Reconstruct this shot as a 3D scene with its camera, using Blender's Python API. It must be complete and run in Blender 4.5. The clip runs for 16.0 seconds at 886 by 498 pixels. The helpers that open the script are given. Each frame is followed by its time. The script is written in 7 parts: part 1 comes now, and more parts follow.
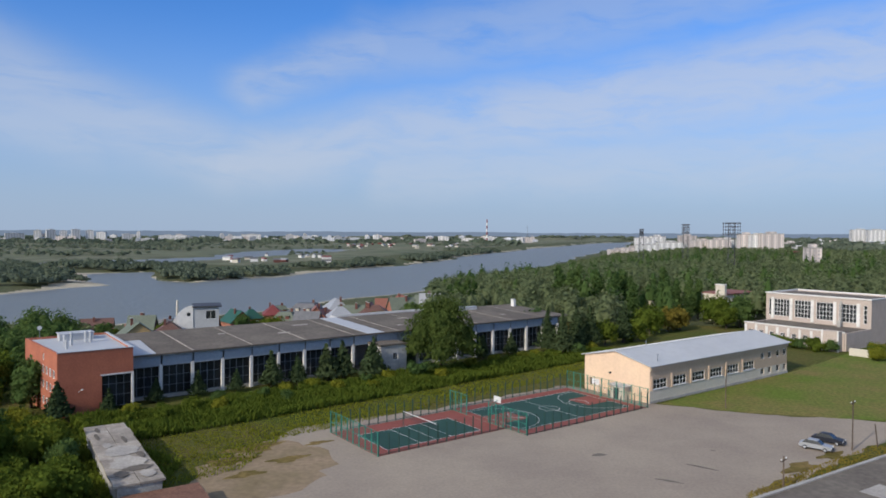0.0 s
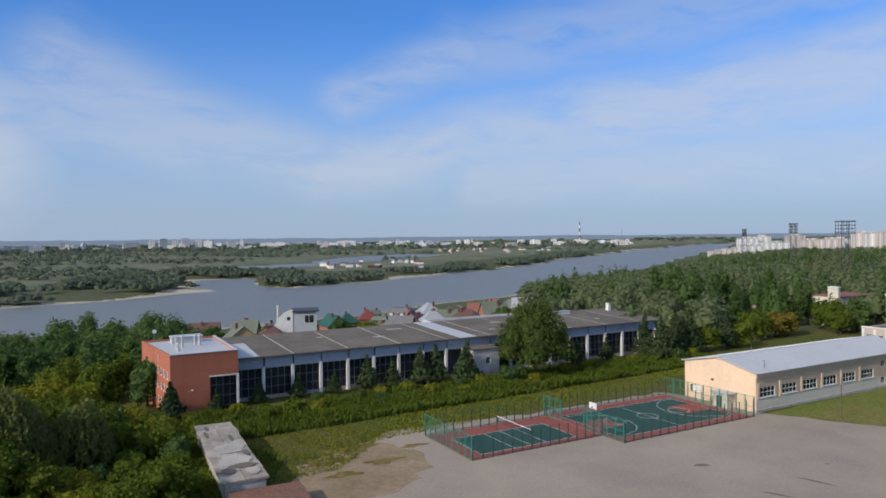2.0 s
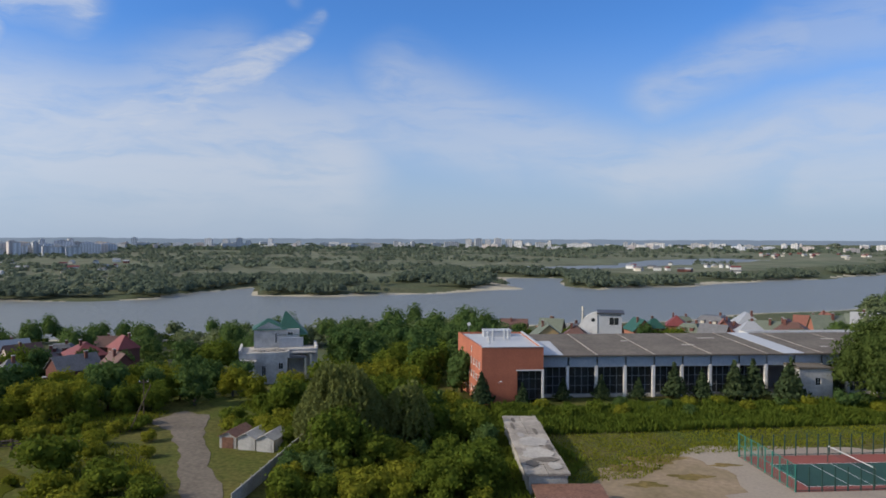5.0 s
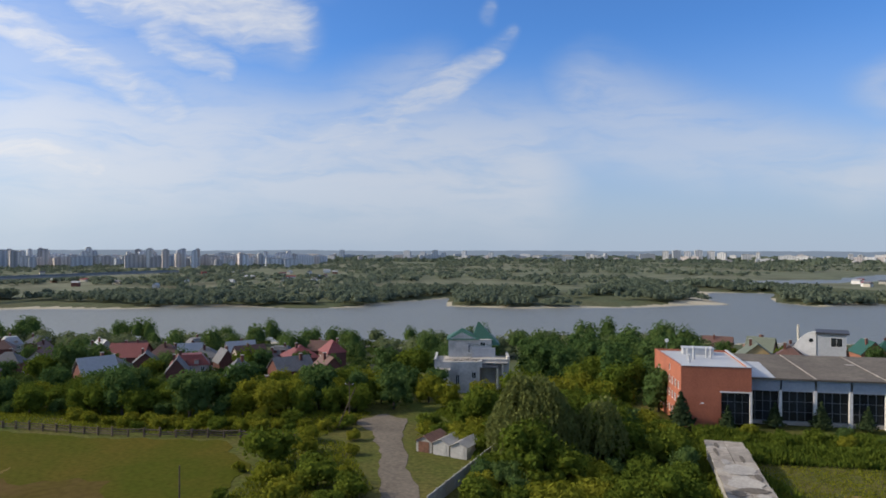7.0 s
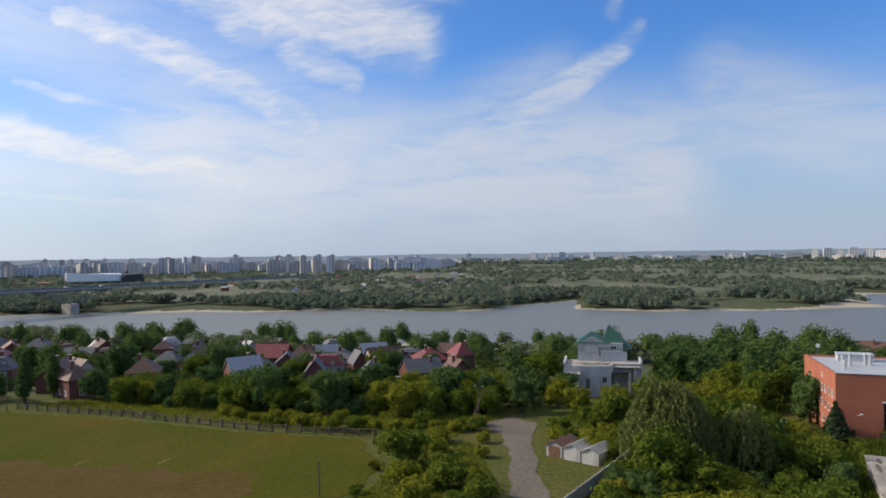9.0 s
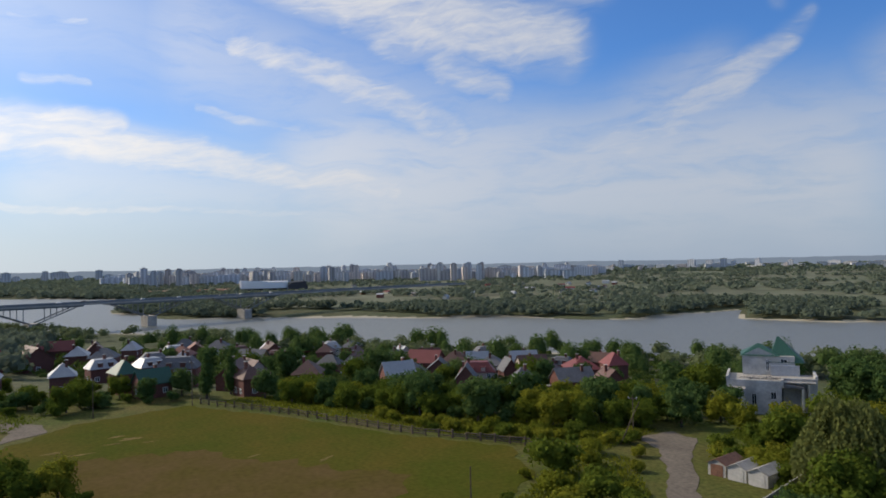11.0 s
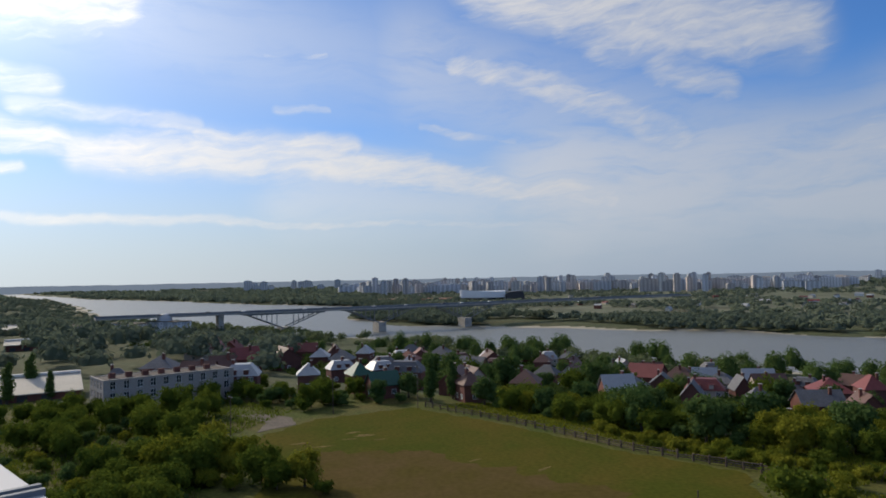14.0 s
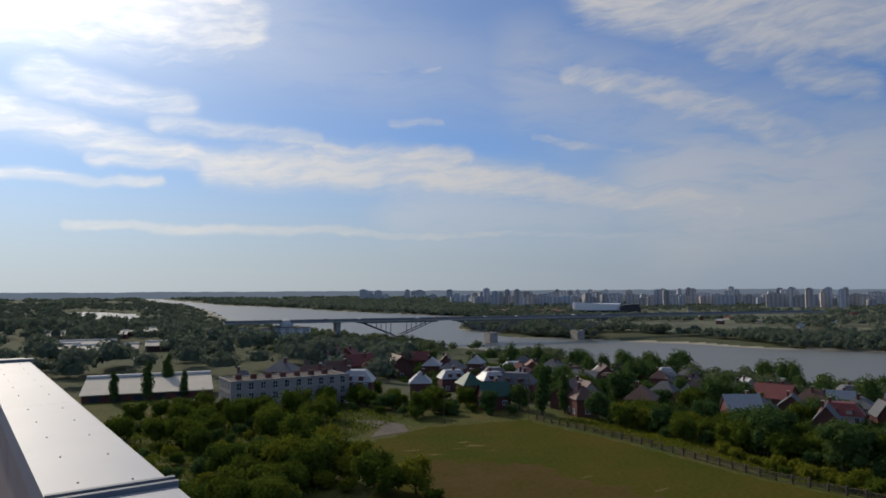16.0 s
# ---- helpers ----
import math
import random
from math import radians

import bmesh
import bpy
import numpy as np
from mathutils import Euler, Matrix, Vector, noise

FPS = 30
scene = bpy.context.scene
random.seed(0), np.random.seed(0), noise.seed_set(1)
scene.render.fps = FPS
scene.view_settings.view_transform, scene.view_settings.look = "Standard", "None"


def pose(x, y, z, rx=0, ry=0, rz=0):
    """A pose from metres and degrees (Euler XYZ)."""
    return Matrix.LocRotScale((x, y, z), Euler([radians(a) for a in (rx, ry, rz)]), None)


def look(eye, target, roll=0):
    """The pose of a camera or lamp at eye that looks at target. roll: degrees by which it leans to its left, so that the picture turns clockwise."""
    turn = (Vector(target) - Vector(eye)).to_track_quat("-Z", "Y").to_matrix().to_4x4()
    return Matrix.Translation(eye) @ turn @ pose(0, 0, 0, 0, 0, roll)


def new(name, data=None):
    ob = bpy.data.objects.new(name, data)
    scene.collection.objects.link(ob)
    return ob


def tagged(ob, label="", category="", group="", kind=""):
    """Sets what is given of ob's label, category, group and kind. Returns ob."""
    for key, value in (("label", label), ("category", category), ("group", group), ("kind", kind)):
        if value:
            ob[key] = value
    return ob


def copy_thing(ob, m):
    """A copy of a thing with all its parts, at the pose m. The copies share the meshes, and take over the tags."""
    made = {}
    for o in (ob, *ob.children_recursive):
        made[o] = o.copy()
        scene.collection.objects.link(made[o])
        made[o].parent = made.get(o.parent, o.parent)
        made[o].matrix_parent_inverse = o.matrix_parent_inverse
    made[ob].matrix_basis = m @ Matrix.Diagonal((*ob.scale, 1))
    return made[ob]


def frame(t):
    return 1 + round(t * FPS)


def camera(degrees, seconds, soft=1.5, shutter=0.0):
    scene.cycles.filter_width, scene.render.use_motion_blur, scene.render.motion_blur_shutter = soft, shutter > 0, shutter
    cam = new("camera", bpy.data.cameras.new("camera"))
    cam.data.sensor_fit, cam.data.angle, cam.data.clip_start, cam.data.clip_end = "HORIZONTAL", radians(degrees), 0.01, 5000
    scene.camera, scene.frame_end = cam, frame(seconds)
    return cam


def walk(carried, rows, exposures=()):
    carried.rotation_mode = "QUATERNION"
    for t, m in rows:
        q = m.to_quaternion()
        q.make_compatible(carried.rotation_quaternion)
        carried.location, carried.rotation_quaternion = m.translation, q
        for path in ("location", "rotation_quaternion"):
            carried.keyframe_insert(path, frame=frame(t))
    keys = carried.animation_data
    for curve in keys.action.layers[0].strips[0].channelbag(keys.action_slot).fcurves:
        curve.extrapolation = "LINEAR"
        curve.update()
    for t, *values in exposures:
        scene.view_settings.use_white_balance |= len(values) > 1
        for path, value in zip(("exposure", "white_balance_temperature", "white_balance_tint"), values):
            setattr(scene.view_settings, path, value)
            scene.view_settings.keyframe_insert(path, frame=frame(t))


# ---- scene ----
# ---------------------------------------------------------------- camera
cam = camera(64.92, 16.0, 1.75)
EYE = 32.5
TURNS = """
0 -0.00 -1.44 0.32
0.5 2.70 -2.03 0.26
1 4.31 -0.92 -0.40
1.5 5.92 -0.89 -0.41
2 7.51 -1.07 -0.58
2.5 9.35 -0.91 -0.70
3 11.72 -1.10 -0.31
3.5 17.64 -0.91 0.33
4 22.71 -1.13 -0.10
4.5 27.59 -1.08 -0.14
5 32.30 -0.88 0.22
7.5 50.77 0.36 -0.11
8 53.15 0.57 -0.27
8.5 55.58 0.47 -0.41
9 58.31 0.37 -0.81
11.5 73.35 1.37 -1.16
12 76.28 1.44 -1.32
12.5 80.17 1.56 -1.63
13 83.08 1.93 -1.37
13.5 85.04 2.14 -1.30
14 88.16 2.37 -1.10
14.5 90.88 2.44 -0.30
15 93.12 3.00 -0.11
15.5 94.52 3.54 -0.15
16 97.33 3.36 -0.27
"""


def turned(yaw, pitch, roll):
    ry, rp = radians(yaw), radians(pitch)
    ahead = Vector((-math.sin(ry) * math.cos(rp), math.cos(ry) * math.cos(rp), math.sin(rp)))
    return look(Vector((0, 0, EYE)), Vector((0, 0, EYE)) + ahead, roll)


rows = []
for line in TURNS.strip().splitlines():
    t, yaw, pitch, roll = (float(v) for v in line.split())
    rows.append((t, turned(yaw, pitch, roll)))
walk(cam, rows, [(0.0, -0.11, 6000, 10), (3.0, -0.09, 6050, 10), (5.0, -0.06, 6250, 10), (9.0, 0.04, 6500, 10), (11.5, -0.22, 6500, 10), (12.5, -0.23, 6450, 10), (14.5, -0.50, 6400, 10), (16.0, -0.80, 6400, 10)])

# ---------------------------------------------------------------- light
SUN_AZ, SUN_EL = 136.0, 30.0          # degrees, anticlockwise from +y; above the horizon
sun_data = bpy.data.lights.new("sun", "SUN")
sun_data.energy, sun_data.angle, sun_data.color = 3.8, radians(0.6), (1.0, 0.86, 0.68)
sun = new("sun", sun_data)
s_az, s_el = radians(SUN_AZ), radians(SUN_EL)
sun_way = Vector((-math.sin(s_az) * math.cos(s_el), math.cos(s_az) * math.cos(s_el), math.sin(s_el)))
sun.matrix_world = look(sun_way * 200, (0, 0, 0))

world = bpy.data.worlds.new("sky")
scene.world = world
world.use_nodes = True
wt = world.node_tree
wt.nodes.clear()


def wn(kind):
    return wt.nodes.new(kind)


def wmath(op, a, b=None, c=None, clamp=False):
    n = wn("ShaderNodeMath")
    n.operation, n.use_clamp = op, clamp
    for i, val in enumerate((a, b, c)):
        if val is None:
            continue
        if isinstance(val, (int, float)):
            n.inputs[i].default_value = val
        else:
            wt.links.new(val, n.inputs[i])
    return n.outputs[0]


def wsmooth(x, lo, hi):
    n = wn("ShaderNodeMapRange")
    n.interpolation_type = "SMOOTHSTEP"
    wt.links.new(x, n.inputs[0])
    n.inputs[1].default_value, n.inputs[2].default_value = lo, hi
    return n.outputs[0]


def wnoise(vec, scale, detail, rough=0.55, distort=0.0):
    n = wn("ShaderNodeTexNoise")
    wt.links.new(vec, n.inputs["Vector"])
    n.inputs["Scale"].default_value, n.inputs["Detail"].default_value = scale, detail
    n.inputs["Roughness"].default_value, n.inputs["Distortion"].default_value = rough, distort
    return n.outputs[0]


tc = wn("ShaderNodeTexCoord")
sep = wn("ShaderNodeSeparateXYZ")
wt.links.new(tc.outputs["Generated"], sep.inputs[0])
dx, dy, dz = sep.outputs
az_deg = wmath("MULTIPLY", wmath("ARCTAN2", wmath("MULTIPLY", dx, -1.0), dy), 57.2958)
el_deg = wmath("MULTIPLY", wmath("ARCSINE", dz), 57.2958)


def wvec(x, y, z=0.0):
    n = wn("ShaderNodeCombineXYZ")
    for i, val in enumerate((x, y, z)):
        if isinstance(val, (int, float)):
            n.inputs[i].default_value = val
        else:
            wt.links.new(val, n.inputs[i])
    return n.outputs[0]


angles = wvec(az_deg, el_deg)
# cloud shapes are bent by two broad noises and combed by fine ones
bend_a = wmath("SUBTRACT", wnoise(angles, 0.07, 3.0), 0.5)
bend_b = wmath("SUBTRACT", wnoise(wvec(el_deg, az_deg, 7.0), 0.12, 4.0), 0.5)
az_b = wmath("ADD", az_deg, wmath("MULTIPLY", bend_a, 5.0))
el_b = wmath("ADD", el_deg, wmath("MULTIPLY", bend_b, 2.6))
fibre = wnoise(wvec(wmath("MULTIPLY", az_b, 0.12), wmath("MULTIPLY", el_b, 0.55)), 1.0, 8.0, 0.62, 0.4)
puff = wnoise(wvec(wmath("MULTIPLY", az_b, 0.35), wmath("MULTIPLY", el_b, 0.8), 3.0), 1.0, 8.0, 0.6)


def streak(az0, el0, az1, el1, half0, half1, dense):
    """A cloud bank along a line in the sky, from one bearing and height to another, with its half-widths in degrees."""
    ax, ay = az1 - az0, el1 - el0
    ll = ax * ax + ay * ay
    px, py = wmath("SUBTRACT", az_b, az0), wmath("SUBTRACT", el_b, el0)
    along = wmath("DIVIDE", wmath("ADD", wmath("MULTIPLY", px, ax), wmath("MULTIPLY", py, ay)), ll, clamp=True)
    ex = wmath("SUBTRACT", px, wmath("MULTIPLY", along, ax))
    ey = wmath("SUBTRACT", py, wmath("MULTIPLY", along, ay))
    far_off = wmath("SQRT", wmath("ADD", wmath("MULTIPLY", ex, ex), wmath("MULTIPLY", ey, ey)))
    wide = wmath("ADD", wmath("MULTIPLY", along, 1.7 * (half1 - half0)), 1.7 * half0)
    fall = wmath("SUBTRACT", 1.0, wmath("DIVIDE", far_off, wide), clamp=True)
    return wmath("MULTIPLY", wsmooth(fall, 0.0, 0.85), dense)


def total(items):
    s = items[0]
    for it in items[1:]:
        s = wmath("MAXIMUM", s, it)
    return s


soft_banks = total([
    streak(36, 12, 17, 5.5, 3.2, 2.4, 0.75), streak(17, 5.5, -6, 9.5, 2.2, 3.0, 0.85), streak(-6, 9.5, -36, 12.8, 3.0, 3.6, 0.95),
    streak(16, 11, 6, 14.5, 1.6, 2.2, 0.7), streak(6, 14.5, -34, 20, 2.6, 3.4, 0.6), streak(4, 5, -36, 6.5, 2.2, 2.6, 0.7),
    streak(78, 8, 42, 7, 5.5, 4.8, 0.95), streak(58, 9, 50, 13, 3.6, 3.0, 0.7), streak(40, 9.5, 27, 7.5, 2.4, 2.4, 0.7),
    streak(90, 17, 68, 11, 4.0, 4.4, 0.6), streak(118, 21, 84, 15, 4.0, 3.0, 0.35), streak(100, 7.5, 66, 5.5, 3.0, 3.0, 0.5)])
crisp_banks = total([
    streak(58.4, 7.4, 48.5, 12.7, 2.8, 2.2, 0.85), streak(48.5, 12.7, 43.6, 15.4, 1.8, 0.7, 0.9), streak(43.8, 15.6, 42.2, 17.4, 0.9, 0.6, 0.45), streak(44.3, 18.4, 43.8, 19.2, 0.8, 0.6, 0.45),
    streak(84, 23, 70, 19.6, 3.0, 3.4, 1.0), streak(74, 19.6, 60.5, 17.6, 3.2, 2.6, 1.0), streak(70, 16, 65.5, 14.2, 2.2, 1.4, 0.8), streak(74, 25, 58, 22, 3.0, 2.4, 0.9),
    streak(87, 17.4, 79, 15.2, 0.9, 1.6, 0.9), streak(79, 15.2, 69.5, 10.9, 1.8, 2.0, 0.85), streak(90, 12.7, 82, 11.1, 0.5, 0.35, 0.62), streak(39, 10.4, 29, 8.6, 1.3, 1.5, 0.5),
    streak(116, 9.7, 103, 10.0, 1.5, 2.0, 1.0), streak(103, 10.0, 90, 8.6, 1.9, 1.7, 1.0), streak(90, 8.6, 75, 6.0, 1.6, 1.2, 0.95), streak(75, 6.0, 67, 4.8, 1.3, 1.0, 0.6),
    streak(107, 11.3, 96, 10.8, 0.7, 0.9, 0.9), streak(131, 12.5, 116, 10.2, 1.6, 0.9, 0.85), streak(124, 9.9, 114, 9.4, 0.6, 0.5, 0.8), streak(120, 12.9, 107, 11.9, 0.8, 0.6, 0.7),
    streak(128, 15.3, 118, 14.3, 1.7, 1.0, 0.65), streak(134, 20, 113, 20.6, 3.8, 2.4, 0.8), streak(142, 25, 116, 24, 5.5, 3.5, 1.0), streak(101.5, 13.7, 97.5, 13.6, 0.5, 0.3, 0.6),
    streak(102, 17.8, 97.5, 17.7, 0.45, 0.3, 0.55), streak(126, 4.8, 96, 4.6, 0.4, 0.35, 0.7), streak(96, 4.6, 76, 3.8, 0.35, 0.3, 0.6), streak(131, 8.1, 120, 8.2, 0.5, 0.4, 0.7)])
soft = wmath("MULTIPLY", soft_banks, wsmooth(fibre, 0.06, 0.60))
comb = wnoise(wvec(wmath("MULTIPLY", az_b, 0.30), wmath("MULTIPLY", wmath("ADD", el_b, wmath("MULTIPLY", az_b, 0.12)), 1.5), 9.0), 1.0, 9.0, 0.6, 0.5)
torn = wmath("ADD", wmath("ADD", wmath("MULTIPLY", fibre, 0.35), wmath("MULTIPLY", puff, 0.3)), wmath("MULTIPLY", comb, 0.55))
crisp = wmath("MULTIPLY", wsmooth(wmath("ADD", wmath("MULTIPLY", crisp_banks, 0.9), wmath("MULTIPLY", wmath("SUBTRACT", torn, 0.62), 1.5)), 0.02, 1.22), wsmooth(crisp_banks, 0.0, 0.4))
# thin cloud above the view, unseen, added to brighten the sky's fill light
overhead = wmath("MULTIPLY", wmath("MULTIPLY", wsmooth(el_deg, 24.0, 38.0), 0.8), wsmooth(fibre, 0.34, 0.62))
behind = wmath("MULTIPLY", wmath("MULTIPLY", wsmooth(wmath("ABSOLUTE", wmath("SUBTRACT", az_deg, 50.0)), 95.0, 120.0), 0.5), wsmooth(fibre, 0.4, 0.7))
# thin cloud and haze thicken and shine towards the sun
toward = wn("ShaderNodeVectorMath")
toward.operation = "DOT_PRODUCT"
wt.links.new(tc.outputs["Generated"], toward.inputs[0])
toward.inputs[1].default_value = sun_way
facing = wmath("MAXIMUM", toward.outputs["Value"], 0.0)
veil = wmath("MAXIMUM", wmath("MULTIPLY", wsmooth(el_deg, 18.0, -1.0), 0.94), wmath("MULTIPLY", wmath("POWER", facing, 3.0), 0.55))
fringe = wmath("MULTIPLY", wmath("MULTIPLY", wsmooth(crisp_banks, 0.0, 0.9), 0.55), wsmooth(fibre, 0.2, 0.6))
thin = wmath("MAXIMUM", wmath("MULTIPLY", soft, 0.78), fringe)
cloud = wmath("MULTIPLY", wmath("MAXIMUM", wmath("MAXIMUM", wmath("MAXIMUM", thin, crisp), behind), overhead), 0.92)
cover = wmath("SUBTRACT", 1.0, wmath("MULTIPLY", wmath("SUBTRACT", 1.0, cloud), wmath("SUBTRACT", 1.0, veil)))

sky = wn("ShaderNodeTexSky")
sky.sky_type, sky.sun_disc = "NISHITA", False
sky.sun_elevation, sky.sun_rotation = radians(SUN_EL), radians(-SUN_AZ)
sky.altitude, sky.air_density, sky.dust_density, sky.ozone_density = 100.0, 1.0, 0.35, 3.5
deep = wn("ShaderNodeMix")
deep.data_type, deep.blend_type = "RGBA", "MULTIPLY"
deep.inputs["Factor"].default_value = 1.0
wt.links.new(sky.outputs[0], deep.inputs[6])
deep.inputs[7].default_value = (0.56, 0.90, 1.32, 1)
sky_bg = wn("ShaderNodeBackground")
wt.links.new(deep.outputs[2], sky_bg.inputs[0])
sky_bg.inputs[1].default_value = 0.125
cloud_bg = wn("ShaderNodeBackground")
glow = wmath("ADD", wmath("MULTIPLY", wmath("POWER", facing, 2.5), 1.15), wmath("MULTIPLY", wmath("POWER", facing, 22.0), 3.2))
ramp = wn("ShaderNodeMix")
ramp.data_type = "RGBA"
wt.links.new(cloud, ramp.inputs["Factor"])
ramp.inputs[6].default_value = (0.45, 0.535, 0.665, 1)
ramp.inputs[7].default_value = (0.72, 0.74, 0.79, 1)
# haze is whiter and less blue on the sun's side
sunward = wn("ShaderNodeMix")
sunward.data_type, sunward.blend_type = "RGBA", "MULTIPLY"
wt.links.new(wsmooth(facing, 0.25, 0.85), sunward.inputs["Factor"])
wt.links.new(ramp.outputs[2], sunward.inputs[6])
sunward.inputs[7].default_value = (1.10, 1.0, 0.85, 1)
wt.links.new(sunward.outputs[2], cloud_bg.inputs[0])
wt.links.new(wmath("ADD", glow, 0.9), cloud_bg.inputs[1])
sky_mix = wn("ShaderNodeMixShader")
wt.links.new(cover, sky_mix.inputs[0])
wt.links.new(sky_bg.outputs[0], sky_mix.inputs[1])
wt.links.new(cloud_bg.outputs[0], sky_mix.inputs[2])
sky_out = wn("ShaderNodeOutputWorld")
wt.links.new(sky_mix.outputs[0], sky_out.inputs[0])

# ---------------------------------------------------------------- materials


def material(name, colour, rough=0.8, metal=0.0, vary=0.15, fine=3.0, broad=0.15, bump=0.2, tint=None, spec=0.4, island=0.0, each=0.0):
    """A painted or mineral surface: fine grain and broad stains round one base colour. tint: a second colour that the stains go to."""
    m = bpy.data.materials.new(name)
    m.use_nodes = True
    nt = m.node_tree
    b = nt.nodes["Principled BSDF"]
    b.inputs["Roughness"].default_value, b.inputs["Metallic"].default_value = rough, metal
    b.inputs["Specular IOR Level"].default_value = spec
    co = nt.nodes.new("ShaderNodeTexCoord")
    n1 = nt.nodes.new("ShaderNodeTexNoise")
    n1.inputs["Scale"].default_value, n1.inputs["Detail"].default_value = fine, 6.0
    n2 = nt.nodes.new("ShaderNodeTexNoise")
    n2.inputs["Scale"].default_value, n2.inputs["Detail"].default_value = broad, 5.0
    n2.inputs["Roughness"].default_value = 0.65
    for n in (n1, n2):
        nt.links.new(co.outputs["Object"], n.inputs["Vector"])
    stain = nt.nodes.new("ShaderNodeMapRange")
    stain.inputs[1].default_value, stain.inputs[2].default_value = 0.38, 0.64
    nt.links.new(n2.outputs[0], stain.inputs[0])
    mix = nt.nodes.new("ShaderNodeMix")
    mix.data_type = "RGBA"
    nt.links.new(stain.outputs[0], mix.inputs["Factor"])
    other = tint or [c * (1 - vary) for c in colour]
    mix.inputs[6].default_value = (*colour, 1)
    mix.inputs[7].default_value = (*other, 1)
    hsv = nt.nodes.new("ShaderNodeHueSaturation")
    nt.links.new(mix.outputs[2], hsv.inputs["Color"])
    val = nt.nodes.new("ShaderNodeMapRange")
    val.inputs[1].default_value, val.inputs[2].default_value = 0.3, 0.7
    val.inputs[3].default_value, val.inputs[4].default_value = 1 - vary, 1 + vary
    nt.links.new(n1.outputs[0], val.inputs[0])
    source = val.outputs[0]
    for amount, kind, socket in ((island, "ShaderNodeNewGeometry", "Random Per Island"), (each, "ShaderNodeObjectInfo", "Random")):
        if amount:
            g = nt.nodes.new(kind)
            r = nt.nodes.new("ShaderNodeMapRange")
            r.inputs[3].default_value, r.inputs[4].default_value = 1 - amount, 1 + amount
            nt.links.new(g.outputs[socket], r.inputs[0])
            mul = nt.nodes.new("ShaderNodeMath")
            mul.operation = "MULTIPLY"
            nt.links.new(source, mul.inputs[0])
            nt.links.new(r.outputs[0], mul.inputs[1])
            source = mul.outputs[0]
    nt.links.new(source, hsv.inputs["Value"])
    nt.links.new(hsv.outputs[0], b.inputs["Base Color"])
    if bump:
        bp = nt.nodes.new("ShaderNodeBump")
        bp.inputs["Strength"].default_value, bp.inputs["Distance"].default_value = bump, 0.05
        nt.links.new(n1.outputs[0], bp.inputs["Height"])
        nt.links.new(bp.outputs[0], b.inputs["Normal"])
    return m


def leaf_material(name, colour, second, through_light=0.3):
    """Leaves: each clump its own green between two, part of the light passing through."""
    m = bpy.data.materials.new(name)
    m.use_nodes = True
    nt = m.node_tree
    nt.nodes.clear()
    g = nt.nodes.new("ShaderNodeNewGeometry")
    co = nt.nodes.new("ShaderNodeObjectInfo")
    add = nt.nodes.new("ShaderNodeMath")
    add.operation = "MULTIPLY_ADD"
    nt.links.new(co.outputs["Random"], add.inputs[0])
    add.inputs[1].default_value = 0.55
    half = nt.nodes.new("ShaderNodeMath")
    half.operation = "MULTIPLY"
    nt.links.new(g.outputs["Random Per Island"], half.inputs[0])
    half.inputs[1].default_value = 0.5
    nt.links.new(half.outputs[0], add.inputs[2])
    mix = nt.nodes.new("ShaderNodeMix")
    mix.data_type = "RGBA"
    nt.links.new(add.outputs[0], mix.inputs["Factor"])
    mix.inputs[6].default_value = (*colour, 1)
    mix.inputs[7].default_value = (*second, 1)
    d = nt.nodes.new("ShaderNodeBsdfDiffuse")
    tr = nt.nodes.new("ShaderNodeBsdfTranslucent")
    nt.links.new(mix.outputs[2], d.inputs[0])
    nt.links.new(mix.outputs[2], tr.inputs[0])
    sh = nt.nodes.new("ShaderNodeMixShader")
    sh.inputs[0].default_value = through_light
    nt.links.new(d.outputs[0], sh.inputs[1])
    nt.links.new(tr.outputs[0], sh.inputs[2])
    out = nt.nodes.new("ShaderNodeOutputMaterial")
    nt.links.new(sh.outputs[0], out.inputs[0])
    return m


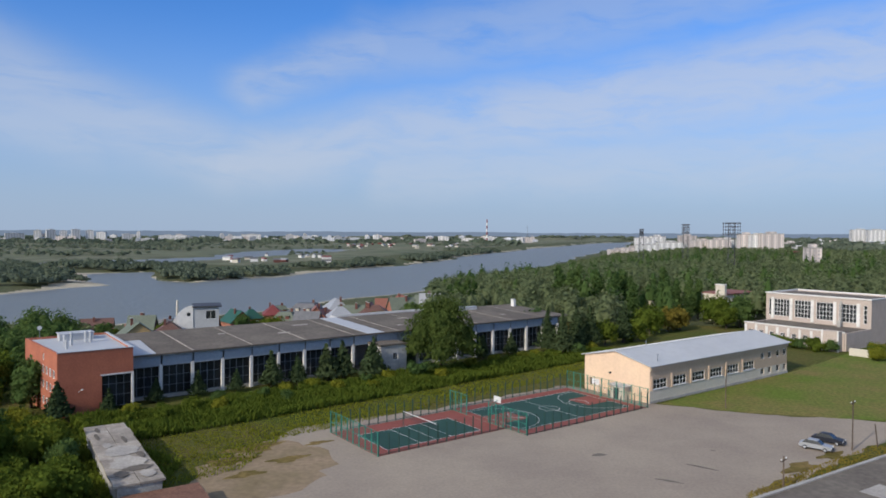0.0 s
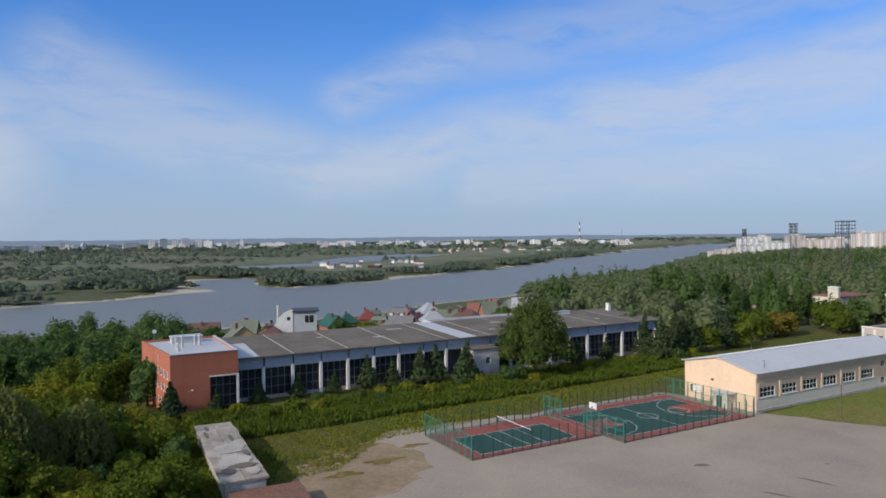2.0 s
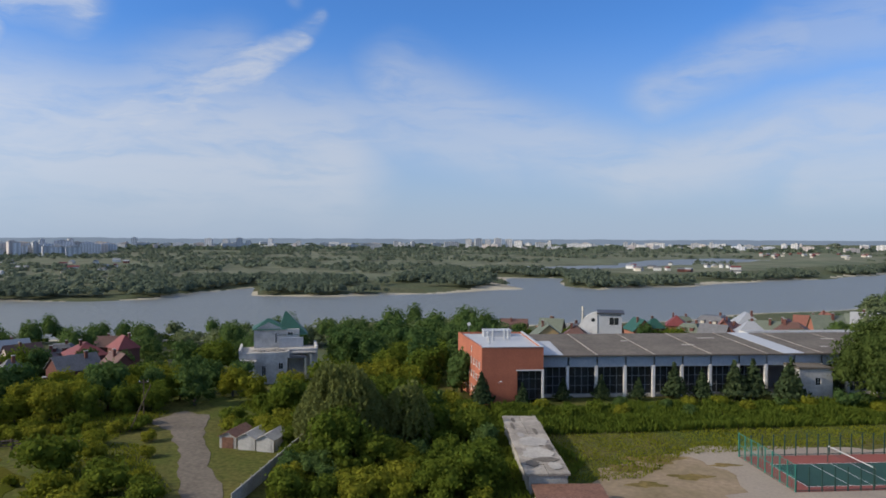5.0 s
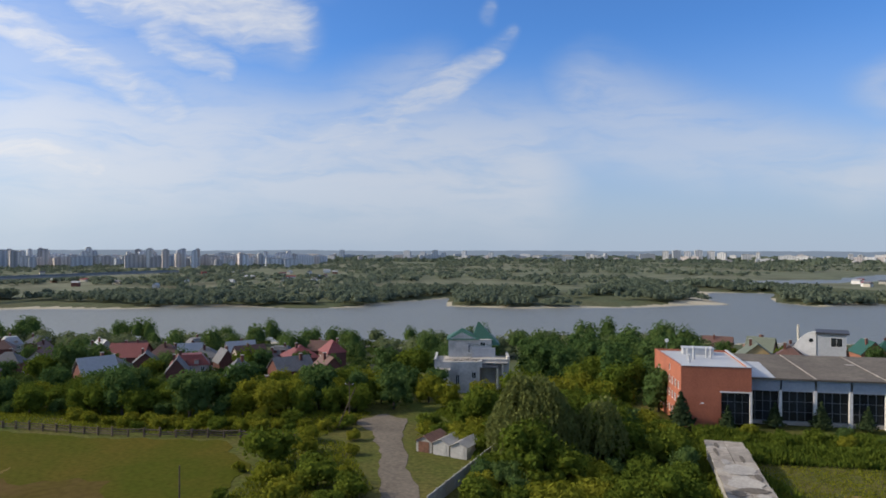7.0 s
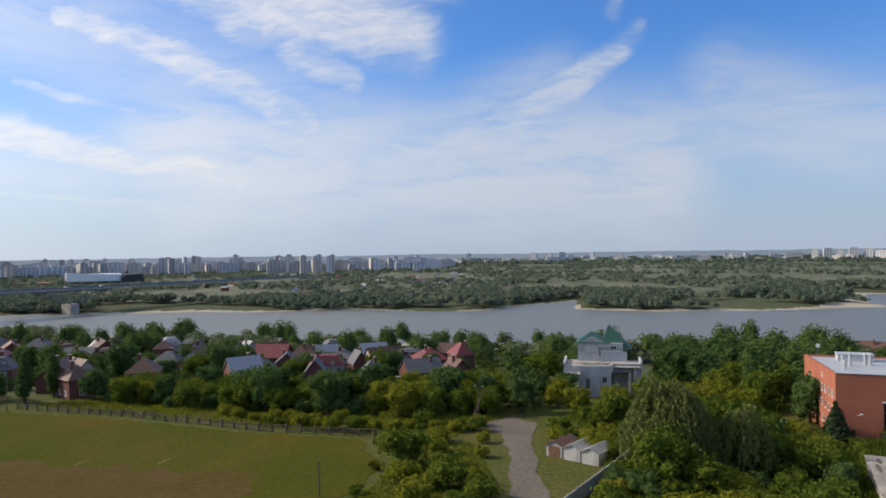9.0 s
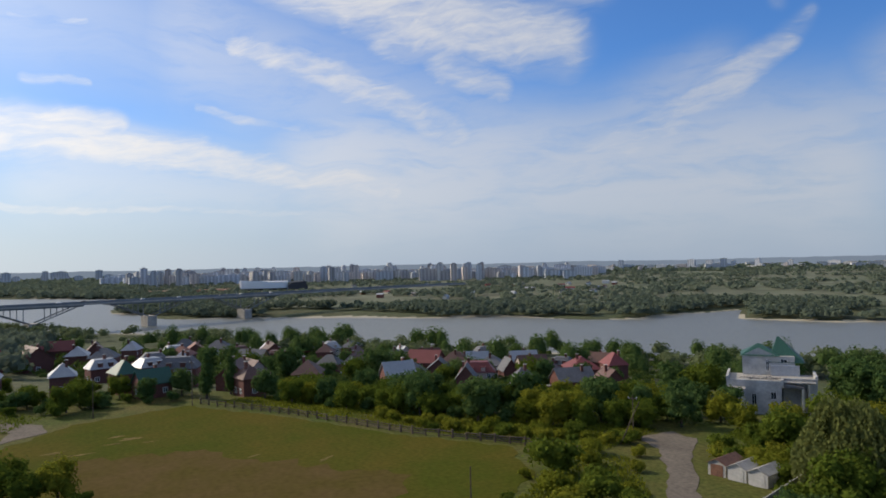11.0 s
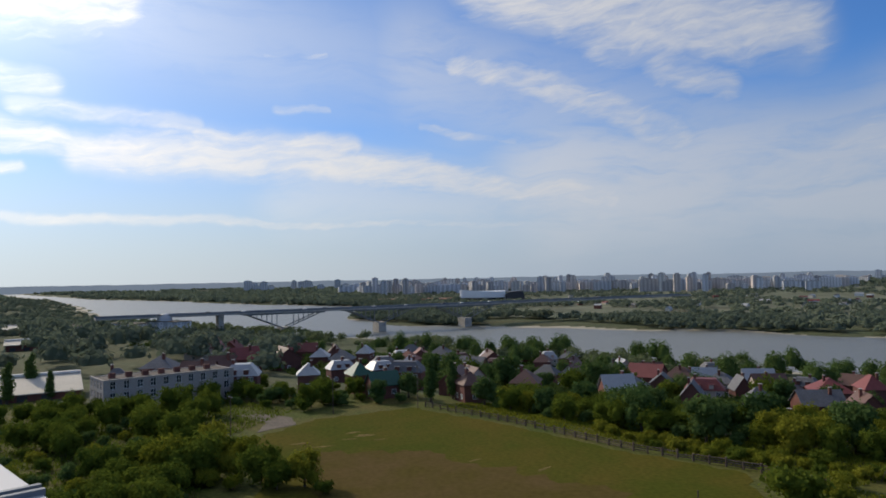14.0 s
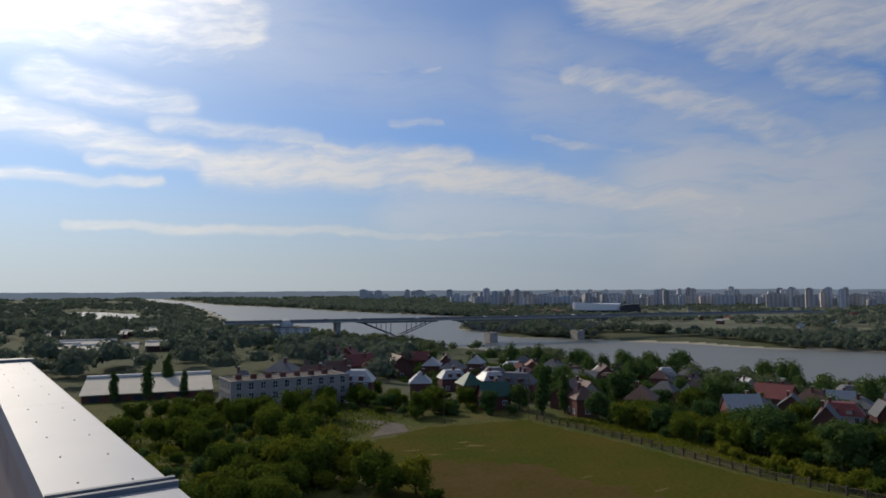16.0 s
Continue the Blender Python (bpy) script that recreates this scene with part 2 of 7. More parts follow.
M = dict(
    grass=material("grass", (0.064, 0.082, 0.015), 0.95, vary=0.35, fine=1.3, broad=0.06, bump=0.6, tint=(0.105, 0.092, 0.027), spec=0.1),
    lawn=material("lawn", (0.105, 0.145, 0.022), 0.95, vary=0.3, fine=1.6, broad=0.06, bump=0.5, tint=(0.175, 0.145, 0.05), spec=0.1),
    field=material("dry_field", (0.060, 0.070, 0.009), 0.97, vary=0.18, fine=1.2, broad=0.04, bump=0.4, tint=(0.092, 0.075, 0.014), spec=0.02),
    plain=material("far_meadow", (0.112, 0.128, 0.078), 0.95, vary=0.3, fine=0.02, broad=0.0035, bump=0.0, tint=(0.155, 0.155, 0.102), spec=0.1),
    wood_floor=material("wood_floor", (0.075, 0.09, 0.045), 0.95, vary=0.3, fine=0.3, broad=0.02, bump=0.0, tint=(0.09, 0.09, 0.045), spec=0.1),
    worn=material("worn_turf", (0.100, 0.069, 0.026), 0.97, vary=0.13, fine=1.0, broad=0.08, bump=0.4, tint=(0.082, 0.064, 0.016), spec=0.02),
    sand=material("sand", (0.42, 0.375, 0.28), 0.95, vary=0.12, fine=0.5, broad=0.03, bump=0.2, spec=0.1),
    asphalt=material("worn_asphalt", (0.315, 0.265, 0.205), 0.92, vary=0.10, fine=2.5, broad=0.06, bump=0.3, tint=(0.255, 0.212, 0.17), spec=0.2),
    straw=material("straw_patch", (0.20, 0.145, 0.06), 0.97, vary=0.3, fine=0.9, broad=0.12, bump=0.4, tint=(0.10, 0.085, 0.025), spec=0.02),
    dirt=material("dirt_road", (0.165, 0.14, 0.11), 0.95, vary=0.2, fine=1.5, broad=0.2, bump=0.4, spec=0.1),
    concrete=material("concrete", (0.40, 0.385, 0.35), 0.9, vary=0.15, fine=4.0, broad=0.3, bump=0.3, tint=(0.29, 0.275, 0.25)),
    old_slab=material("old_slab", (0.42, 0.385, 0.33), 0.92, vary=0.14, fine=3.0, broad=0.22, bump=0.4, tint=(0.30, 0.28, 0.25)),
    roof_concrete=material("stained_slab", (0.36, 0.32, 0.265), 0.93, vary=0.16, fine=2.6, broad=0.35, bump=0.4, tint=(0.225, 0.195, 0.16), each=0.14),
    white=material("white_plaster", (0.72, 0.70, 0.66), 0.85, vary=0.06, fine=2.0, broad=0.3, bump=0.1, tint=(0.60, 0.585, 0.55)),
    weathered=material("weathered_plaster", (0.50, 0.485, 0.45), 0.9, vary=0.12, fine=1.6, broad=0.35, bump=0.2, tint=(0.36, 0.345, 0.32)),
    earth_yard=material("bare_yard_earth", (0.27, 0.205, 0.135), 0.95, vary=0.2, fine=1.2, broad=0.15, bump=0.4, tint=(0.20, 0.155, 0.09), spec=0.1),
    grey_wall=material("grey_wall", (0.42, 0.43, 0.44), 0.85, vary=0.10, fine=2.0, broad=0.25, bump=0.15),
    blue_panel=material("blue_grey_panel", (0.30, 0.34, 0.39), 0.7, vary=0.08, fine=2.0, broad=0.3, bump=0.1, each=0.06),
    cream=material("cream_plaster", (0.74, 0.545, 0.37), 0.88, vary=0.05, fine=2.0, broad=0.2, bump=0.1, tint=(0.67, 0.49, 0.34)),
    tan=material("tan_plaster", (0.47, 0.365, 0.265), 0.88, vary=0.08, fine=2.0, broad=0.25, bump=0.1),
    pale_band=material("pale_plaster", (0.58, 0.53, 0.43), 0.88, vary=0.08, fine=2.0, broad=0.25, bump=0.1),
    pinkish=material("pinkish_stone", (0.48, 0.40, 0.34), 0.88, vary=0.10, fine=3.0, broad=0.3, bump=0.15),
    pale_stone=material("pale_stone", (0.37, 0.33, 0.295), 0.9, vary=0.1, fine=2.0, broad=0.25, bump=0.15),
    bitumen=material("bitumen_roof", (0.118, 0.102, 0.085), 0.95, vary=0.18, fine=1.5, broad=0.12, bump=0.3, tint=(0.16, 0.14, 0.115), spec=0.15),
    metal_roof=material("metal_sheet", (0.46, 0.47, 0.475), 0.6, metal=0.15, vary=0.05, fine=0.8, broad=0.1, bump=0.05),
    cap=material("zinc_cap", (0.36, 0.37, 0.39), 0.55, metal=0.2, vary=0.05, fine=1.5, broad=0.6, bump=0.08),
    rust=material("rusty_sheet", (0.19, 0.095, 0.06), 0.85, vary=0.25, fine=3.0, broad=0.5, bump=0.3),
    glass=material("dark_glass", (0.030, 0.034, 0.036), 0.16, vary=0.4, fine=0.5, broad=0.15, bump=0.0, spec=0.22),
    frame_white=material("white_paint", (0.75, 0.75, 0.73), 0.6, vary=0.04, bump=0.0),
    dark=material("dark_paint", (0.05, 0.05, 0.055), 0.6, vary=0.1, bump=0.0),
    fence_green=material("green_paint", (0.04, 0.22, 0.16), 0.55, vary=0.1, bump=0.0),
    fence_dark=material("fence_post_paint", (0.022, 0.06, 0.048), 0.6, vary=0.1, bump=0.0),
    court_green=material("court_green", (0.018, 0.060, 0.046), 0.85, vary=0.1, fine=4.0, broad=0.3, bump=0.1),
    court_red=material("court_red", (0.23, 0.066, 0.048), 0.85, vary=0.1, fine=4.0, broad=0.3, bump=0.1),
    line=material("line_paint", (0.62, 0.62, 0.6), 0.8, vary=0.05, bump=0.0),
    timber=material("grey_timber", (0.115, 0.085, 0.06), 0.9, vary=0.2, fine=6.0, broad=1.0, bump=0.3, each=0.2),
    bark=material("bark", (0.10, 0.08, 0.06), 0.95, vary=0.25, fine=8.0, broad=1.0, bump=0.6),
    roof_red=material("roof_red", (0.185, 0.042, 0.038), 0.6, vary=0.12, fine=2.0, broad=0.3, bump=0.2, each=0.15),
    roof_brown=material("roof_brown", (0.12, 0.062, 0.048), 0.65, vary=0.15, fine=2.0, broad=0.3, bump=0.2, each=0.15),
    roof_orange=material("roof_orange", (0.23, 0.09, 0.06), 0.65, vary=0.12, fine=2.0, broad=0.3, bump=0.2),
    roof_green=material("roof_green", (0.022, 0.085, 0.06), 0.55, vary=0.1, fine=2.0, broad=0.3, bump=0.1),
    roof_olive=material("roof_olive", (0.13, 0.15, 0.11), 0.7, vary=0.12, fine=2.0, broad=0.3, bump=0.1),
    roof_slate=material("roof_slate", (0.135, 0.135, 0.14), 0.8, vary=0.18, fine=2.0, broad=0.3, bump=0.2, each=0.15),
    roof_zinc=material("roof_zinc", (0.36, 0.365, 0.37), 0.5, metal=0.2, vary=0.06, fine=1.5, broad=0.3, bump=0.05),
    house_brick=material("house_brick", (0.15, 0.062, 0.048), 0.9, vary=0.14, fine=3.0, broad=0.3, bump=0.3, each=0.2),
    house_orange=material("house_orange_brick", (0.32, 0.135, 0.085), 0.9, vary=0.1, fine=3.0, broad=0.3, bump=0.3),
    house_yellow=material("house_ochre", (0.48, 0.34, 0.16), 0.9, vary=0.1, fine=3.0, broad=0.3, bump=0.2),
    stadium_white=material("stadium_cladding", (0.80, 0.80, 0.80), 0.5, vary=0.03, fine=0.2, broad=0.05, bump=0.0),
    earth=material("bare_earth", (0.30, 0.155, 0.10), 0.95, vary=0.15, fine=0.05, broad=0.01, bump=0.0),
    steel=material("painted_steel", (0.16, 0.18, 0.20), 0.6, vary=0.1, bump=0.0),
    car_silver=material("silver_paint", (0.40, 0.41, 0.42), 0.42, metal=0.4, vary=0.03, bump=0.0),
    car_dark=material("dark_blue_paint", (0.02, 0.022, 0.03), 0.45, vary=0.05, bump=0.0, spec=0.3),
    rubber=material("rubber", (0.02, 0.02, 0.02), 0.8, vary=0.1, bump=0.0),
    leaf=leaf_material("leaf_green", (0.069, 0.106, 0.017), (0.138, 0.170, 0.023), 0.38),
    leaf_yellow=leaf_material("leaf_yellow_green", (0.127, 0.154, 0.016), (0.233, 0.228, 0.028), 0.38),
    leaf_dark=leaf_material("leaf_dark", (0.055, 0.103, 0.032), (0.107, 0.157, 0.046), 0.38),
    leaf_spruce=leaf_material("leaf_spruce", (0.036, 0.058, 0.026), (0.066, 0.088, 0.038), 0.2),
    leaf_willow=leaf_material("leaf_willow", (0.095, 0.118, 0.037), (0.169, 0.186, 0.056), 0.38),
    # far greens made lighter and greyer: distance haze put into the leaf colour
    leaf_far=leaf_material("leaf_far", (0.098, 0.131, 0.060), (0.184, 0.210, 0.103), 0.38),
    leaf_hazed=leaf_material("leaf_hazed_pale", (0.110, 0.140, 0.095), (0.177, 0.201, 0.140), 0.38),
    leaf_mid=leaf_material("leaf_deep_green", (0.053, 0.090, 0.023), (0.101, 0.132, 0.034), 0.38),
    leaf_ochre=leaf_material("leaf_ochre", (0.162, 0.136, 0.026), (0.222, 0.171, 0.034)),
)


M["brick"] = material("orange_brick", (0.40, 0.135, 0.075), 0.9, vary=0.12, fine=3.0, broad=0.25, bump=0.2, tint=(0.335, 0.112, 0.064))


def tower_material(name, wall, pane, floor=2.9, bay=3.3, share=0.45):
    """Panel-block walls at one to four kilometres: rows of windows as fine tone on the concrete."""
    m = bpy.data.materials.new(name)
    m.use_nodes = True
    nt = m.node_tree
    b = nt.nodes["Principled BSDF"]
    b.inputs["Roughness"].default_value = 0.8
    co = nt.nodes.new("ShaderNodeTexCoord")
    sp = nt.nodes.new("ShaderNodeSeparateXYZ")
    nt.links.new(co.outputs["Object"], sp.inputs[0])
    hsum = nt.nodes.new("ShaderNodeMath")
    nt.links.new(sp.outputs[0], hsum.inputs[0])
    nt.links.new(sp.outputs[1], hsum.inputs[1])
    gates = []
    for src, step, lo in ((hsum.outputs[0], bay, 1 - share), (sp.outputs[2], floor, 0.5)):
        d = nt.nodes.new("ShaderNodeMath")
        d.operation = "DIVIDE"
        nt.links.new(src, d.inputs[0])
        d.inputs[1].default_value = step
        f = nt.nodes.new("ShaderNodeMath")
        f.operation = "FRACT"
        nt.links.new(d.outputs[0], f.inputs[0])
        gt = nt.nodes.new("ShaderNodeMath")
        gt.operation = "GREATER_THAN"
        nt.links.new(f.outputs[0], gt.inputs[0])
        gt.inputs[1].default_value = lo
        gates.append(gt.outputs[0])
    both = nt.nodes.new("ShaderNodeMath")
    both.operation = "MULTIPLY"
    nt.links.new(gates[0], both.inputs[0])
    nt.links.new(gates[1], both.inputs[1])
    info = nt.nodes.new("ShaderNodeObjectInfo")
    hsv = nt.nodes.new("ShaderNodeHueSaturation")
    hsv.inputs["Color"].default_value = (*wall, 1)
    r = nt.nodes.new("ShaderNodeMapRange")
    r.inputs[3].default_value, r.inputs[4].default_value = 0.75, 1.2
    nt.links.new(info.outputs["Random"], r.inputs[0])
    strip = nt.nodes.new("ShaderNodeMath")
    strip.operation = "PINGPONG"
    nt.links.new(hsum.outputs[0], strip.inputs[0])
    strip.inputs[1].default_value = 5.2
    loggia = nt.nodes.new("ShaderNodeMapRange")
    loggia.interpolation_type = "STEPPED"
    loggia.inputs[2].default_value, loggia.inputs[3].default_value, loggia.inputs[4].default_value, loggia.inputs["Steps"].default_value = 5.2, 0.72, 1.2, 2.0
    nt.links.new(strip.outputs[0], loggia.inputs[0])
    tone = nt.nodes.new("ShaderNodeMath")
    tone.operation = "MULTIPLY"
    nt.links.new(r.outputs[0], tone.inputs[0])
    nt.links.new(loggia.outputs[0], tone.inputs[1])
    nt.links.new(tone.outputs[0], hsv.inputs["Value"])
    mix = nt.nodes.new("ShaderNodeMix")
    mix.data_type = "RGBA"
    nt.links.new(both.outputs[0], mix.inputs["Factor"])
    nt.links.new(hsv.outputs[0], mix.inputs[6])
    mix.inputs[7].default_value = (*pane, 1)
    nt.links.new(mix.outputs[2], b.inputs["Base Color"])
    return m


# walls and panes are paled, the haze of the distance mixed into their colours
M["tower_grey"] = tower_material("panel_grey", (0.54, 0.55, 0.57), (0.34, 0.36, 0.39))
M["tower_white"] = tower_material("panel_white", (0.58, 0.565, 0.54), (0.30, 0.32, 0.34))
M["tower_pink"] = tower_material("panel_pinkish", (0.54, 0.475, 0.435), (0.34, 0.325, 0.32))
M["tower_dark"] = tower_material("panel_dark", (0.40, 0.38, 0.37), (0.26, 0.27, 0.29))

wm = bpy.data.materials.new("river_water")
wm.use_nodes = True
wb_ = wm.node_tree.nodes["Principled BSDF"]
wb_.inputs["Base Color"].default_value = (0.155, 0.16, 0.135, 1)
wb_.inputs["Roughness"].default_value = 0.42
wb_.inputs["Specular IOR Level"].default_value = 0.5
w_co = wm.node_tree.nodes.new("ShaderNodeTexCoord")
w_n = wm.node_tree.nodes.new("ShaderNodeTexNoise")
w_n.inputs["Scale"].default_value, w_n.inputs["Detail"].default_value = 0.25, 5.0
w_b = wm.node_tree.nodes.new("ShaderNodeBump")
w_b.inputs["Strength"].default_value, w_b.inputs["Distance"].default_value = 0.7, 1.2
wm.node_tree.links.new(w_co.outputs["Object"], w_n.inputs["Vector"])
wm.node_tree.links.new(w_n.outputs[0], w_b.inputs["Height"])
wm.node_tree.links.new(w_b.outputs[0], wb_.inputs["Normal"])
M["water"] = wm

# blue-grey haze painted as an emission colour for the far rim
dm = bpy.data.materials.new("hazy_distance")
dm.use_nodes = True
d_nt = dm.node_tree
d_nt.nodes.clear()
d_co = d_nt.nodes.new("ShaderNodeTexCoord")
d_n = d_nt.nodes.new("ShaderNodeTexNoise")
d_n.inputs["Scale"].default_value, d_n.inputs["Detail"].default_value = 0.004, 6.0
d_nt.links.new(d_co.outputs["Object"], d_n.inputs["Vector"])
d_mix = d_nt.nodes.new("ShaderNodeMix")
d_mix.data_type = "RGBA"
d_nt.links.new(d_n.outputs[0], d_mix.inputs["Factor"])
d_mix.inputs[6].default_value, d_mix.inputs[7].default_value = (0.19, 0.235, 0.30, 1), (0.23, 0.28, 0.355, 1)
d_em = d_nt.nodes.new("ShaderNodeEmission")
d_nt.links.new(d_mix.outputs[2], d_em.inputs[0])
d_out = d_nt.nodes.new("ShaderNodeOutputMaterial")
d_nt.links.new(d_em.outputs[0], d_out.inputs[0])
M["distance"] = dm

# ---------------------------------------------------------------- building tools


class Geo:
    """Collects the faces of one mesh; tf is applied to all that is added."""

    def __init__(self, tf=None):
        self.v, self.f, self.m, self.tf = [], [], [], tf or Matrix.Identity(4)

    def add(self, verts, faces, m=0):
        n = len(self.v)
        self.v += [tuple(self.tf @ Vector(p)) for p in verts]
        self.f += [tuple(i + n for i in f) for f in faces]
        self.m += [m] * len(faces)
        return self

    def box(self, x0, x1, y0, y1, z0, z1, m=0):
        vs = [(x, y, z) for z in (z0, z1) for x, y in ((x0, y0), (x1, y0), (x1, y1), (x0, y1))]
        return self.add(vs, [(3, 2, 1, 0), (4, 5, 6, 7), (0, 1, 5, 4), (1, 2, 6, 5), (2, 3, 7, 6), (3, 0, 4, 7)], m)

    def prism(self, poly, z0, z1, m=0):
        n = len(poly)
        vs = [(x, y, z0) for x, y in poly] + [(x, y, z1) for x, y in poly]
        fs = [tuple(range(n - 1, -1, -1)), tuple(range(n, 2 * n))] + [(i, (i + 1) % n, (i + 1) % n + n, i + n) for i in range(n)]
        return self.add(vs, fs, m)

    def rod(self, p, q, r0, r1=None, n=6, m=0):
        p, q = Vector(p), Vector(q)
        r1 = r0 if r1 is None else r1
        w = (q - p).normalized()
        a = w.orthogonal().normalized()
        b = w.cross(a)
        vs = [tuple(c + (a * math.cos(k * math.tau / n) + b * math.sin(k * math.tau / n)) * r) for c, r in ((p, r0), (q, r1)) for k in range(n)]
        fs = [tuple(range(n - 1, -1, -1)), tuple(range(n, 2 * n))] + [(i, (i + 1) % n, (i + 1) % n + n, i + n) for i in range(n)]
        return self.add(vs, fs, m)

    def section(self, outline, y0, y1, m=0):
        """An outline in x and z, drawn out along y."""
        n = len(outline)
        vs = [(x, y0, z) for x, z in outline] + [(x, y1, z) for x, z in outline]
        fs = [tuple(range(n)), tuple(range(2 * n - 1, n - 1, -1))] + [(i + n, (i + 1) % n + n, (i + 1) % n, i) for i in range(n)]
        return self.add(vs, fs, m)

    def wall(self, x0, x1, z0, z1, y, thick, holes=(), m=0):
        """A wall along x whose front is at y and whose openings (x0, x1, z0, z1) go through it."""
        xs = sorted({x0, x1, *[h[0] for h in holes], *[h[1] for h in holes]})
        zs = sorted({z0, z1, *[h[2] for h in holes], *[h[3] for h in holes]})
        full = {}
        for i in range(len(xs) - 1):
            for k in range(len(zs) - 1):
                cx, cz = (xs[i] + xs[i + 1]) / 2, (zs[k] + zs[k + 1]) / 2
                full[i, k] = not any(h[0] < cx < h[1] and h[2] < cz < h[3] for h in holes)
        for (i, k), on in full.items():
            if not on:
                continue
            a, b, c, d = xs[i], xs[i + 1], zs[k], zs[k + 1]
            yb = y + thick
            self.add([(a, y, c), (b, y, c), (b, y, d), (a, y, d)], [(0, 1, 2, 3)], m)
            self.add([(a, yb, c), (b, yb, c), (b, yb, d), (a, yb, d)], [(3, 2, 1, 0)], m)
            for di, dk, pts in ((-1, 0, [(a, y, c), (a, y, d), (a, yb, d), (a, yb, c)]), (1, 0, [(b, y, c), (b, yb, c), (b, yb, d), (b, y, d)]),
                                (0, -1, [(a, y, c), (a, yb, c), (b, yb, c), (b, y, c)]), (0, 1, [(a, y, d), (b, y, d), (b, yb, d), (a, yb, d)])):
                if not full.get((i + di, k + dk), False):
                    self.add(pts, [(0, 1, 2, 3)], m)
        return self

    def mesh(self, name, mats):
        me = bpy.data.meshes.new(name)
        me.from_pydata(self.v, [], self.f)
        for mt in mats:
            me.materials.append(M[mt])
        if len(mats) > 1:
            me.polygons.foreach_set("material_index", self.m)
        me.update()
        return me


def part(name, geo, mats, parent=None, label=""):
    """Links what geo holds as one mesh object, under parent if there is one."""
    mats = [mats] if isinstance(mats, str) else mats
    data = geo if isinstance(geo, bpy.types.Mesh) else geo.mesh(name, mats)
    ob = new(name, data)
    if parent is not None:
        ob.parent = parent
    return tagged(ob, label)


def thing(name, m, label, category, group="", kind=""):
    e = new(name)
    e.matrix_world = m
    return tagged(e, label, category, group, kind)


# ---------------------------------------------------------------- the lie of the land
WATER = -17.0
NEAR_BANK = [(1500, 4700), (700, 2700), (560, 2155), (272, 1391), (80, 797), (18, 641), (-48, 549), (-170, 352), (-300, 215), (-384, 132), (-490, 40),
             (-640, -110), (-800, -280), (-932, -393), (-1066, -488), (-1587, -769), (-2273, -1184), (-3348, -1943), (-4300, -2560)]
FAR_BANK = [(1700, 4750), (690, 3100), (282, 2094), (40, 1359), (-2, 1145), (-94, 935), (-180, 735), (-235, 655), (-283, 680), (-349, 822), (-393, 775), (-345, 668),
            (-296, 618), (-318, 560), (-384, 447), (-450, 410), (-534, 488), (-522, 440), (-490, 350), (-563, 265), (-617, 168), (-690, 60), (-728, -10),
            (-860, -95), (-1252, -94), (-1539, -397), (-1885, -664), (-2262, -1036), (-3533, -1937), (-4400, -2520)]
CHANNEL = [(-571, 930), (-416, 1018), (-350, 1200), (-297, 1430), (-210, 1800), (-354, 1930), (-470, 1600), (-430, 1290), (-500, 1175), (-625, 1030)]
BAY = [(-1399, -1020), (-1595, -1095), (-1433, -864), (-1025, -597), (-1023, -664)]


def shore(px, py, ring):
    """For points: inside the ring or not, the distance to it, and the number of the nearest side."""
    inside = np.zeros(px.shape, bool)
    best = np.full(px.shape, 1e9)
    side = np.zeros(px.shape, int)
    n = len(ring)
    for i in range(n):
        (ax, ay), (bx, by) = ring[i], ring[(i + 1) % n]
        hit = (ay > py) != (by > py)
        xc = (bx - ax) * (py - ay) / ((by - ay) if by != ay else 1e-9) + ax
        inside ^= hit & (px < xc)
        k = np.clip(((px - ax) * (bx - ax) + (py - ay) * (by - ay)) / ((bx - ax) ** 2 + (by - ay) ** 2), 0, 1)
        d = np.hypot(px - ax - k * (bx - ax), py - ay - k * (by - ay))
        m = d < best
        best[m], side[m] = d[m], i
    return inside, best, side


def ease(x):
    x = np.clip(x, 0, 1)
    return x * x * (3 - 2 * x)


RIVER = NEAR_BANK + FAR_BANK[::-1]


def sandbar(px, py):
    """The bare spit at the end of the island."""
    return (np.hypot(px + 300, (py - 606) * 0.7) < 37) | (np.hypot((px + 336) * 0.8, py - 662) < 20)


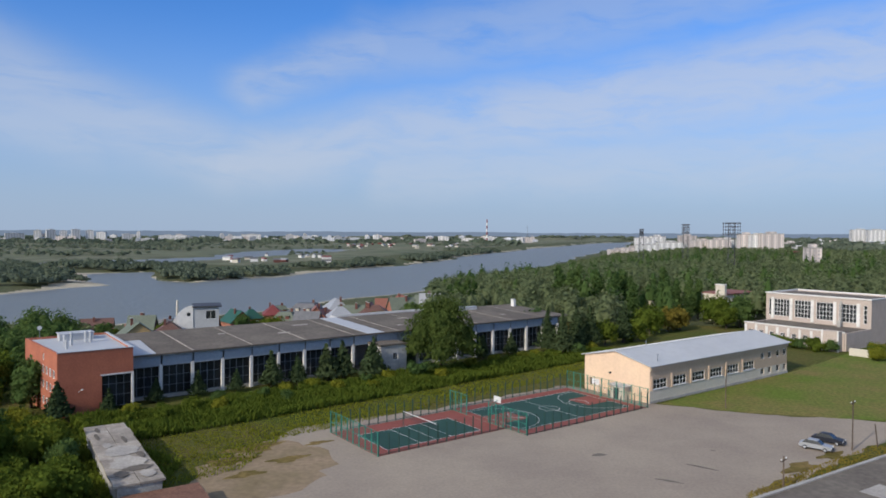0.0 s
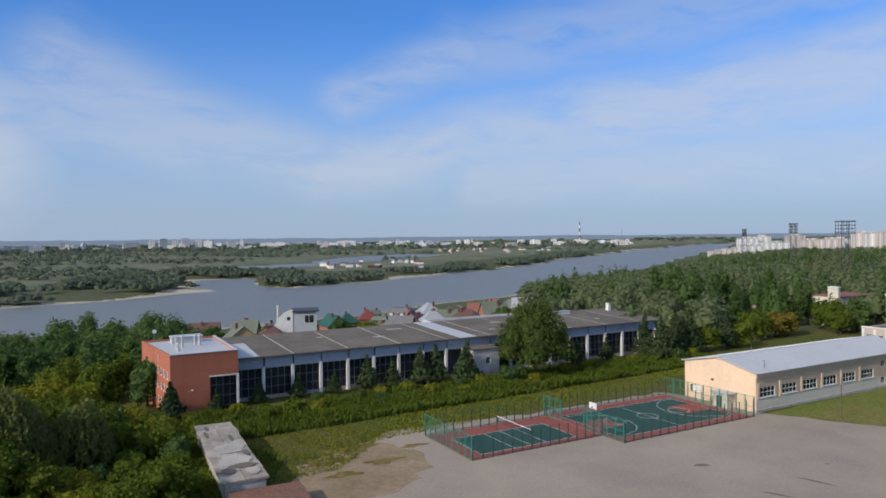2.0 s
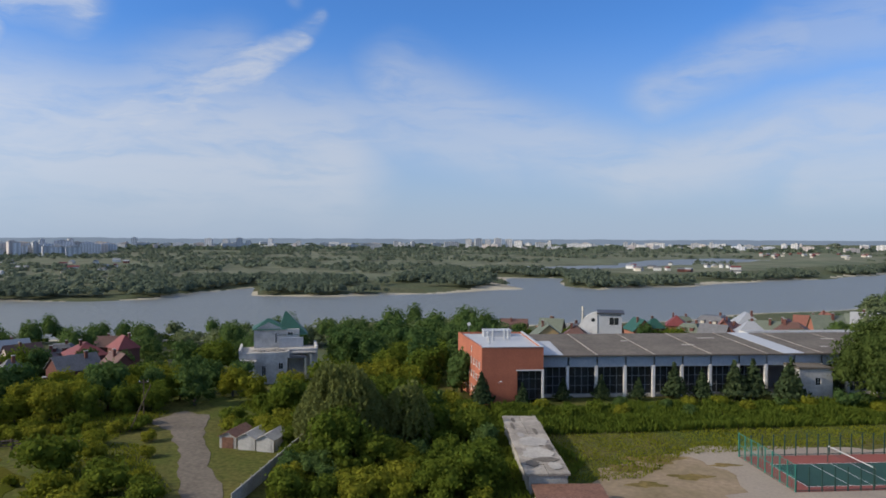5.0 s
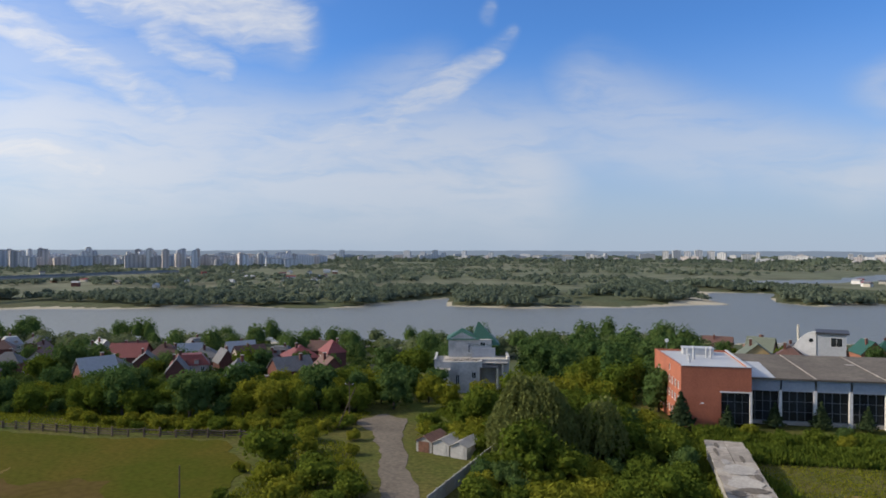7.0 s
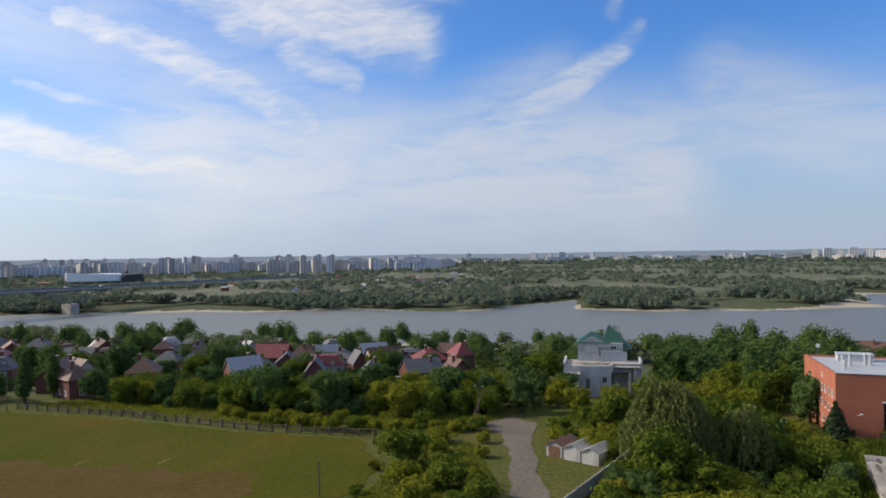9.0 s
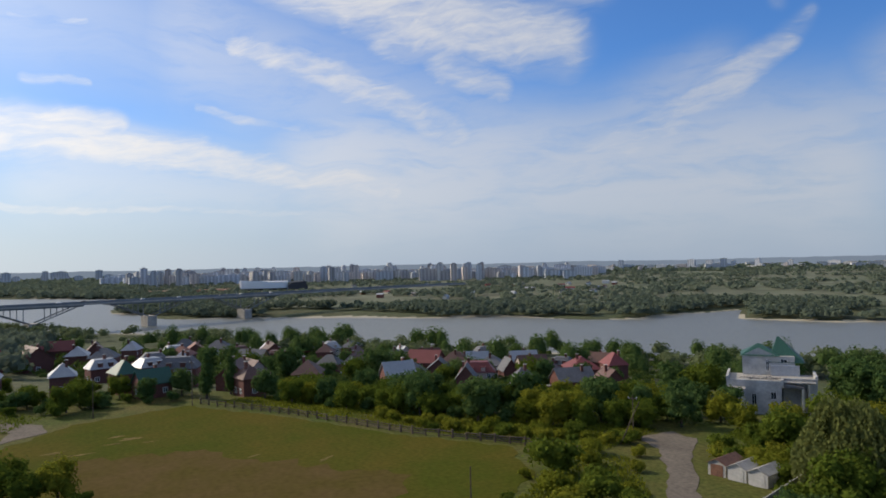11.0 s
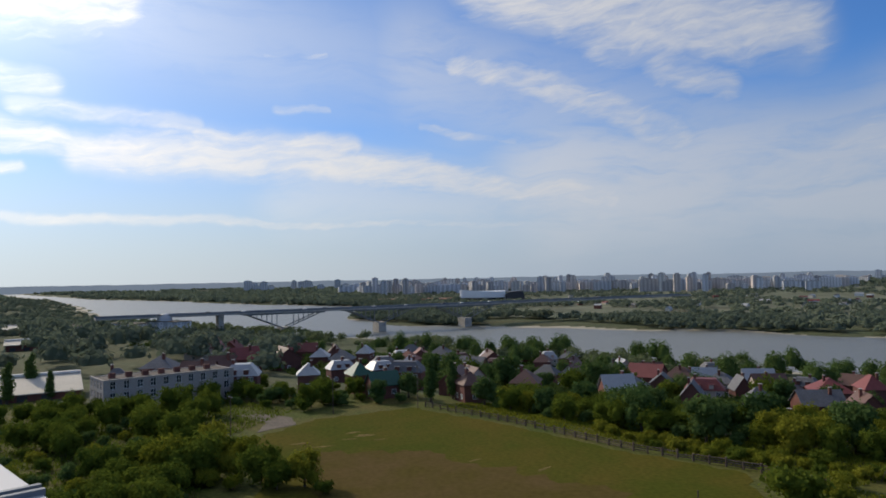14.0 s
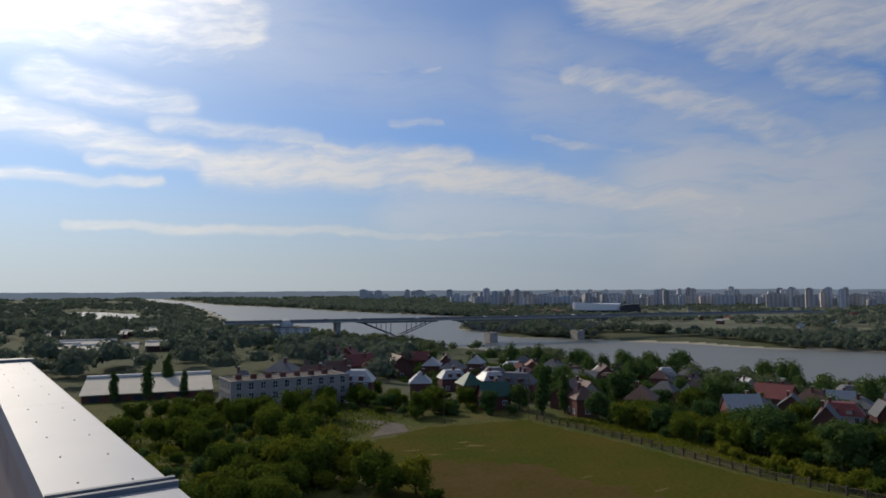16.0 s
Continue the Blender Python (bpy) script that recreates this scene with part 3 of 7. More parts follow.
def land(px, py):
    """Ground height at points, and what covers it: 0 grass, 1 wood floor, 2 sand, 3 far meadow."""
    px, py = np.asarray(px, float), np.asarray(py, float)
    wob = 6 * np.sin(px / 37.0 + 1.3 * np.sin(py / 53.0)) + 4 * np.sin(py / 23.0 + px / 61.0)
    inside, dist, side = shore(px + wob, py - wob * 0.6, RIVER)
    ours = side < len(NEAR_BANK) - 1
    steep = ease((-px - 110) / 75.0)
    near_rise = ease(dist / 235.0) * (1 - steep) + np.clip(dist / 232.0, 0, 1) ** 2.1 * steep
    z = WATER + 0.03 * np.minimum(dist, 15.0) + np.where(ours, 16.55 * near_rise, 1.7 * ease((dist - 4) / 30.0))
    low = ease((-px - 480) / 320.0) * ease((-py - 230) / 160.0) * ours
    z = z * (1 - low) - 14.5 * low
    r = np.hypot(px, py)
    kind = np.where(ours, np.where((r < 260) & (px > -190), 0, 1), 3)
    sandy = 5 + 0.6 * wob
    kind = np.where((dist < np.where(ours, 7, sandy)), 2, kind)
    kind = np.where(~ours & (dist < 140) & (dist >= sandy), 1, kind)
    z = np.where(inside, WATER - 0.03 * np.minimum(dist, 15.0) - 2 * ease(dist / 25.0), z)
    for ring in (CHANNEL, BAY):
        inn, ds, _ = shore(px + wob, py, ring)
        z = np.where(inn, WATER - 1.5, z)
    kind = np.where(sandbar(px, py) & ~inside, 2, kind)
    return z, kind


def land_z(x, y):
    return float(land([x], [y])[0][0])


def sheet(name, nr, radii, bearings):
    rr, aa = np.meshgrid(radii, np.radians(bearings), indexing="ij")
    px, py = -rr * np.sin(aa), rr * np.cos(aa)
    z, kind = land(px.ravel(), py.ravel())
    na = len(bearings)
    verts = np.column_stack([px.ravel(), py.ravel(), z])
    i, k = np.meshgrid(np.arange(len(radii) - 1), np.arange(na - 1), indexing="ij")
    a = (i * na + k).ravel()
    quads = np.column_stack([a, a + 1, a + na + 1, a + na])[:, ::-1]
    return verts, quads, kind[a]


def grid_mesh(name, verts, quads, mats, kinds=None):
    me = bpy.data.meshes.new(name)
    verts = np.asarray(verts, np.float32)
    quads = np.asarray(quads, np.int32)
    nq, sides = quads.shape
    me.vertices.add(len(verts))
    me.vertices.foreach_set("co", verts.ravel())
    me.loops.add(nq * sides)
    me.loops.foreach_set("vertex_index", quads.ravel())
    me.polygons.add(nq)
    me.polygons.foreach_set("loop_start", np.arange(0, nq * sides, sides, dtype=np.int32))
    for mt in mats:
        me.materials.append(M[mt])
    if kinds is not None:
        me.polygons.foreach_set("material_index", np.asarray(kinds, np.int32))
    me.update(calc_edges=True)
    me.validate()
    return me


bear = np.concatenate([np.arange(-40, 135, 0.4), np.arange(135, 320.1, 5.0)])
radii = np.concatenate([[0.5], np.geomspace(12, 260, 50), np.geomspace(265, 1000, 130), np.geomspace(1010, 4880, 70)])
gv, gq, gk = sheet("ground", 0, radii, bear)
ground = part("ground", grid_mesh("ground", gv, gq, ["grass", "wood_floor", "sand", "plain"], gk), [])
tagged(ground, "wide grassy plateau falling to a river, flat meadows beyond", "ground", kind="structure")
for p_ in ground.data.polygons:
    p_.use_smooth = True

wv = [(-r * math.sin(radians(a)), r * math.cos(radians(a)), WATER) for r in (60, 4870) for a in range(0, 360, 6)]
wq = [(i, (i + 1) % 60, (i + 1) % 60 + 60, i + 60) for i in range(60)]
water = part("water", grid_mesh("water", wv, [q[::-1] for q in wq], ["water"]), [])
tagged(water, "broad slow grey-blue river with a rippled surface", "river", kind="structure")

# far rim of the plain, with an uneven tree line, glowing in its haze colour
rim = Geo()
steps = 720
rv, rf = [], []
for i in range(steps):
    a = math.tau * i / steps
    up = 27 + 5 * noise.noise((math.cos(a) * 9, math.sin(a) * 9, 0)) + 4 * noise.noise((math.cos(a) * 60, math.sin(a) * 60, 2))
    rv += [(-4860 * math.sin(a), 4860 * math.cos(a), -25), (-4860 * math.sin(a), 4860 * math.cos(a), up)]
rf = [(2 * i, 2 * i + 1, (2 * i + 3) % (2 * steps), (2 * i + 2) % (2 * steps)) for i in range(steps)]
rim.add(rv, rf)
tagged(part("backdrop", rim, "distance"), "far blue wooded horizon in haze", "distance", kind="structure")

# the blocks of this yard stand in one grid
ORIGIN, TURN = Vector((-9.2, 99.5, 0)), 36.5
YARD = pose(*ORIGIN, 0, 0, TURN)


def yard(a, b, z=0.0):
    return YARD @ pose(a, b, z)


def flat_sheet(name, outline, z, mat, label, category, step=2.0, rough=0.6):
    """A thin paved or grassy sheet whose outline is given by a few corners and frayed."""
    pts = []
    n = len(outline)
    for i in range(n):
        p, q = Vector(outline[i]), Vector(outline[(i + 1) % n])
        k = max(1, int((q - p).length / step))
        for j in range(k):
            c = p.lerp(q, j / k)
            off = rough * (noise.noise((c.x * 0.25, c.y * 0.25, 1)) + 0.7 * noise.noise((c.x * 0.8, c.y * 0.8, 5)))
            side = (q - p).normalized()
            pts.append((c.x - side.y * off, c.y + side.x * off))
    bm = bmesh.new()
    vs = [bm.verts.new((x, y, z)) for x, y in pts]
    f = bm.faces.new(vs)
    if f.normal.z < 0:
        f.normal_flip()
    ext = bmesh.ops.extrude_face_region(bm, geom=[f])
    for el in ext["geom"]:
        if isinstance(el, bmesh.types.BMVert):
            el.co.z -= 0.3
    bmesh.ops.recalc_face_normals(bm, faces=bm.faces)
    bmesh.ops.triangulate(bm, faces=bm.faces)
    me = bpy.data.meshes.new(name)
    bm.to_mesh(me)
    bm.free()
    me.materials.append(M[mat])
    return tagged(new(name, me), label, category, kind="structure")


asphalt = flat_sheet("pavement", [(-24, 114), (-27, 106), (-33, 94), (-29.5, 84), (-22, 55), (20, 40), (60, 60), (48, 91), (52, 95), (69, 108), (79, 119), (70, 121.3),
                                  (56, 124.4), (41, 131), (34, 139), (26, 147), (0, 128)], 0.04, "asphalt",
                     "wide worn grey-brown asphalt yard with patches", "pavement", rough=1.0)
lawn = flat_sheet("grass_lawn", [(41.5, 131.6), (56, 125.2), (70, 122), (79, 120), (110, 130), (150, 180), (125, 195), (112, 190), (86, 166)], 0.05, "lawn",
                  "mown green lawn beside the yellow hall", "lawn")
strip = flat_sheet("grass_strip", [(-24, 115), (0, 129), (26, 148), (50, 165), (36, 178), (10, 156), (-20, 132), (-46, 112), (-33, 96)], 0.05, "grass",
                   "rough grass strip between court and hedge", "lawn")
field = flat_sheet("playing_field", [(-177, -3), (-154, 18), (-128, 37), (-112, 52), (-96, 48), (-82, 30), (-70, 5), (-90, -25), (-112, -26), (-143, -37), (-165, -25)], 0.05, "field",
                   "dry worn football field, green edges and bare middle", "field", rough=1.5)
road = flat_sheet("road", [(-64, 52), (-70, 59.3), (-82, 67), (-91, 73.2), (-97, 78), (-104, 84.5), (-110, 84), (-109, 76), (-101, 74), (-92, 69), (-84, 63), (-74, 55.5), (-68, 48)], 0.06, "dirt",
                  "pale dirt track between bushes", "road", rough=0.8)
path = flat_sheet("path", [(-174, -40), (-168, -31), (-160, -29), (-152, -36), (-162, -36), (-172, -46)], 0.07, "dirt", "pale dirt path by the field", "path")
worn_middle = flat_sheet("worn_turf", [(-118, 14), (-104, 30), (-92, 26), (-82, 6), (-96, -16), (-116, -18), (-134, -22), (-132, 0)], 0.066, "worn", "bare brown worn middle of the field", "turf", rough=4.0)
wedge = flat_sheet("dirt_wedge", [(-33, 95), (-30, 85), (-24, 80), (-14, 92), (-16, 100), (-24, 107), (-27, 106)], 0.052, "earth_yard", "bare dusty earth at the edge of the yard", "earth", rough=2.5)

# ---------------------------------------------------------------- the yard's buildings
SIDE_L = Matrix.Rotation(radians(-90), 4, "Z")      # for walls that face -x of their building
SIDE_R = Matrix.Rotation(radians(90), 4, "Z")       # for walls that face +x


def window(parent, tf, x0, x1, z0, z1, y=0.12, nx=2, nz=1, paint="frame_white", bar=0.08, name="window", label=""):
    """A window in the wall plane of tf: frame and glazing bars, with its pane behind them."""
    g = Geo(tf)
    g.box(x0, x0 + bar, y, y + 0.1, z0, z1).box(x1 - bar, x1, y, y + 0.1, z0, z1)
    g.box(x0 + bar, x1 - bar, y, y + 0.1, z0, z0 + bar).box(x0 + bar, x1 - bar, y, y + 0.1, z1 - bar, z1)
    for i in range(1, nx):
        x = x0 + (x1 - x0) * i / nx
        g.box(x - bar / 2, x + bar / 2, y + 0.005, y + 0.095, z0 + bar, z1 - bar)
    for k in range(1, nz):
        z = z0 + (z1 - z0) * k / nz
        g.box(x0 + bar, x1 - bar, y + 0.01, y + 0.09, z - bar / 2, z + bar / 2)
    w = part(name, g, paint, parent, label)
    part("pane", Geo(tf).box(x0 + bar * 0.5, x1 - bar * 0.5, y + 0.035, y + 0.065, z0 + bar * 0.5, z1 - bar * 0.5), "glass", w)
    return w


# long hall: columns, blue-grey panels over dark glazing, a low bitumen roof
hall = thing("sports_hall", yard(-22, 54), "long low hall with white columns, dark glazing and bitumen roof", "building")
HL, HD = 117.0, 23.5
part("floor_slab", Geo().box(0, HL, 0.4, HD - 0.3, 0, 0.5), "concrete", hall)
part("back_wall", Geo().box(0, HL, HD - 0.3, HD, 0, 9.1), "grey_wall", hall)
part("end_wall", Geo().box(HL - 0.3, HL, 0.5, HD - 0.3, 0.5, 8.6), "pinkish", hall)
part("inner_wall", Geo().box(0, HL - 0.3, 6.0, 6.2, 0.5, 8.2), "grey_wall", hall)


def roof_piece(x0, x1, lift, thick, y0=-0.7, y1=HD + 0.4):
    za, zb = 8.55 + lift, 9.5 + lift
    return [(x0, y0, za), (x1, y0, za), (x1, y1, zb), (x0, y1, zb), (x0, y0, za + thick), (x1, y0, za + thick), (x1, y1, zb + thick), (x0, y1, zb + thick)]


BOX_FACES = [(3, 2, 1, 0), (4, 5, 6, 7), (0, 1, 5, 4), (1, 2, 6, 5), (2, 3, 7, 6), (3, 0, 4, 7)]
hall_roof = part("roof", Geo().add(roof_piece(0, HL + 0.4, 0, 0.3), BOX_FACES), "bitumen", hall)
for k in range(1, 10):
    part("roof_seam", Geo().add(roof_piece(k * 12 - 0.14, k * 12 + 0.14, 0.3, 0.06), BOX_FACES), "roof_concrete", hall_roof)
for i, (px, py) in enumerate(((22, 14), (34, 9), (41, 17), (64, 6), (70, 15), (88, 12), (100, 8))):
    x1 = px + 1.5 + (i % 3) * 1.3
    a, b = 8.85 + 0.9 * (py + 0.7) / 24.6 + 0.012, 8.85 + 0.9 * (py + 1.6) / 24.6 + 0.012
    part("roof_patch", Geo().add([(px, py, a), (x1, py, a), (x1, py + 0.9, b), (px, py + 0.9, b), (px, py, a + 0.03), (x1, py, a + 0.03), (x1, py + 0.9, b + 0.03), (px, py + 0.9, b + 0.03)], BOX_FACES),
         "old_slab", hall_roof)
part("metal_flashing", Geo().add(roof_piece(51.5, 56.0, 0.31, 0.08), BOX_FACES), "metal_roof", hall_roof, "pale blue sheet metal strip")
part("metal_flashing", Geo().add(roof_piece(0.0, 5.0, 0.31, 0.08, -0.7, 12.0), BOX_FACES), "metal_roof", hall_roof, "pale blue sheet metal strip")
for k in range(20):
    x = 6 * k + (0.3 if k == 0 else 0)
    part("column", Geo().box(x - 0.28, x + 0.28, -0.25, 0.35, 0, 6.6).box(x - 0.34, x + 0.34, -0.3, 0.4, 0, 0.25), "white", hall)
for k in range(19):
    x0, x1 = 6 * k + 0.3, 6 * k + 5.98
    part("fascia_panel", Geo().box(x0, x1, -0.12, 0.12, 6.35, 8.5), "blue_panel", hall)
    if not 48 <= x0 < 54:
        w = Geo()
        w.box(x0 + 0.1, x1 - 0.1, 0.75, 0.95, 0.5, 0.75).box(x0 + 0.1, x1 - 0.1, 0.75, 0.95, 6.2, 6.5)
        for i in range(5):
            xm = x0 + 0.12 + (x1 - x0 - 0.24) * i / 4
            w.box(xm - 0.05, xm + 0.05, 0.76, 0.94, 0.75, 6.2)
        for z in (2.4, 4.3):
            w.box(x0 + 0.17, x1 - 0.17, 0.77, 0.93, z - 0.04, z + 0.04)
        wo = part("glazing", w, "steel", hall)
        part("pane", Geo().box(x0 + 0.12, x1 - 0.12, 0.83, 0.87, 0.7, 6.3), "glass", wo)
    part("plinth", Geo().box(x0 + 0.05, x1 - 0.3, 0.45, 0.75, 0, 0.62), "concrete", hall)
annex = thing("stair_annex", yard(29.8, 48.2), "white plastered stair annex with a small window", "building")
part("wall", Geo().wall(0, 7.0, 0, 6.5, 0, 0.3, [(3.4, 4.6, 3.2, 4.8)]).box(0, 0.3, 0.3, 5.4, 0, 6.5).box(6.7, 7.0, 0.3, 5.4, 0, 6.5), "weathered", annex)
window(annex, Matrix.Identity(4), 3.4, 4.6, 3.2, 4.8, nx=2, nz=1)
part("roof", Geo().section([(-0.2, 6.5), (7.2, 6.5), (7.2, 6.8), (-0.2, 6.95)], -0.2, 5.4), "bitumen", annex)
rear = thing("rear_wing", yard(36, 78.3), "low wing with a white parapet behind the hall", "building")
part("wall", Geo().box(0, 40, 0, 6, -3, 8.7), "grey_wall", rear)
part("parapet", Geo().box(-0.2, 40.2, -0.2, 0.15, 8.7, 9.5).box(-0.2, 40.2, 5.85, 6.2, 8.7, 9.5).box(-0.2, 0.15, 0.15, 5.85, 8.7, 9.5).box(39.85, 40.2, 0.15, 5.85, 8.7, 9.5), "white", rear)
part("roof", Geo().box(0.15, 39.85, 0.15, 5.85, 8.7, 8.9), "bitumen", rear)
for a, b, w_, h_ in ((62, 72, 5.0, 1.2), (69, 71, 1.4, 1.8), (72, 73, 6.0, 0.9), (92.5, 73, 0.9, 2.2)):
    v = thing("roof_vent", yard(a, b, 9.55), "white sheet metal ventilation box on the hall roof", "vent", "roof vents")
    part("casing", Geo().box(0, w_, 0, 1.2, 0, h_), "white", v)
    part("cover", Geo().box(-0.1, w_ + 0.1, -0.1, 1.3, h_, h_ + 0.1), "metal_roof", v)

# orange brick block at the hall's end
block = thing("brick_block", yard(-34.2, 49.3), "orange brick office block with white windows and metal roof", "building")
BW, BD, BH = 12.2, 22.5, 11.2
part("front_wall", Geo().wall(0.02, BW, 0, BH, 0, 0.4, [(7.0, BW, 0.0, 6.8)]), "brick", block)
left_tf = Matrix.Translation((-2.5, BD, 0)) @ Matrix.Rotation(radians(-83.65), 4, "Z")
holes = []
for z0 in (0.9, 3.8, 6.5):
    for k in range(8):
        x = 3.2 + k * 2.35
        if z0 < 2 and k > 5:
            continue
        holes.append((x, x + 1.35, z0, z0 + 1.5))
holes.append((13.0, 14.0, 8.9, 10.1))
part("side_wall", Geo(left_tf).wall(0.0, BD + 0.1, -1.5, BH, 0, 0.4, holes), "brick", block)
for h in holes:
    window(block, left_tf, *h, nx=2, nz=1, y=0.08, bar=0.14)
part("side_wall", Geo().box(BW - 0.4, BW, 2.0, BD - 0.4, 0, BH).box(BW - 0.4, BW, 0.4, 2.0, 6.8, BH), "brick", block)
part("column", Geo().box(BW - 0.3, BW + 0.1, -0.1, 0.3, 0, 6.55), "white", block)
part("rear_wall", Geo().box(-2.1, BW, BD - 0.4, BD, -1.5, BH), "brick", block)
window(block, Matrix.Identity(4), 7.1, BW - 0.05, 0.6, 6.7, nx=4, nz=3, y=1.4, paint="steel", name="glazing")
part("lintel", Geo().box(6.8, BW + 0.1, -0.06, 0.5, 6.55, 6.8), "white", block)
part("roof", Geo().prism([(0.4, 0.4), (BW - 0.4, 0.4), (BW - 0.4, BD - 0.4), (-2.0, BD - 0.4)], 10.6, 10.85), "metal_roof", block)
part("parapet_cap", Geo().box(-0.1, BW + 0.1, -0.1, 0.5, BH, BH + 0.1).box(BW - 0.5, BW + 0.1, 0.5, BD + 0.1, BH, BH + 0.1), "metal_roof", block)
pent = thing("roof_penthouse", yard(-31.5, 66.5, 10.85), "pale blue metal-clad plant room on the brick block", "plant room")
part("wall", Geo().box(0, 6.0, 0, 3.2, 0, 1.25), "metal_roof", pent)
part("roof", Geo().box(-0.15, 6.15, -0.15, 3.35, 1.25, 1.37), "metal_roof", pent)
for a, b, h in ((-31.5, 60.5, 1.7), (-30.4, 60.2, 2.2), (-31.8, 56, 1.4), (-27.6, 62.5, 1.9), (-26.8, 62.2, 1.9)):
    v = thing("vent_pipe", yard(a, b, 10.85), "short galvanised vent pipe with a cowl on the block roof", "vent", "vent pipes")
    part("pipe", Geo().rod((0, 0, 0), (0, 0, h), 0.25, n=10), "metal_roof", v)
    part("cowl", Geo().rod((0, 0, h), (0, 0, h + 0.25), 0.42, 0.2, n=10), "metal_roof", v)
mast = thing("antenna", yard(-34.4, 70.5, 11.3), "thin antenna mast with a small white dish", "antenna")
part("mast", Geo().rod((0, 0, 0), (0, 0, 2.2), 0.05), "steel", mast)
part("dish", Geo().rod((0, -0.12, 1.9), (0, 0.12, 1.9), 0.42, 0.15, n=12), "white", mast)
for a in (-33.6,):
    lamp = thing("wall_lamp", yard(a + 2.6, 49.25, 4.2), "white lamp on a bracket on the brick wall", "lamp", "wall lamps")
    part("bracket", Geo().rod((0, 0.03, 0), (0.4, -0.9, 0.5), 0.04), "frame_white", lamp)
    part("head", Geo().box(0.25, 0.6, -1.25, -0.8, 0.42, 0.56), "frame_white", lamp)

# yellow hall with a low metal gable roof
yel = thing("yellow_hall", yard(58, -3.2), "cream plastered hall with tan sides and grey metal roof", "building")
YL, YD, YE, YR = 51.0, 16.2, 7.1, 8.9
gable_tf = Matrix.Translation((0, YD, 0)) @ SIDE_L
part("gable_wall", Geo(gable_tf).wall(0, YD, 0, YE, 0, 0.35, [(9.2, 10.6, 0, 2.4), (1.4, 2.2, 1.2, 2.6)])
     .add([(0, 0, YE), (YD, 0, YE), (YD / 2, 0, YR), (0, 0.35, YE), (YD, 0.35, YE), (YD / 2, 0.35, YR)], [(0, 1, 2), (5, 4, 3), (1, 4, 5, 2), (0, 2, 5, 3)]), "cream", yel)
wins = [(1.2 + 6.3 * k, 5.4 + 6.3 * k, 2.6, 4.4) for k in range(6)]
small = [(x, x + 1.4, z, z + 1.4) for x in (39.6, 42.6, 46.2, 49.2) for z in (0.9, 4.3)]
part("long_wall", Geo().wall(0.35, YL - 0.35, 0, YE, 0, 0.35, wins + small), "tan", yel)
for h in wins:
    window(yel, Matrix.Identity(4), *h, nx=4, nz=2, y=0.1)
for h in small:
    window(yel, Matrix.Identity(4), *h, nx=2, nz=1, y=0.1)
part("pale_band", Geo().wall(0.0, YL, 0, 2.35, -0.05, 0.046, [h for h in [(x, x + 1.4, 0.9, 2.3) for x in (39.6, 42.6, 46.2, 49.2)]]), "pale_band", yel, "pale plaster base band")
part("plinth", Geo().box(-0.1, YL, -0.25, -0.054, 0, 0.45), "concrete", yel)
for k in range(6):
    x = 0.35 + 6.3 * k
    part("pilaster", Geo().box(x, x + 0.5, -0.1, -0.004, 2.35, 5.2), "cream", yel)
    part("window_sill", Geo().box(1.0 + 6.3 * k, 5.6 + 6.3 * k, -0.18, 0.08, 2.5, 2.6), "frame_white", yel)
part("fascia", Geo().box(0, YL, -0.3, -0.01, 6.3, YE), "tan", yel, "tan eaves board")
part("rear_wall", Geo().box(0.35, YL, YD - 0.35, YD, 0, YE), "tan", yel)
part("end_wall", Geo().box(YL - 0.35, YL, 0, YD - 0.35, 0, YE), "tan", yel)
yroof = []
for y0, y1, z0, z1 in ((-0.6, YD / 2, YE - 0.08, YR + 0.02), (YD / 2, YD + 0.6, YR + 0.02, YE - 0.08)):
    pts = [(-0.4, y0, z0), (YL + 0.4, y0, z0), (YL + 0.4, y1, z1), (-0.4, y1, z1)]
    ro = part("roof", Geo().add(pts + [(x, y, z + 0.14) for x, y, z in pts], BOX_FACES), "metal_roof", yel)
    seams = Geo()
    for k in range(42):
        x = -0.2 + k * 1.26
        p4 = [(x, y0, z0 + 0.14), (x + 0.06, y0, z0 + 0.14), (x + 0.06, y1, z1 + 0.14), (x, y1, z1 + 0.14)]
        seams.add(p4 + [(a, b, c + 0.05) for a, b, c in p4], BOX_FACES)
    part("standing_seams", seams, "metal_roof", ro)
part("ridge_cap", Geo(Matrix.Rotation(radians(90), 4, "Z") @ Matrix.Scale(-1, 4, (0, 1, 0)))
     .section([(YD / 2 - 0.3, YR + 0.12), (YD / 2 + 0.3, YR + 0.12), (YD / 2, YR + 0.26)], -0.4, YL + 0.4), "metal_roof", yel)
porch = part("porch", Geo(gable_tf).box(8.4, 11.6, -1.9, 0, 0, 2.5), "pale_band", yel, "small flat-roofed entrance porch")
part("canopy", Geo(gable_tf).section([(8.0, 2.5), (12.0, 2.5), (12.0, 2.75), (8.0, 2.75)], -2.3, 0.0), "metal_roof", porch)
part("door", Geo(gable_tf).box(9.2, 10.4, -1.96, -1.904, 0.05, 2.15), "dark", porch)
part("lamp", Geo(gable_tf).box(6.6, 7.0, -0.35, -0.004, 4.3, 4.6), "dark", yel)
part("handrail", Geo(gable_tf).rod((4.2, -0.9, 0), (4.2, -0.9, 1.9), 0.05).rod((4.2, -0.9, 1.9), (6.8, -0.9, 0.9), 0.05).rod((6.8, -0.9, 0), (6.8, -0.9, 0.9), 0.05), "frame_white", yel)
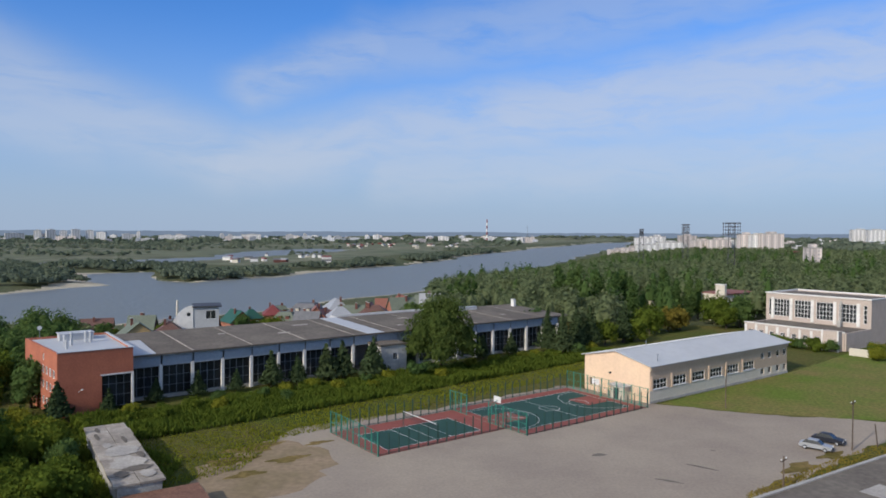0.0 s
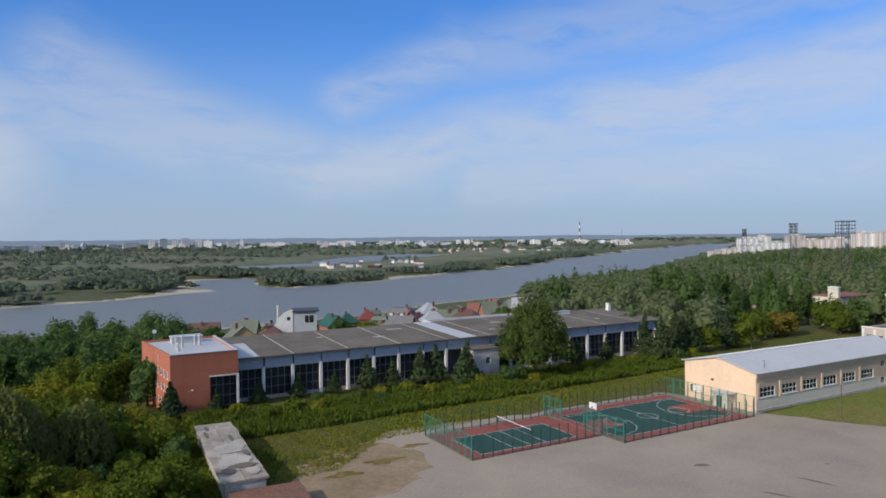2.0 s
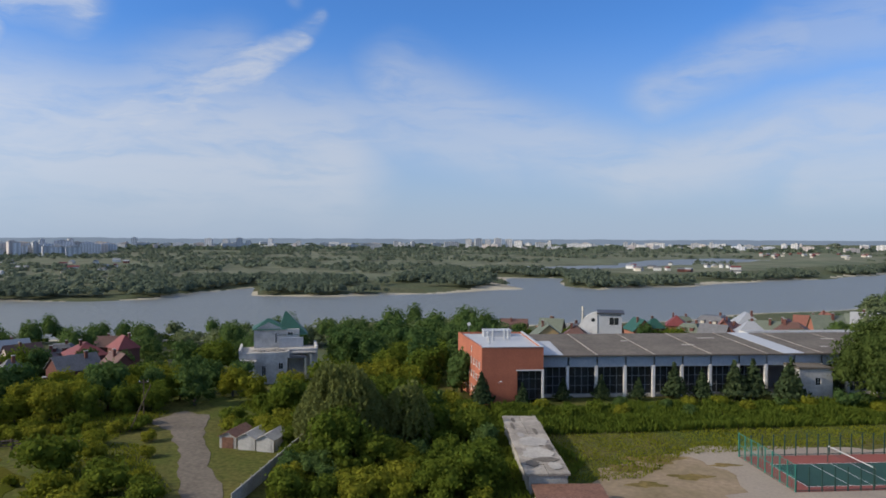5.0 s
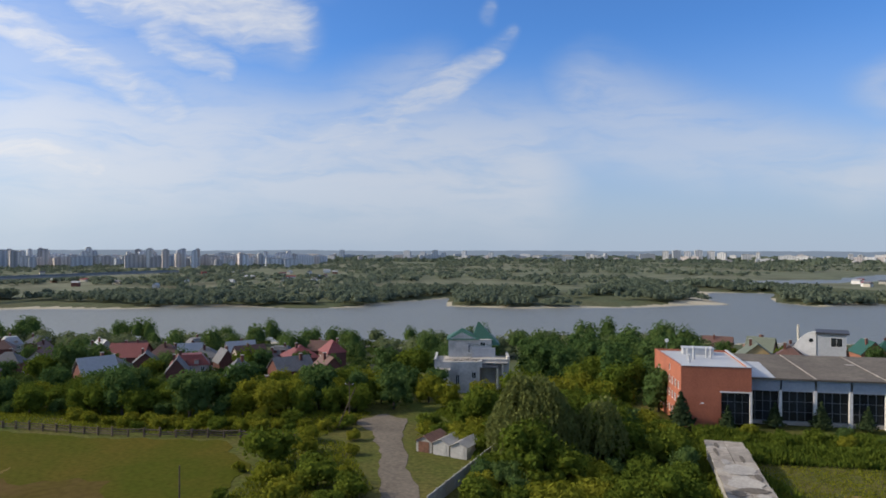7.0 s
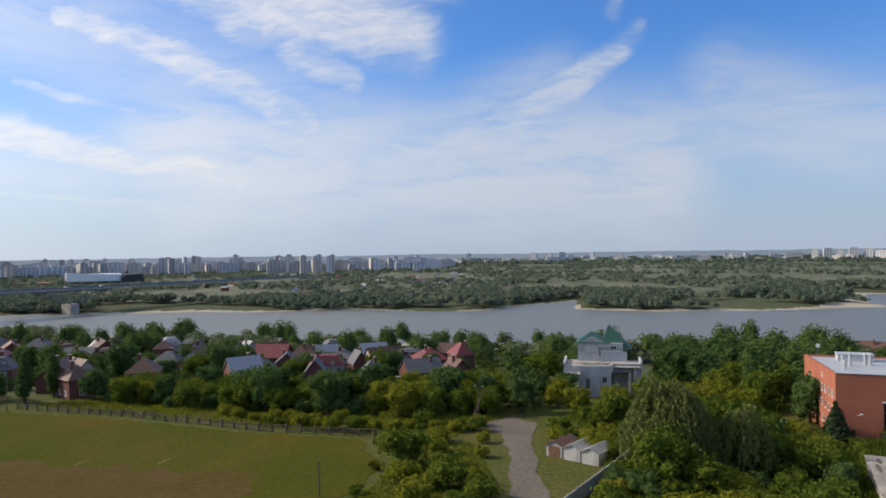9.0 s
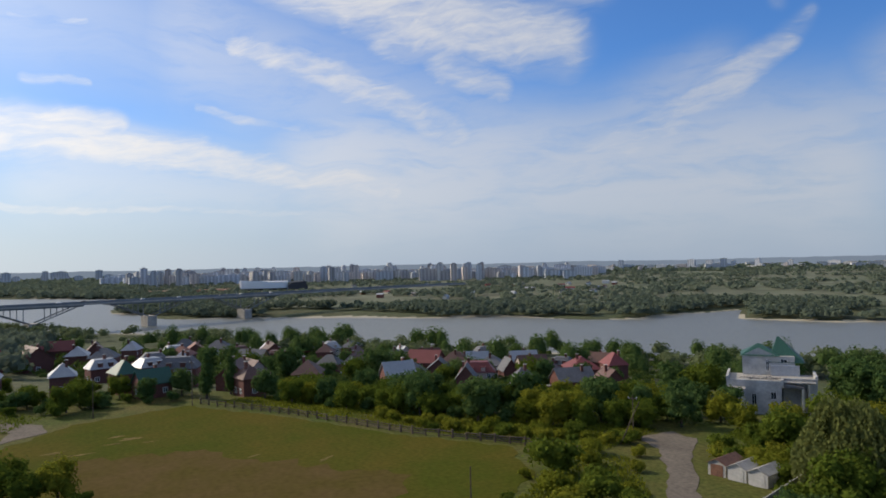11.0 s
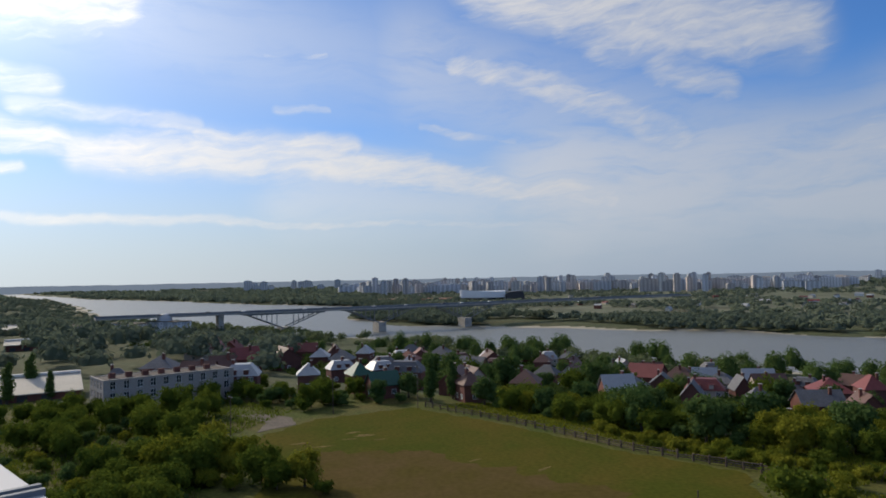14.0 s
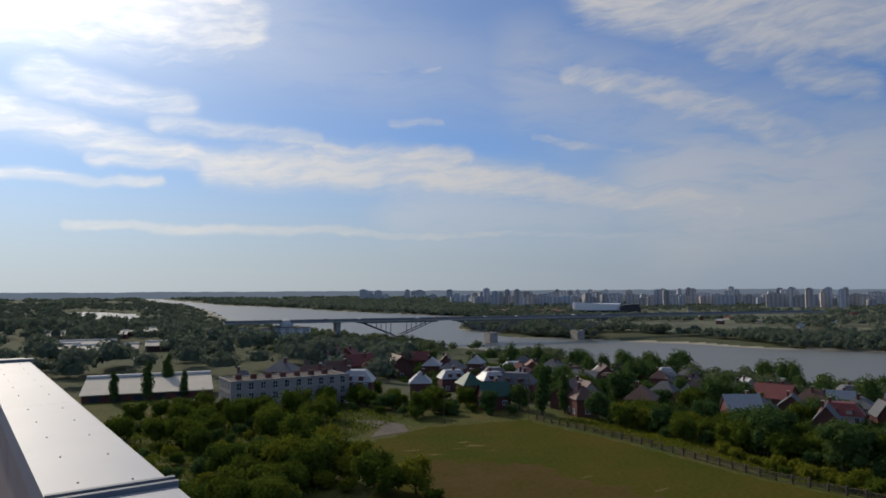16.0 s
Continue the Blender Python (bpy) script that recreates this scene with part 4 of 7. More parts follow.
for x, y, h in ((4, 1.2, 0.9), (12, 10, 0.6)):
    v = thing("flue_pipe", yard(58 + x, -3.2 + y, 7.35 if y < 8 else 8.3), "thin steel flue standing on the metal roof", "flue", "roof flues")
    part("pipe", Geo().rod((0, 0, 0), (0, 0, h + 0.6), 0.09), "steel", v)
    part("cowl", Geo().rod((0, 0, h + 0.6), (0, 0, h + 0.75), 0.2, 0.06), "steel", v)

# white gym with tall windows and a lower front wing
gym = thing("white_gym", yard(151, 1.5), "white and pinkish gym with tall gridded windows, flat roofs", "building")
gl_tf = Matrix.Translation((0, 30, 0)) @ SIDE_L
low_holes = [(1.2 + k * 3.3, 2.6 + k * 3.3, 1.4, 3.2) for k in range(8)]
part("low_wall", Geo(gl_tf).wall(0, 29.0, 0, 5.0, 0, 0.4, low_holes), "pinkish", gym)
for h in low_holes:
    window(gym, gl_tf, *h, nx=2, nz=2, y=0.1)
for k in range(9):
    part("pilaster", Geo(gl_tf).box(0.05 + k * 3.3, 0.75 + k * 3.3, -0.22, -0.004, 0, 4.7), "white", gym)
part("low_parapet", Geo(gl_tf).box(-0.1, 29.1, -0.15, 0.35, 5.0, 5.35), "white", gym)
part("low_end", Geo().box(0.4, 16, 0.6, 1.0, 0, 5.0), "pinkish", gym)
part("low_end", Geo().box(0.4, 16, 29.6, 30, 0, 5.0), "pinkish", gym)
part("low_roof", Geo().box(0.4, 16, 1.0, 29.6, 4.6, 4.85), "bitumen", gym)
part("entrance_bay", Geo().box(-2.6, 0, 1.4, 5.6, 0, 5.6), "pinkish", gym)
part("entrance_fin", Geo().box(-2.9, -2.6, 1.2, 1.6, 0, 5.8).box(-2.9, -2.6, 5.4, 5.8, 0, 5.8), "white", gym)
tall_tf = Matrix.Translation((16, 32, 0)) @ SIDE_L
tall = [(2.6 + k * 6.6, 7.6 + k * 6.6, 6.2, 11.6) for k in range(4)] + [(0.9, 1.9, 6.2, 11.6), (29.3, 30.3, 6.2, 11.6)]
part("upper_wall", Geo(tall_tf).wall(0, 31.4, 0, 13.2, 0, 0.4, tall), "pinkish", gym)
for h in tall:
    window(gym, tall_tf, *h, nx=5 if h[1] - h[0] > 2 else 1, nz=4, y=0.12, bar=0.11)
for x in (2.05, 7.95, 14.55, 21.15, 27.75):
    part("pilaster", Geo(tall_tf).box(x - 0.25, x + 0.6, -0.25, -0.004, 5.2, 12.0), "white", gym)
part("cornice", Geo(tall_tf).box(-0.2, 31.6, -0.3, 0.4, 13.2, 13.6), "white", gym)
part("side_wall", Geo().box(16.4, 36, 0.6, 1.0, 0, 13.2), "pinkish", gym)
part("side_wall", Geo().box(16.4, 36, 31.6, 32.0, 0, 13.2), "pinkish", gym)
part("rear_wall", Geo().box(35.6, 36, 1.0, 31.6, 0, 13.2), "pinkish", gym)
part("roof", Geo().box(16.4, 35.6, 1.0, 31.6, 12.7, 12.95), "bitumen", gym)
part("parapet", Geo().box(16.4, 36.1, 0.5, 1.0, 13.2, 13.6).box(16.4, 36.1, 31.6, 32.1, 13.2, 13.6).box(35.6, 36.1, 1.0, 31.6, 13.2, 13.6), "white", gym)
part("flue", Geo().box(13.5, 14.5, 8.0, 9.0, 4.85, 6.6).rod((14.8, 8.5, 4.85), (14.8, 8.5, 12.5), 0.28, n=10), "concrete", gym)
wall_ = thing("low_wall", yard(148, -1.0), "low pale concrete wall stub beside the gym", "wall")
part("slab", Geo().box(-2, -1.6, -6, 0, 0, 2.0), "pale_band", wall_)

# old brick frames and sheds among the trees behind
ruin = thing("lit_block", pose(99, 257, 0, 0, 0, 36.5), "narrow cream block with a raised white gable among poplars", "building")
part("wall", Geo().box(0, 1.2, -5.7, -2.0, 0, 13.5).box(1.2, 22, -5.5, 5.5, 0, 10.0), "pale_band", ruin)
part("roof", Geo().section([(1.2, 10.0), (22.4, 10.0), (22.4, 10.3), (1.2, 10.3)], -5.9, 5.9), "roof_orange", ruin)
part("gable_edge", Geo().box(-0.15, 1.35, -5.85, -1.85, 13.5, 13.8), "white", ruin)
for i in range(6):
    for z0 in (4.2, 7.2):
        window(ruin, Matrix.Translation((0, -5.5, 0)), 2.4 + 3.3 * i, 4.0 + 3.3 * i, z0, z0 + 1.8, y=-0.07)
for ax, ay, ln, ht, rt in ((95, 300, 40, 6, 30), (150, 330, 46, 7, 28), (205, 330, 30, 8, 30)):
    sh = thing("low_shed", pose(ax, ay, 0, 0, 0, rt), "long low cream shed with a flat roof in the trees", "shed", "sheds in the trees")
    part("wall", Geo().box(0, ln, 0, 10, 0, ht), "pale_band", sh)
    part("roof", Geo().box(-0.3, ln + 0.3, -0.3, 10.3, ht, ht + 0.3), "bitumen", sh)

# ---------------------------------------------------------------- sports courts
court = thing("sports_court", yard(0, 0, 0.04), "red and green rubber volleyball court with white lines", "court", "sports courts")
part("surface", Geo().box(0, 24.4, 0, 14.4, 0, 0.06), "court_red", court)
part("playing_area", Geo().box(2.6, 20.6, 1.6, 10.6, 0.064, 0.07), "court_green", court, "dark green playing area")
lines = Geo()
for x in (2.6, 8.6, 11.6, 14.6, 20.52):
    lines.box(x, x + 0.08, 1.6, 10.6, 0.074, 0.08)
for y in (1.6, 10.52):
    lines.box(2.68, 20.52, y, y + 0.08, 0.074, 0.08)
part("line_marking", lines, "line", court)
court2 = thing("sports_court", yard(24.7, -4.7, 0.04), "green rubber basketball court with red keys and border", "court", "sports courts")
part("surface", Geo().box(0, 30.2, 0, 19.8, 0, 0.06), "court_red", court2)
part("playing_area", Geo().box(1.4, 28.6, 2.2, 17.4, 0.064, 0.07), "court_green", court2, "dark green playing area")
for x0, x1 in ((1.5, 7.2), (22.8, 28.5)):
    part("key", Geo().box(x0, x1, 7.2, 12.4, 0.074, 0.08), "court_red", court2, "red key")
for cx, r in ((7.2, 1.8), (15.0, 1.8), (22.8, 1.8), (3.0, 6.7), (27.0, 6.7)):
    ring = Geo()
    for k in range(40):
        a0, a1 = math.tau * k / 40, math.tau * (k + 1) / 40
        pts = [(cx + math.cos(a) * q, 9.8 + math.sin(a) * q) for a, q in ((a0, r), (a1, r), (a1, r + 0.09), (a0, r + 0.09))]
        if all(1.5 < p[0] < 28.5 for p in pts):
            ring.prism(pts, 0.084, 0.088)
    part("circle_marking", ring, "line", court2)
l2 = Geo()
for x in (1.5, 15.0, 28.4):
    l2.box(x, x + 0.08, 2.3, 17.3, 0.084, 0.088)
for y in (2.3, 17.22):
    l2.box(1.58, 28.4, y, y + 0.08, 0.084, 0.088)
part("line_marking", l2, "line", court2)

net = thing("volleyball_net", yard(11.6, 6.1, 0.1), "volleyball net with white tape between two posts", "net")
for y in (-5.0, 5.0):
    part("post", Geo().rod((0, y, 0), (0, y, 2.55), 0.06), "fence_dark", net)
part("tape", Geo().box(-0.02, 0.02, -4.95, 4.95, 2.36, 2.46), "line", net, "white tape")
mesh_g = Geo()
for k in range(34):
    y = -4.8 + k * 0.29
    mesh_g.box(-0.008, 0.008, y - 0.006, y + 0.006, 1.45, 2.36)
for z in (1.46, 1.75, 2.05):
    mesh_g.box(-0.007, 0.007, -4.9, 4.9, z - 0.006, z + 0.006)
part("netting", mesh_g, "dark", net)
for a, sgn in ((25.6, 1), (53.8, -1)):
    hoop = thing("basketball_hoop", yard(a, 5.1, 0.1), "basketball hoop with white backboard on a bent steel post", "hoop", "basketball hoops")
    part("post", Geo().rod((0, 0, 0), (0.2 * sgn, 0, 2.6), 0.08).rod((0.2 * sgn, 0, 2.6), (1.5 * sgn, 0, 3.3), 0.07), "fence_green", hoop)
    part("backboard", Geo().box(1.5 * sgn - 0.03, 1.5 * sgn + 0.03, -0.9, 0.9, 2.9, 3.95), "line", hoop)
    part("target_frame", Geo().box(1.5 * sgn + 0.035 * sgn - 0.003, 1.5 * sgn + 0.035 * sgn + 0.003, -0.3, 0.3, 3.15, 3.22).box(1.5 * sgn + 0.035 * sgn - 0.003, 1.5 * sgn + 0.035 * sgn + 0.003, -0.3, 0.3, 3.52, 3.6), "dark", hoop)
    rim_g = Geo()
    for k in range(14):
        a0, a1 = math.tau * k / 14, math.tau * (k + 1) / 14
        c_ = 1.5 * sgn + 0.35 * sgn
        rim_g.rod((c_ + 0.23 * math.cos(a0), 0.23 * math.sin(a0), 3.1), (c_ + 0.23 * math.cos(a1), 0.23 * math.sin(a1), 3.1), 0.02, n=4)
    part("ring", rim_g, "court_red", hoop)


def court_fence(a0, b0, a1, b1, rails, high, step, paint, label):
    """A run of court fence between two yard points: posts, rails and wire netting."""
    L_ = math.hypot(a1 - a0, b1 - b0)
    e = thing("court_fence", yard(a0, b0, 0.05) @ pose(0, 0, 0, 0, 0, math.degrees(math.atan2(b1 - b0, a1 - a0))), label, "fence", "court fences")
    n = max(1, round(L_ / step))
    for k in range(n + 1):
        x = L_ * k / n
        part("post", Geo().box(x - 0.065, x + 0.065, -0.065, 0.065, 0, high), paint, e)
    for z in rails:
        part("rail", Geo().box(0.05, L_ - 0.05, -0.025, 0.025, z - 0.03, z + 0.03), paint, e)
    if len(rails) > 1:
        wires = Geo()
        k = 0.12
        while k < L_:
            wires.box(k - 0.005, k + 0.005, -0.005, 0.005, 0.1, high - 0.06)
            k += 0.3
        z = 0.3
        while z < high:
            wires.box(0.05, L_ - 0.05, -0.009, -0.006, z - 0.005, z + 0.005)
            z += 0.4
        part("wire_netting", wires, paint, e)
    return e


GL = "green steel fence with wire netting round the court"
court_fence(0, 0, 0, 14.6, (0.15, 1.8, 3.5), 3.6, 1.8, "fence_green", GL)
court_fence(0.1, 0, 24.6, 0, (0.2,), 3.2, 1.75, "fence_dark", "row of dark green fence posts along the court")
court_fence(0.1, 14.6, 24.6, 14.6, (0.2,), 3.2, 1.75, "fence_dark", "row of dark green fence posts along the court")
court_fence(24.6, -4.9, 24.6, 4.5, (0.15, 1.8, 3.5), 3.6, 1.8, "fence_green", GL)
court_fence(24.6, 10.5, 24.6, 15.3, (0.15, 1.8, 3.5), 3.6, 1.6, "fence_green", GL)
court_fence(24.8, -4.9, 55.2, -4.9, (0.2,), 3.2, 1.9, "fence_dark", "row of dark green fence posts along the court")
court_fence(24.8, 15.4, 55.2, 15.4, (0.2,), 3.2, 1.9, "fence_dark", "row of dark green fence posts along the court")
court_fence(55.3, -4.9, 55.3, 15.4, (0.15, 1.8, 3.5), 3.6, 1.9, "fence_green", GL)

# ---------------------------------------------------------------- cottages on the slope
cottage_count = [0]
WALL_WORDS = {"house_brick": "dark red brick", "house_orange": "orange brick", "house_yellow": "ochre", "pale_band": "pale plastered", "pinkish": "pinkish stone"}
ROOF_WORDS = {"roof_brown": "brown tile", "roof_zinc": "shiny zinc", "roof_slate": "grey slate", "roof_green": "green metal", "roof_orange": "orange tile", "roof_red": "red metal", "roof_olive": "olive metal"}


def cottage(x, y, turn, length, width, high, wall, roof, shape):
    """A two-storey house; its roof is a gable, a hip or a mansard."""
    cottage_count[0] += 1
    rnd = random.Random(cottage_count[0] * 7)
    z = land_z(x, y) - 0.4
    h = thing("cottage", pose(x, y, z, 0, 0, turn), f"{WALL_WORDS[wall]} cottage with a {ROOF_WORDS[roof]} {shape} roof", "house", "riverside cottages")
    a, b = length / 2, width / 2
    eave = 0.4 + high * (0.56 if shape == "gable" else 0.62)
    top = high + 0.4
    o = 0.45
    w = Geo().box(-a, a, -b, b, -3, eave)
    if shape == "gable":
        w.add([(-a, -b, eave), (-a, b, eave), (-a, 0, top - 0.15), (a, -b, eave), (a, b, eave), (a, 0, top - 0.15)], [(0, 2, 1), (3, 4, 5)])
    part("wall", w, wall, h)
    r = Geo()
    slope = (top - eave) / b
    if shape == "gable":
        low = eave - o * slope
        for s in (-1, 1):
            pts = [(-a - o, s * (b + o), low), (a + o, s * (b + o), low), (a + o, 0, top), (-a - o, 0, top)]
            if s > 0:
                pts = [pts[1], pts[0], pts[3], pts[2]]
            r.add(pts + [(p, q, t_ + 0.18) for p, q, t_ in pts], BOX_FACES)
    else:
        ins = min(a, b) * (0.95 if shape == "hip" else 0.5)
        tz = top if shape == "hip" else top - 0.4
        ring0 = [(-a - o, -b - o, eave - 0.1), (a + o, -b - o, eave - 0.1), (a + o, b + o, eave - 0.1), (-a - o, b + o, eave - 0.1)]
        ib = min(ins, b - 0.05)
        ring1 = [(-a + ins, -b + ib, tz), (a - ins, -b + ib, tz), (a - ins, b - ib, tz), (-a + ins, b - ib, tz)]
        r.add(ring0 + ring1, [(3, 2, 1, 0), (4, 5, 6, 7), (0, 1, 5, 4), (1, 2, 6, 5), (2, 3, 7, 6), (3, 0, 4, 7)])
    part("roof", r, roof, h)
    cx, cy = a * rnd.uniform(-0.5, 0.5), b * 0.3 * rnd.choice((-1, 1))
    ch = part("chimney", Geo().box(cx - 0.4, cx + 0.4, cy - 0.35, cy + 0.35, eave, top + 0.9), "house_brick", h)
    part("chimney_cap", Geo().box(cx - 0.5, cx + 0.5, cy - 0.45, cy + 0.45, top + 0.9, top + 1.05), "concrete", ch)
    if high > 5:
        for s in (-1, 1):
            tf = Matrix.Translation((0, s * b, 0)) @ Matrix.Rotation(0 if s < 0 else math.pi, 4, "Z")
            for i in range(2 if length < 9 else 3):
                wx = -a + 1.2 + i * (length - 2.4 - 1.3) / (1 if length < 9 else 2)
                for zz in (1.5,) + ((4.2,) if eave > 5.9 else ()):
                    window(h, tf, wx, wx + 1.3, zz, zz + 1.35, y=-0.07, bar=0.12)
            tf = Matrix.Translation((s * a, 0, 0)) @ (SIDE_L if s < 0 else SIDE_R)
            window(h, tf, -0.7, 0.7, 1.5, 2.9, y=-0.07, bar=0.12)
    if shape == "mansard":
        for s in (-1, 1):
            dx = a * 0.35 * s
            d = part("dormer", Geo().box(dx - 0.7, dx + 0.7, -b - 0.1, -b + 1.8, eave, eave + 1.6), wall, h)
            part("dormer_roof", Geo().box(dx - 0.85, dx + 0.85, -b - 0.3, -b + 1.8, eave + 1.6, eave + 1.75), roof, d)
    return h


cottage(-299.3, -58.8, 208, 14.0, 10.6, 9.5, "house_brick", "roof_brown", "gable")
cottage(-209.3, -34.0, 189, 7.7, 6.1, 8, "house_brick", "roof_zinc", "hip")
cottage(-320.6, -46.6, 181, 9.5, 8.1, 9, "house_brick", "roof_zinc", "hip")
cottage(-304.0, -34.8, 81, 9.9, 8.2, 9.5, "house_brick", "roof_slate", "hip")
cottage(-243.4, -28.3, 113, 8.8, 6.3, 8, "house_brick", "roof_zinc", "mansard")
cottage(-204.1, -18.7, 204, 7.3, 5.6, 8.5, "house_brick", "roof_green", "hip")
cottage(-354.8, -28.8, 166, 8.7, 6.7, 10, "house_brick", "roof_zinc", "hip")
cottage(-287.6, -15.9, 97, 10.3, 9.5, 9, "house_brick", "roof_slate", "mansard")
cottage(-322.9, -6.7, 67, 10.0, 8.5, 9.5, "house_brick", "roof_orange", "hip")
cottage(-375.0, -5.9, 82, 10.3, 7.5, 10, "house_brick", "roof_slate", "hip")
cottage(-193.7, -11.1, 116, 7.9, 5.8, 7, "house_brick", "roof_green", "gable")
cottage(-362.9, 9.9, 73, 12.4, 10.4, 10, "house_brick", "roof_slate", "hip")
cottage(-245.6, 13.7, 186, 7.2, 5.1, 8, "house_brick", "roof_brown", "gable")
cottage(-312.2, 22.5, 62, 11.2, 10.2, 9, "house_brick", "roof_slate", "gable")
cottage(-351.3, 34.6, 184, 13.2, 11.1, 9.5, "house_brick", "roof_brown", "gable")
cottage(-187.6, 12.5, 200, 6.7, 6.1, 8, "house_brick", "roof_brown", "hip")
cottage(-256.8, 33.5, 181, 9.2, 7.1, 8, "house_brick", "roof_slate", "gable")
cottage(-275.6, 49.2, 55, 9.1, 6.8, 9, "house_brick", "roof_slate", "hip")
cottage(-287.4, 62.1, 146, 10.5, 8.6, 9, "pale_band", "roof_brown", "gable")
cottage(-253.8, 69.1, 77, 12.8, 9.5, 7.5, "pale_band", "roof_zinc", "gable")
cottage(-302.8, 83.1, 56, 8.7, 7.7, 9.5, "house_brick", "roof_slate", "hip")
cottage(-279.8, 90.2, 53, 13.4, 12.5, 10, "house_brick", "roof_red", "gable")
cottage(-264.4, 98.2, 58, 11.4, 8.7, 10, "house_brick", "roof_brown", "hip")
cottage(-260.3, 105.7, 71, 8.2, 6.2, 10, "house_brick", "roof_zinc", "gable")
cottage(-251.7, 108.2, 57, 9.8, 8.4, 9, "house_brick", "roof_slate", "hip")
cottage(-232.7, 106.7, 172, 7.5, 5.6, 9, "house_brick", "roof_slate", "gable")
cottage(-207.0, 80.3, 155, 8.3, 6.0, 8.5, "house_brick", "roof_slate", "gable")
cottage(-198.0, 95.8, 79, 6.1, 5.1, 8, "house_brick", "roof_slate", "hip")
cottage(-185.4, 89.9, 81, 7.7, 5.5, 5, "house_brick", "roof_zinc", "gable")
cottage(-221.4, 130.4, 164, 12.9, 11.1, 10, "house_brick", "roof_red", "hip")
cottage(-194.5, 111.2, 83, 11.6, 9.2, 8, "house_brick", "roof_slate", "gable")
cottage(-229.7, 149.4, 169, 9.8, 7.4, 11, "house_brick", "roof_red", "hip")
cottage(-166.4, 87.4, 168, 6.0, 5.6, 3.5, "house_brick", "roof_zinc", "gable")
cottage(-229.9, -84.8, 90, 9.9, 9.4, 9, "house_brick", "roof_slate", "hip")
cottage(-207.6, -89.3, 107, 7.3, 5.8, 8, "house_brick", "roof_slate", "hip")
cottage(-211.7, -66.8, 83, 10.1, 7.2, 9, "house_brick", "roof_brown", "gable")
cottage(-206.4, -52.8, 97, 9.7, 8.9, 9, "house_brick", "roof_zinc", "mansard")
cottage(-226.1, -64.0, 107, 7.6, 6.7, 9, "house_brick", "roof_brown", "gable")
cottage(-358.0, -1.0, 181, 12.8, 10.4, 9, "house_brick", "roof_orange", "gable")
cottage(-150.5, 302.6, 22, 12.6, 10.4, 9, "house_brick", "roof_brown", "gable")
cottage(-91.0, 206.9, 120, 10.3, 9.7, 9, "house_yellow", "roof_olive", "gable")
cottage(-82.0, 208.5, 109, 9.1, 8.1, 8.5, "house_brick", "roof_brown", "hip")
cottage(-82.6, 244.4, 5, 7.1, 6.2, 7.5, "house_orange", "roof_orange", "gable")
cottage(-82.5, 278.0, 129, 10.4, 8.7, 9.5, "house_orange", "roof_green", "gable")
cottage(-78.1, 283.4, 33, 7.2, 5.7, 9.5, "house_brick", "roof_green", "hip")
cottage(-74.3, 304.1, 105, 11.2, 8.2, 10, "house_orange", "roof_red", "hip")
cottage(-59.9, 307.2, -8, 14.0, 12.1, 10, "pale_band", "roof_slate", "mansard")
cottage(-45.8, 298.5, 112, 11.8, 8.6, 11, "house_orange", "roof_zinc", "hip")
cottage(-49.2, 285.8, 88, 10.4, 9.1, 7.5, "house_orange", "roof_orange", "gable")
cottage(-34.8, 265.7, 1, 9.6, 8.1, 9, "house_yellow", "roof_olive", "gable")
cottage(-25.5, 257.7, -2, 11.8, 8.5, 9, "house_orange", "roof_brown", "hip")
cottage(-16.4, 278.5, 19, 10.0, 9.1, 10, "house_orange", "roof_olive", "gable")
cottage(-4.4, 272.0, 2, 8.8, 6.3, 11, "house_orange", "roof_zinc", "gable")
cottage(11.8, 259.7, 66, 9.3, 8.1, 8.5, "house_brick", "roof_slate", "gable")

# more of the village between the houses above
rnd = random.Random(17)
spots = [(o.location.x, o.location.y) for o in bpy.data.objects if o.name.startswith("cottage")]
added = 0
while added < 42:
    az, d = rnd.uniform(57, 109), rnd.uniform(205, 385)
    x, y = -d * math.sin(radians(az)), d * math.cos(radians(az))
    inn, ds, _ = shore(np.array([x]), np.array([y]), RIVER)
    if inn[0] or not 45 < ds[0] < 228 or any(math.hypot(x - a, y - b) < 12.5 for a, b in spots):
        continue
    spots.append((x, y))
    cottage(x, y, az + rnd.choice((0, 90)) + rnd.uniform(-25, 25), rnd.uniform(8, 12), rnd.uniform(7, 9), rnd.uniform(7.5, 9.5), rnd.choice(("house_brick", "house_brick", "house_brick", "pinkish")),
            rnd.choice(("roof_brown", "roof_slate", "roof_zinc", "roof_red", "roof_brown", "roof_slate")), rnd.choice(("gable", "hip", "gable", "mansard")))
    added += 1

# houses and garden trees behind the long hall
rnd = random.Random(58)
added = 0
while added < 17:
    az, d = rnd.uniform(-3, 24), rnd.uniform(255, 335)
    x, y = -d * math.sin(radians(az)), d * math.cos(radians(az))
    inn, ds, _ = shore(np.array([x]), np.array([y]), RIVER)
    if inn[0] or ds[0] < 30 or any(math.hypot(x - a, y - b) < 11.0 for a, b in spots) or math.hypot(x + 76, y - 213) < 16:
        continue
    spots.append((x, y))
    cottage(x, y, az + rnd.choice((0, 90)) + rnd.uniform(-20, 20), rnd.uniform(7.5, 10), rnd.uniform(6.5, 8.0), rnd.uniform(8.0, 9.5), rnd.choice(("house_orange", "house_brick", "house_brick", "pale_band")),
            rnd.choice(("roof_red", "roof_orange", "roof_zinc", "roof_olive", "roof_slate", "roof_orange")), rnd.choice(("gable", "hip", "gable", "mansard")))
    added += 1

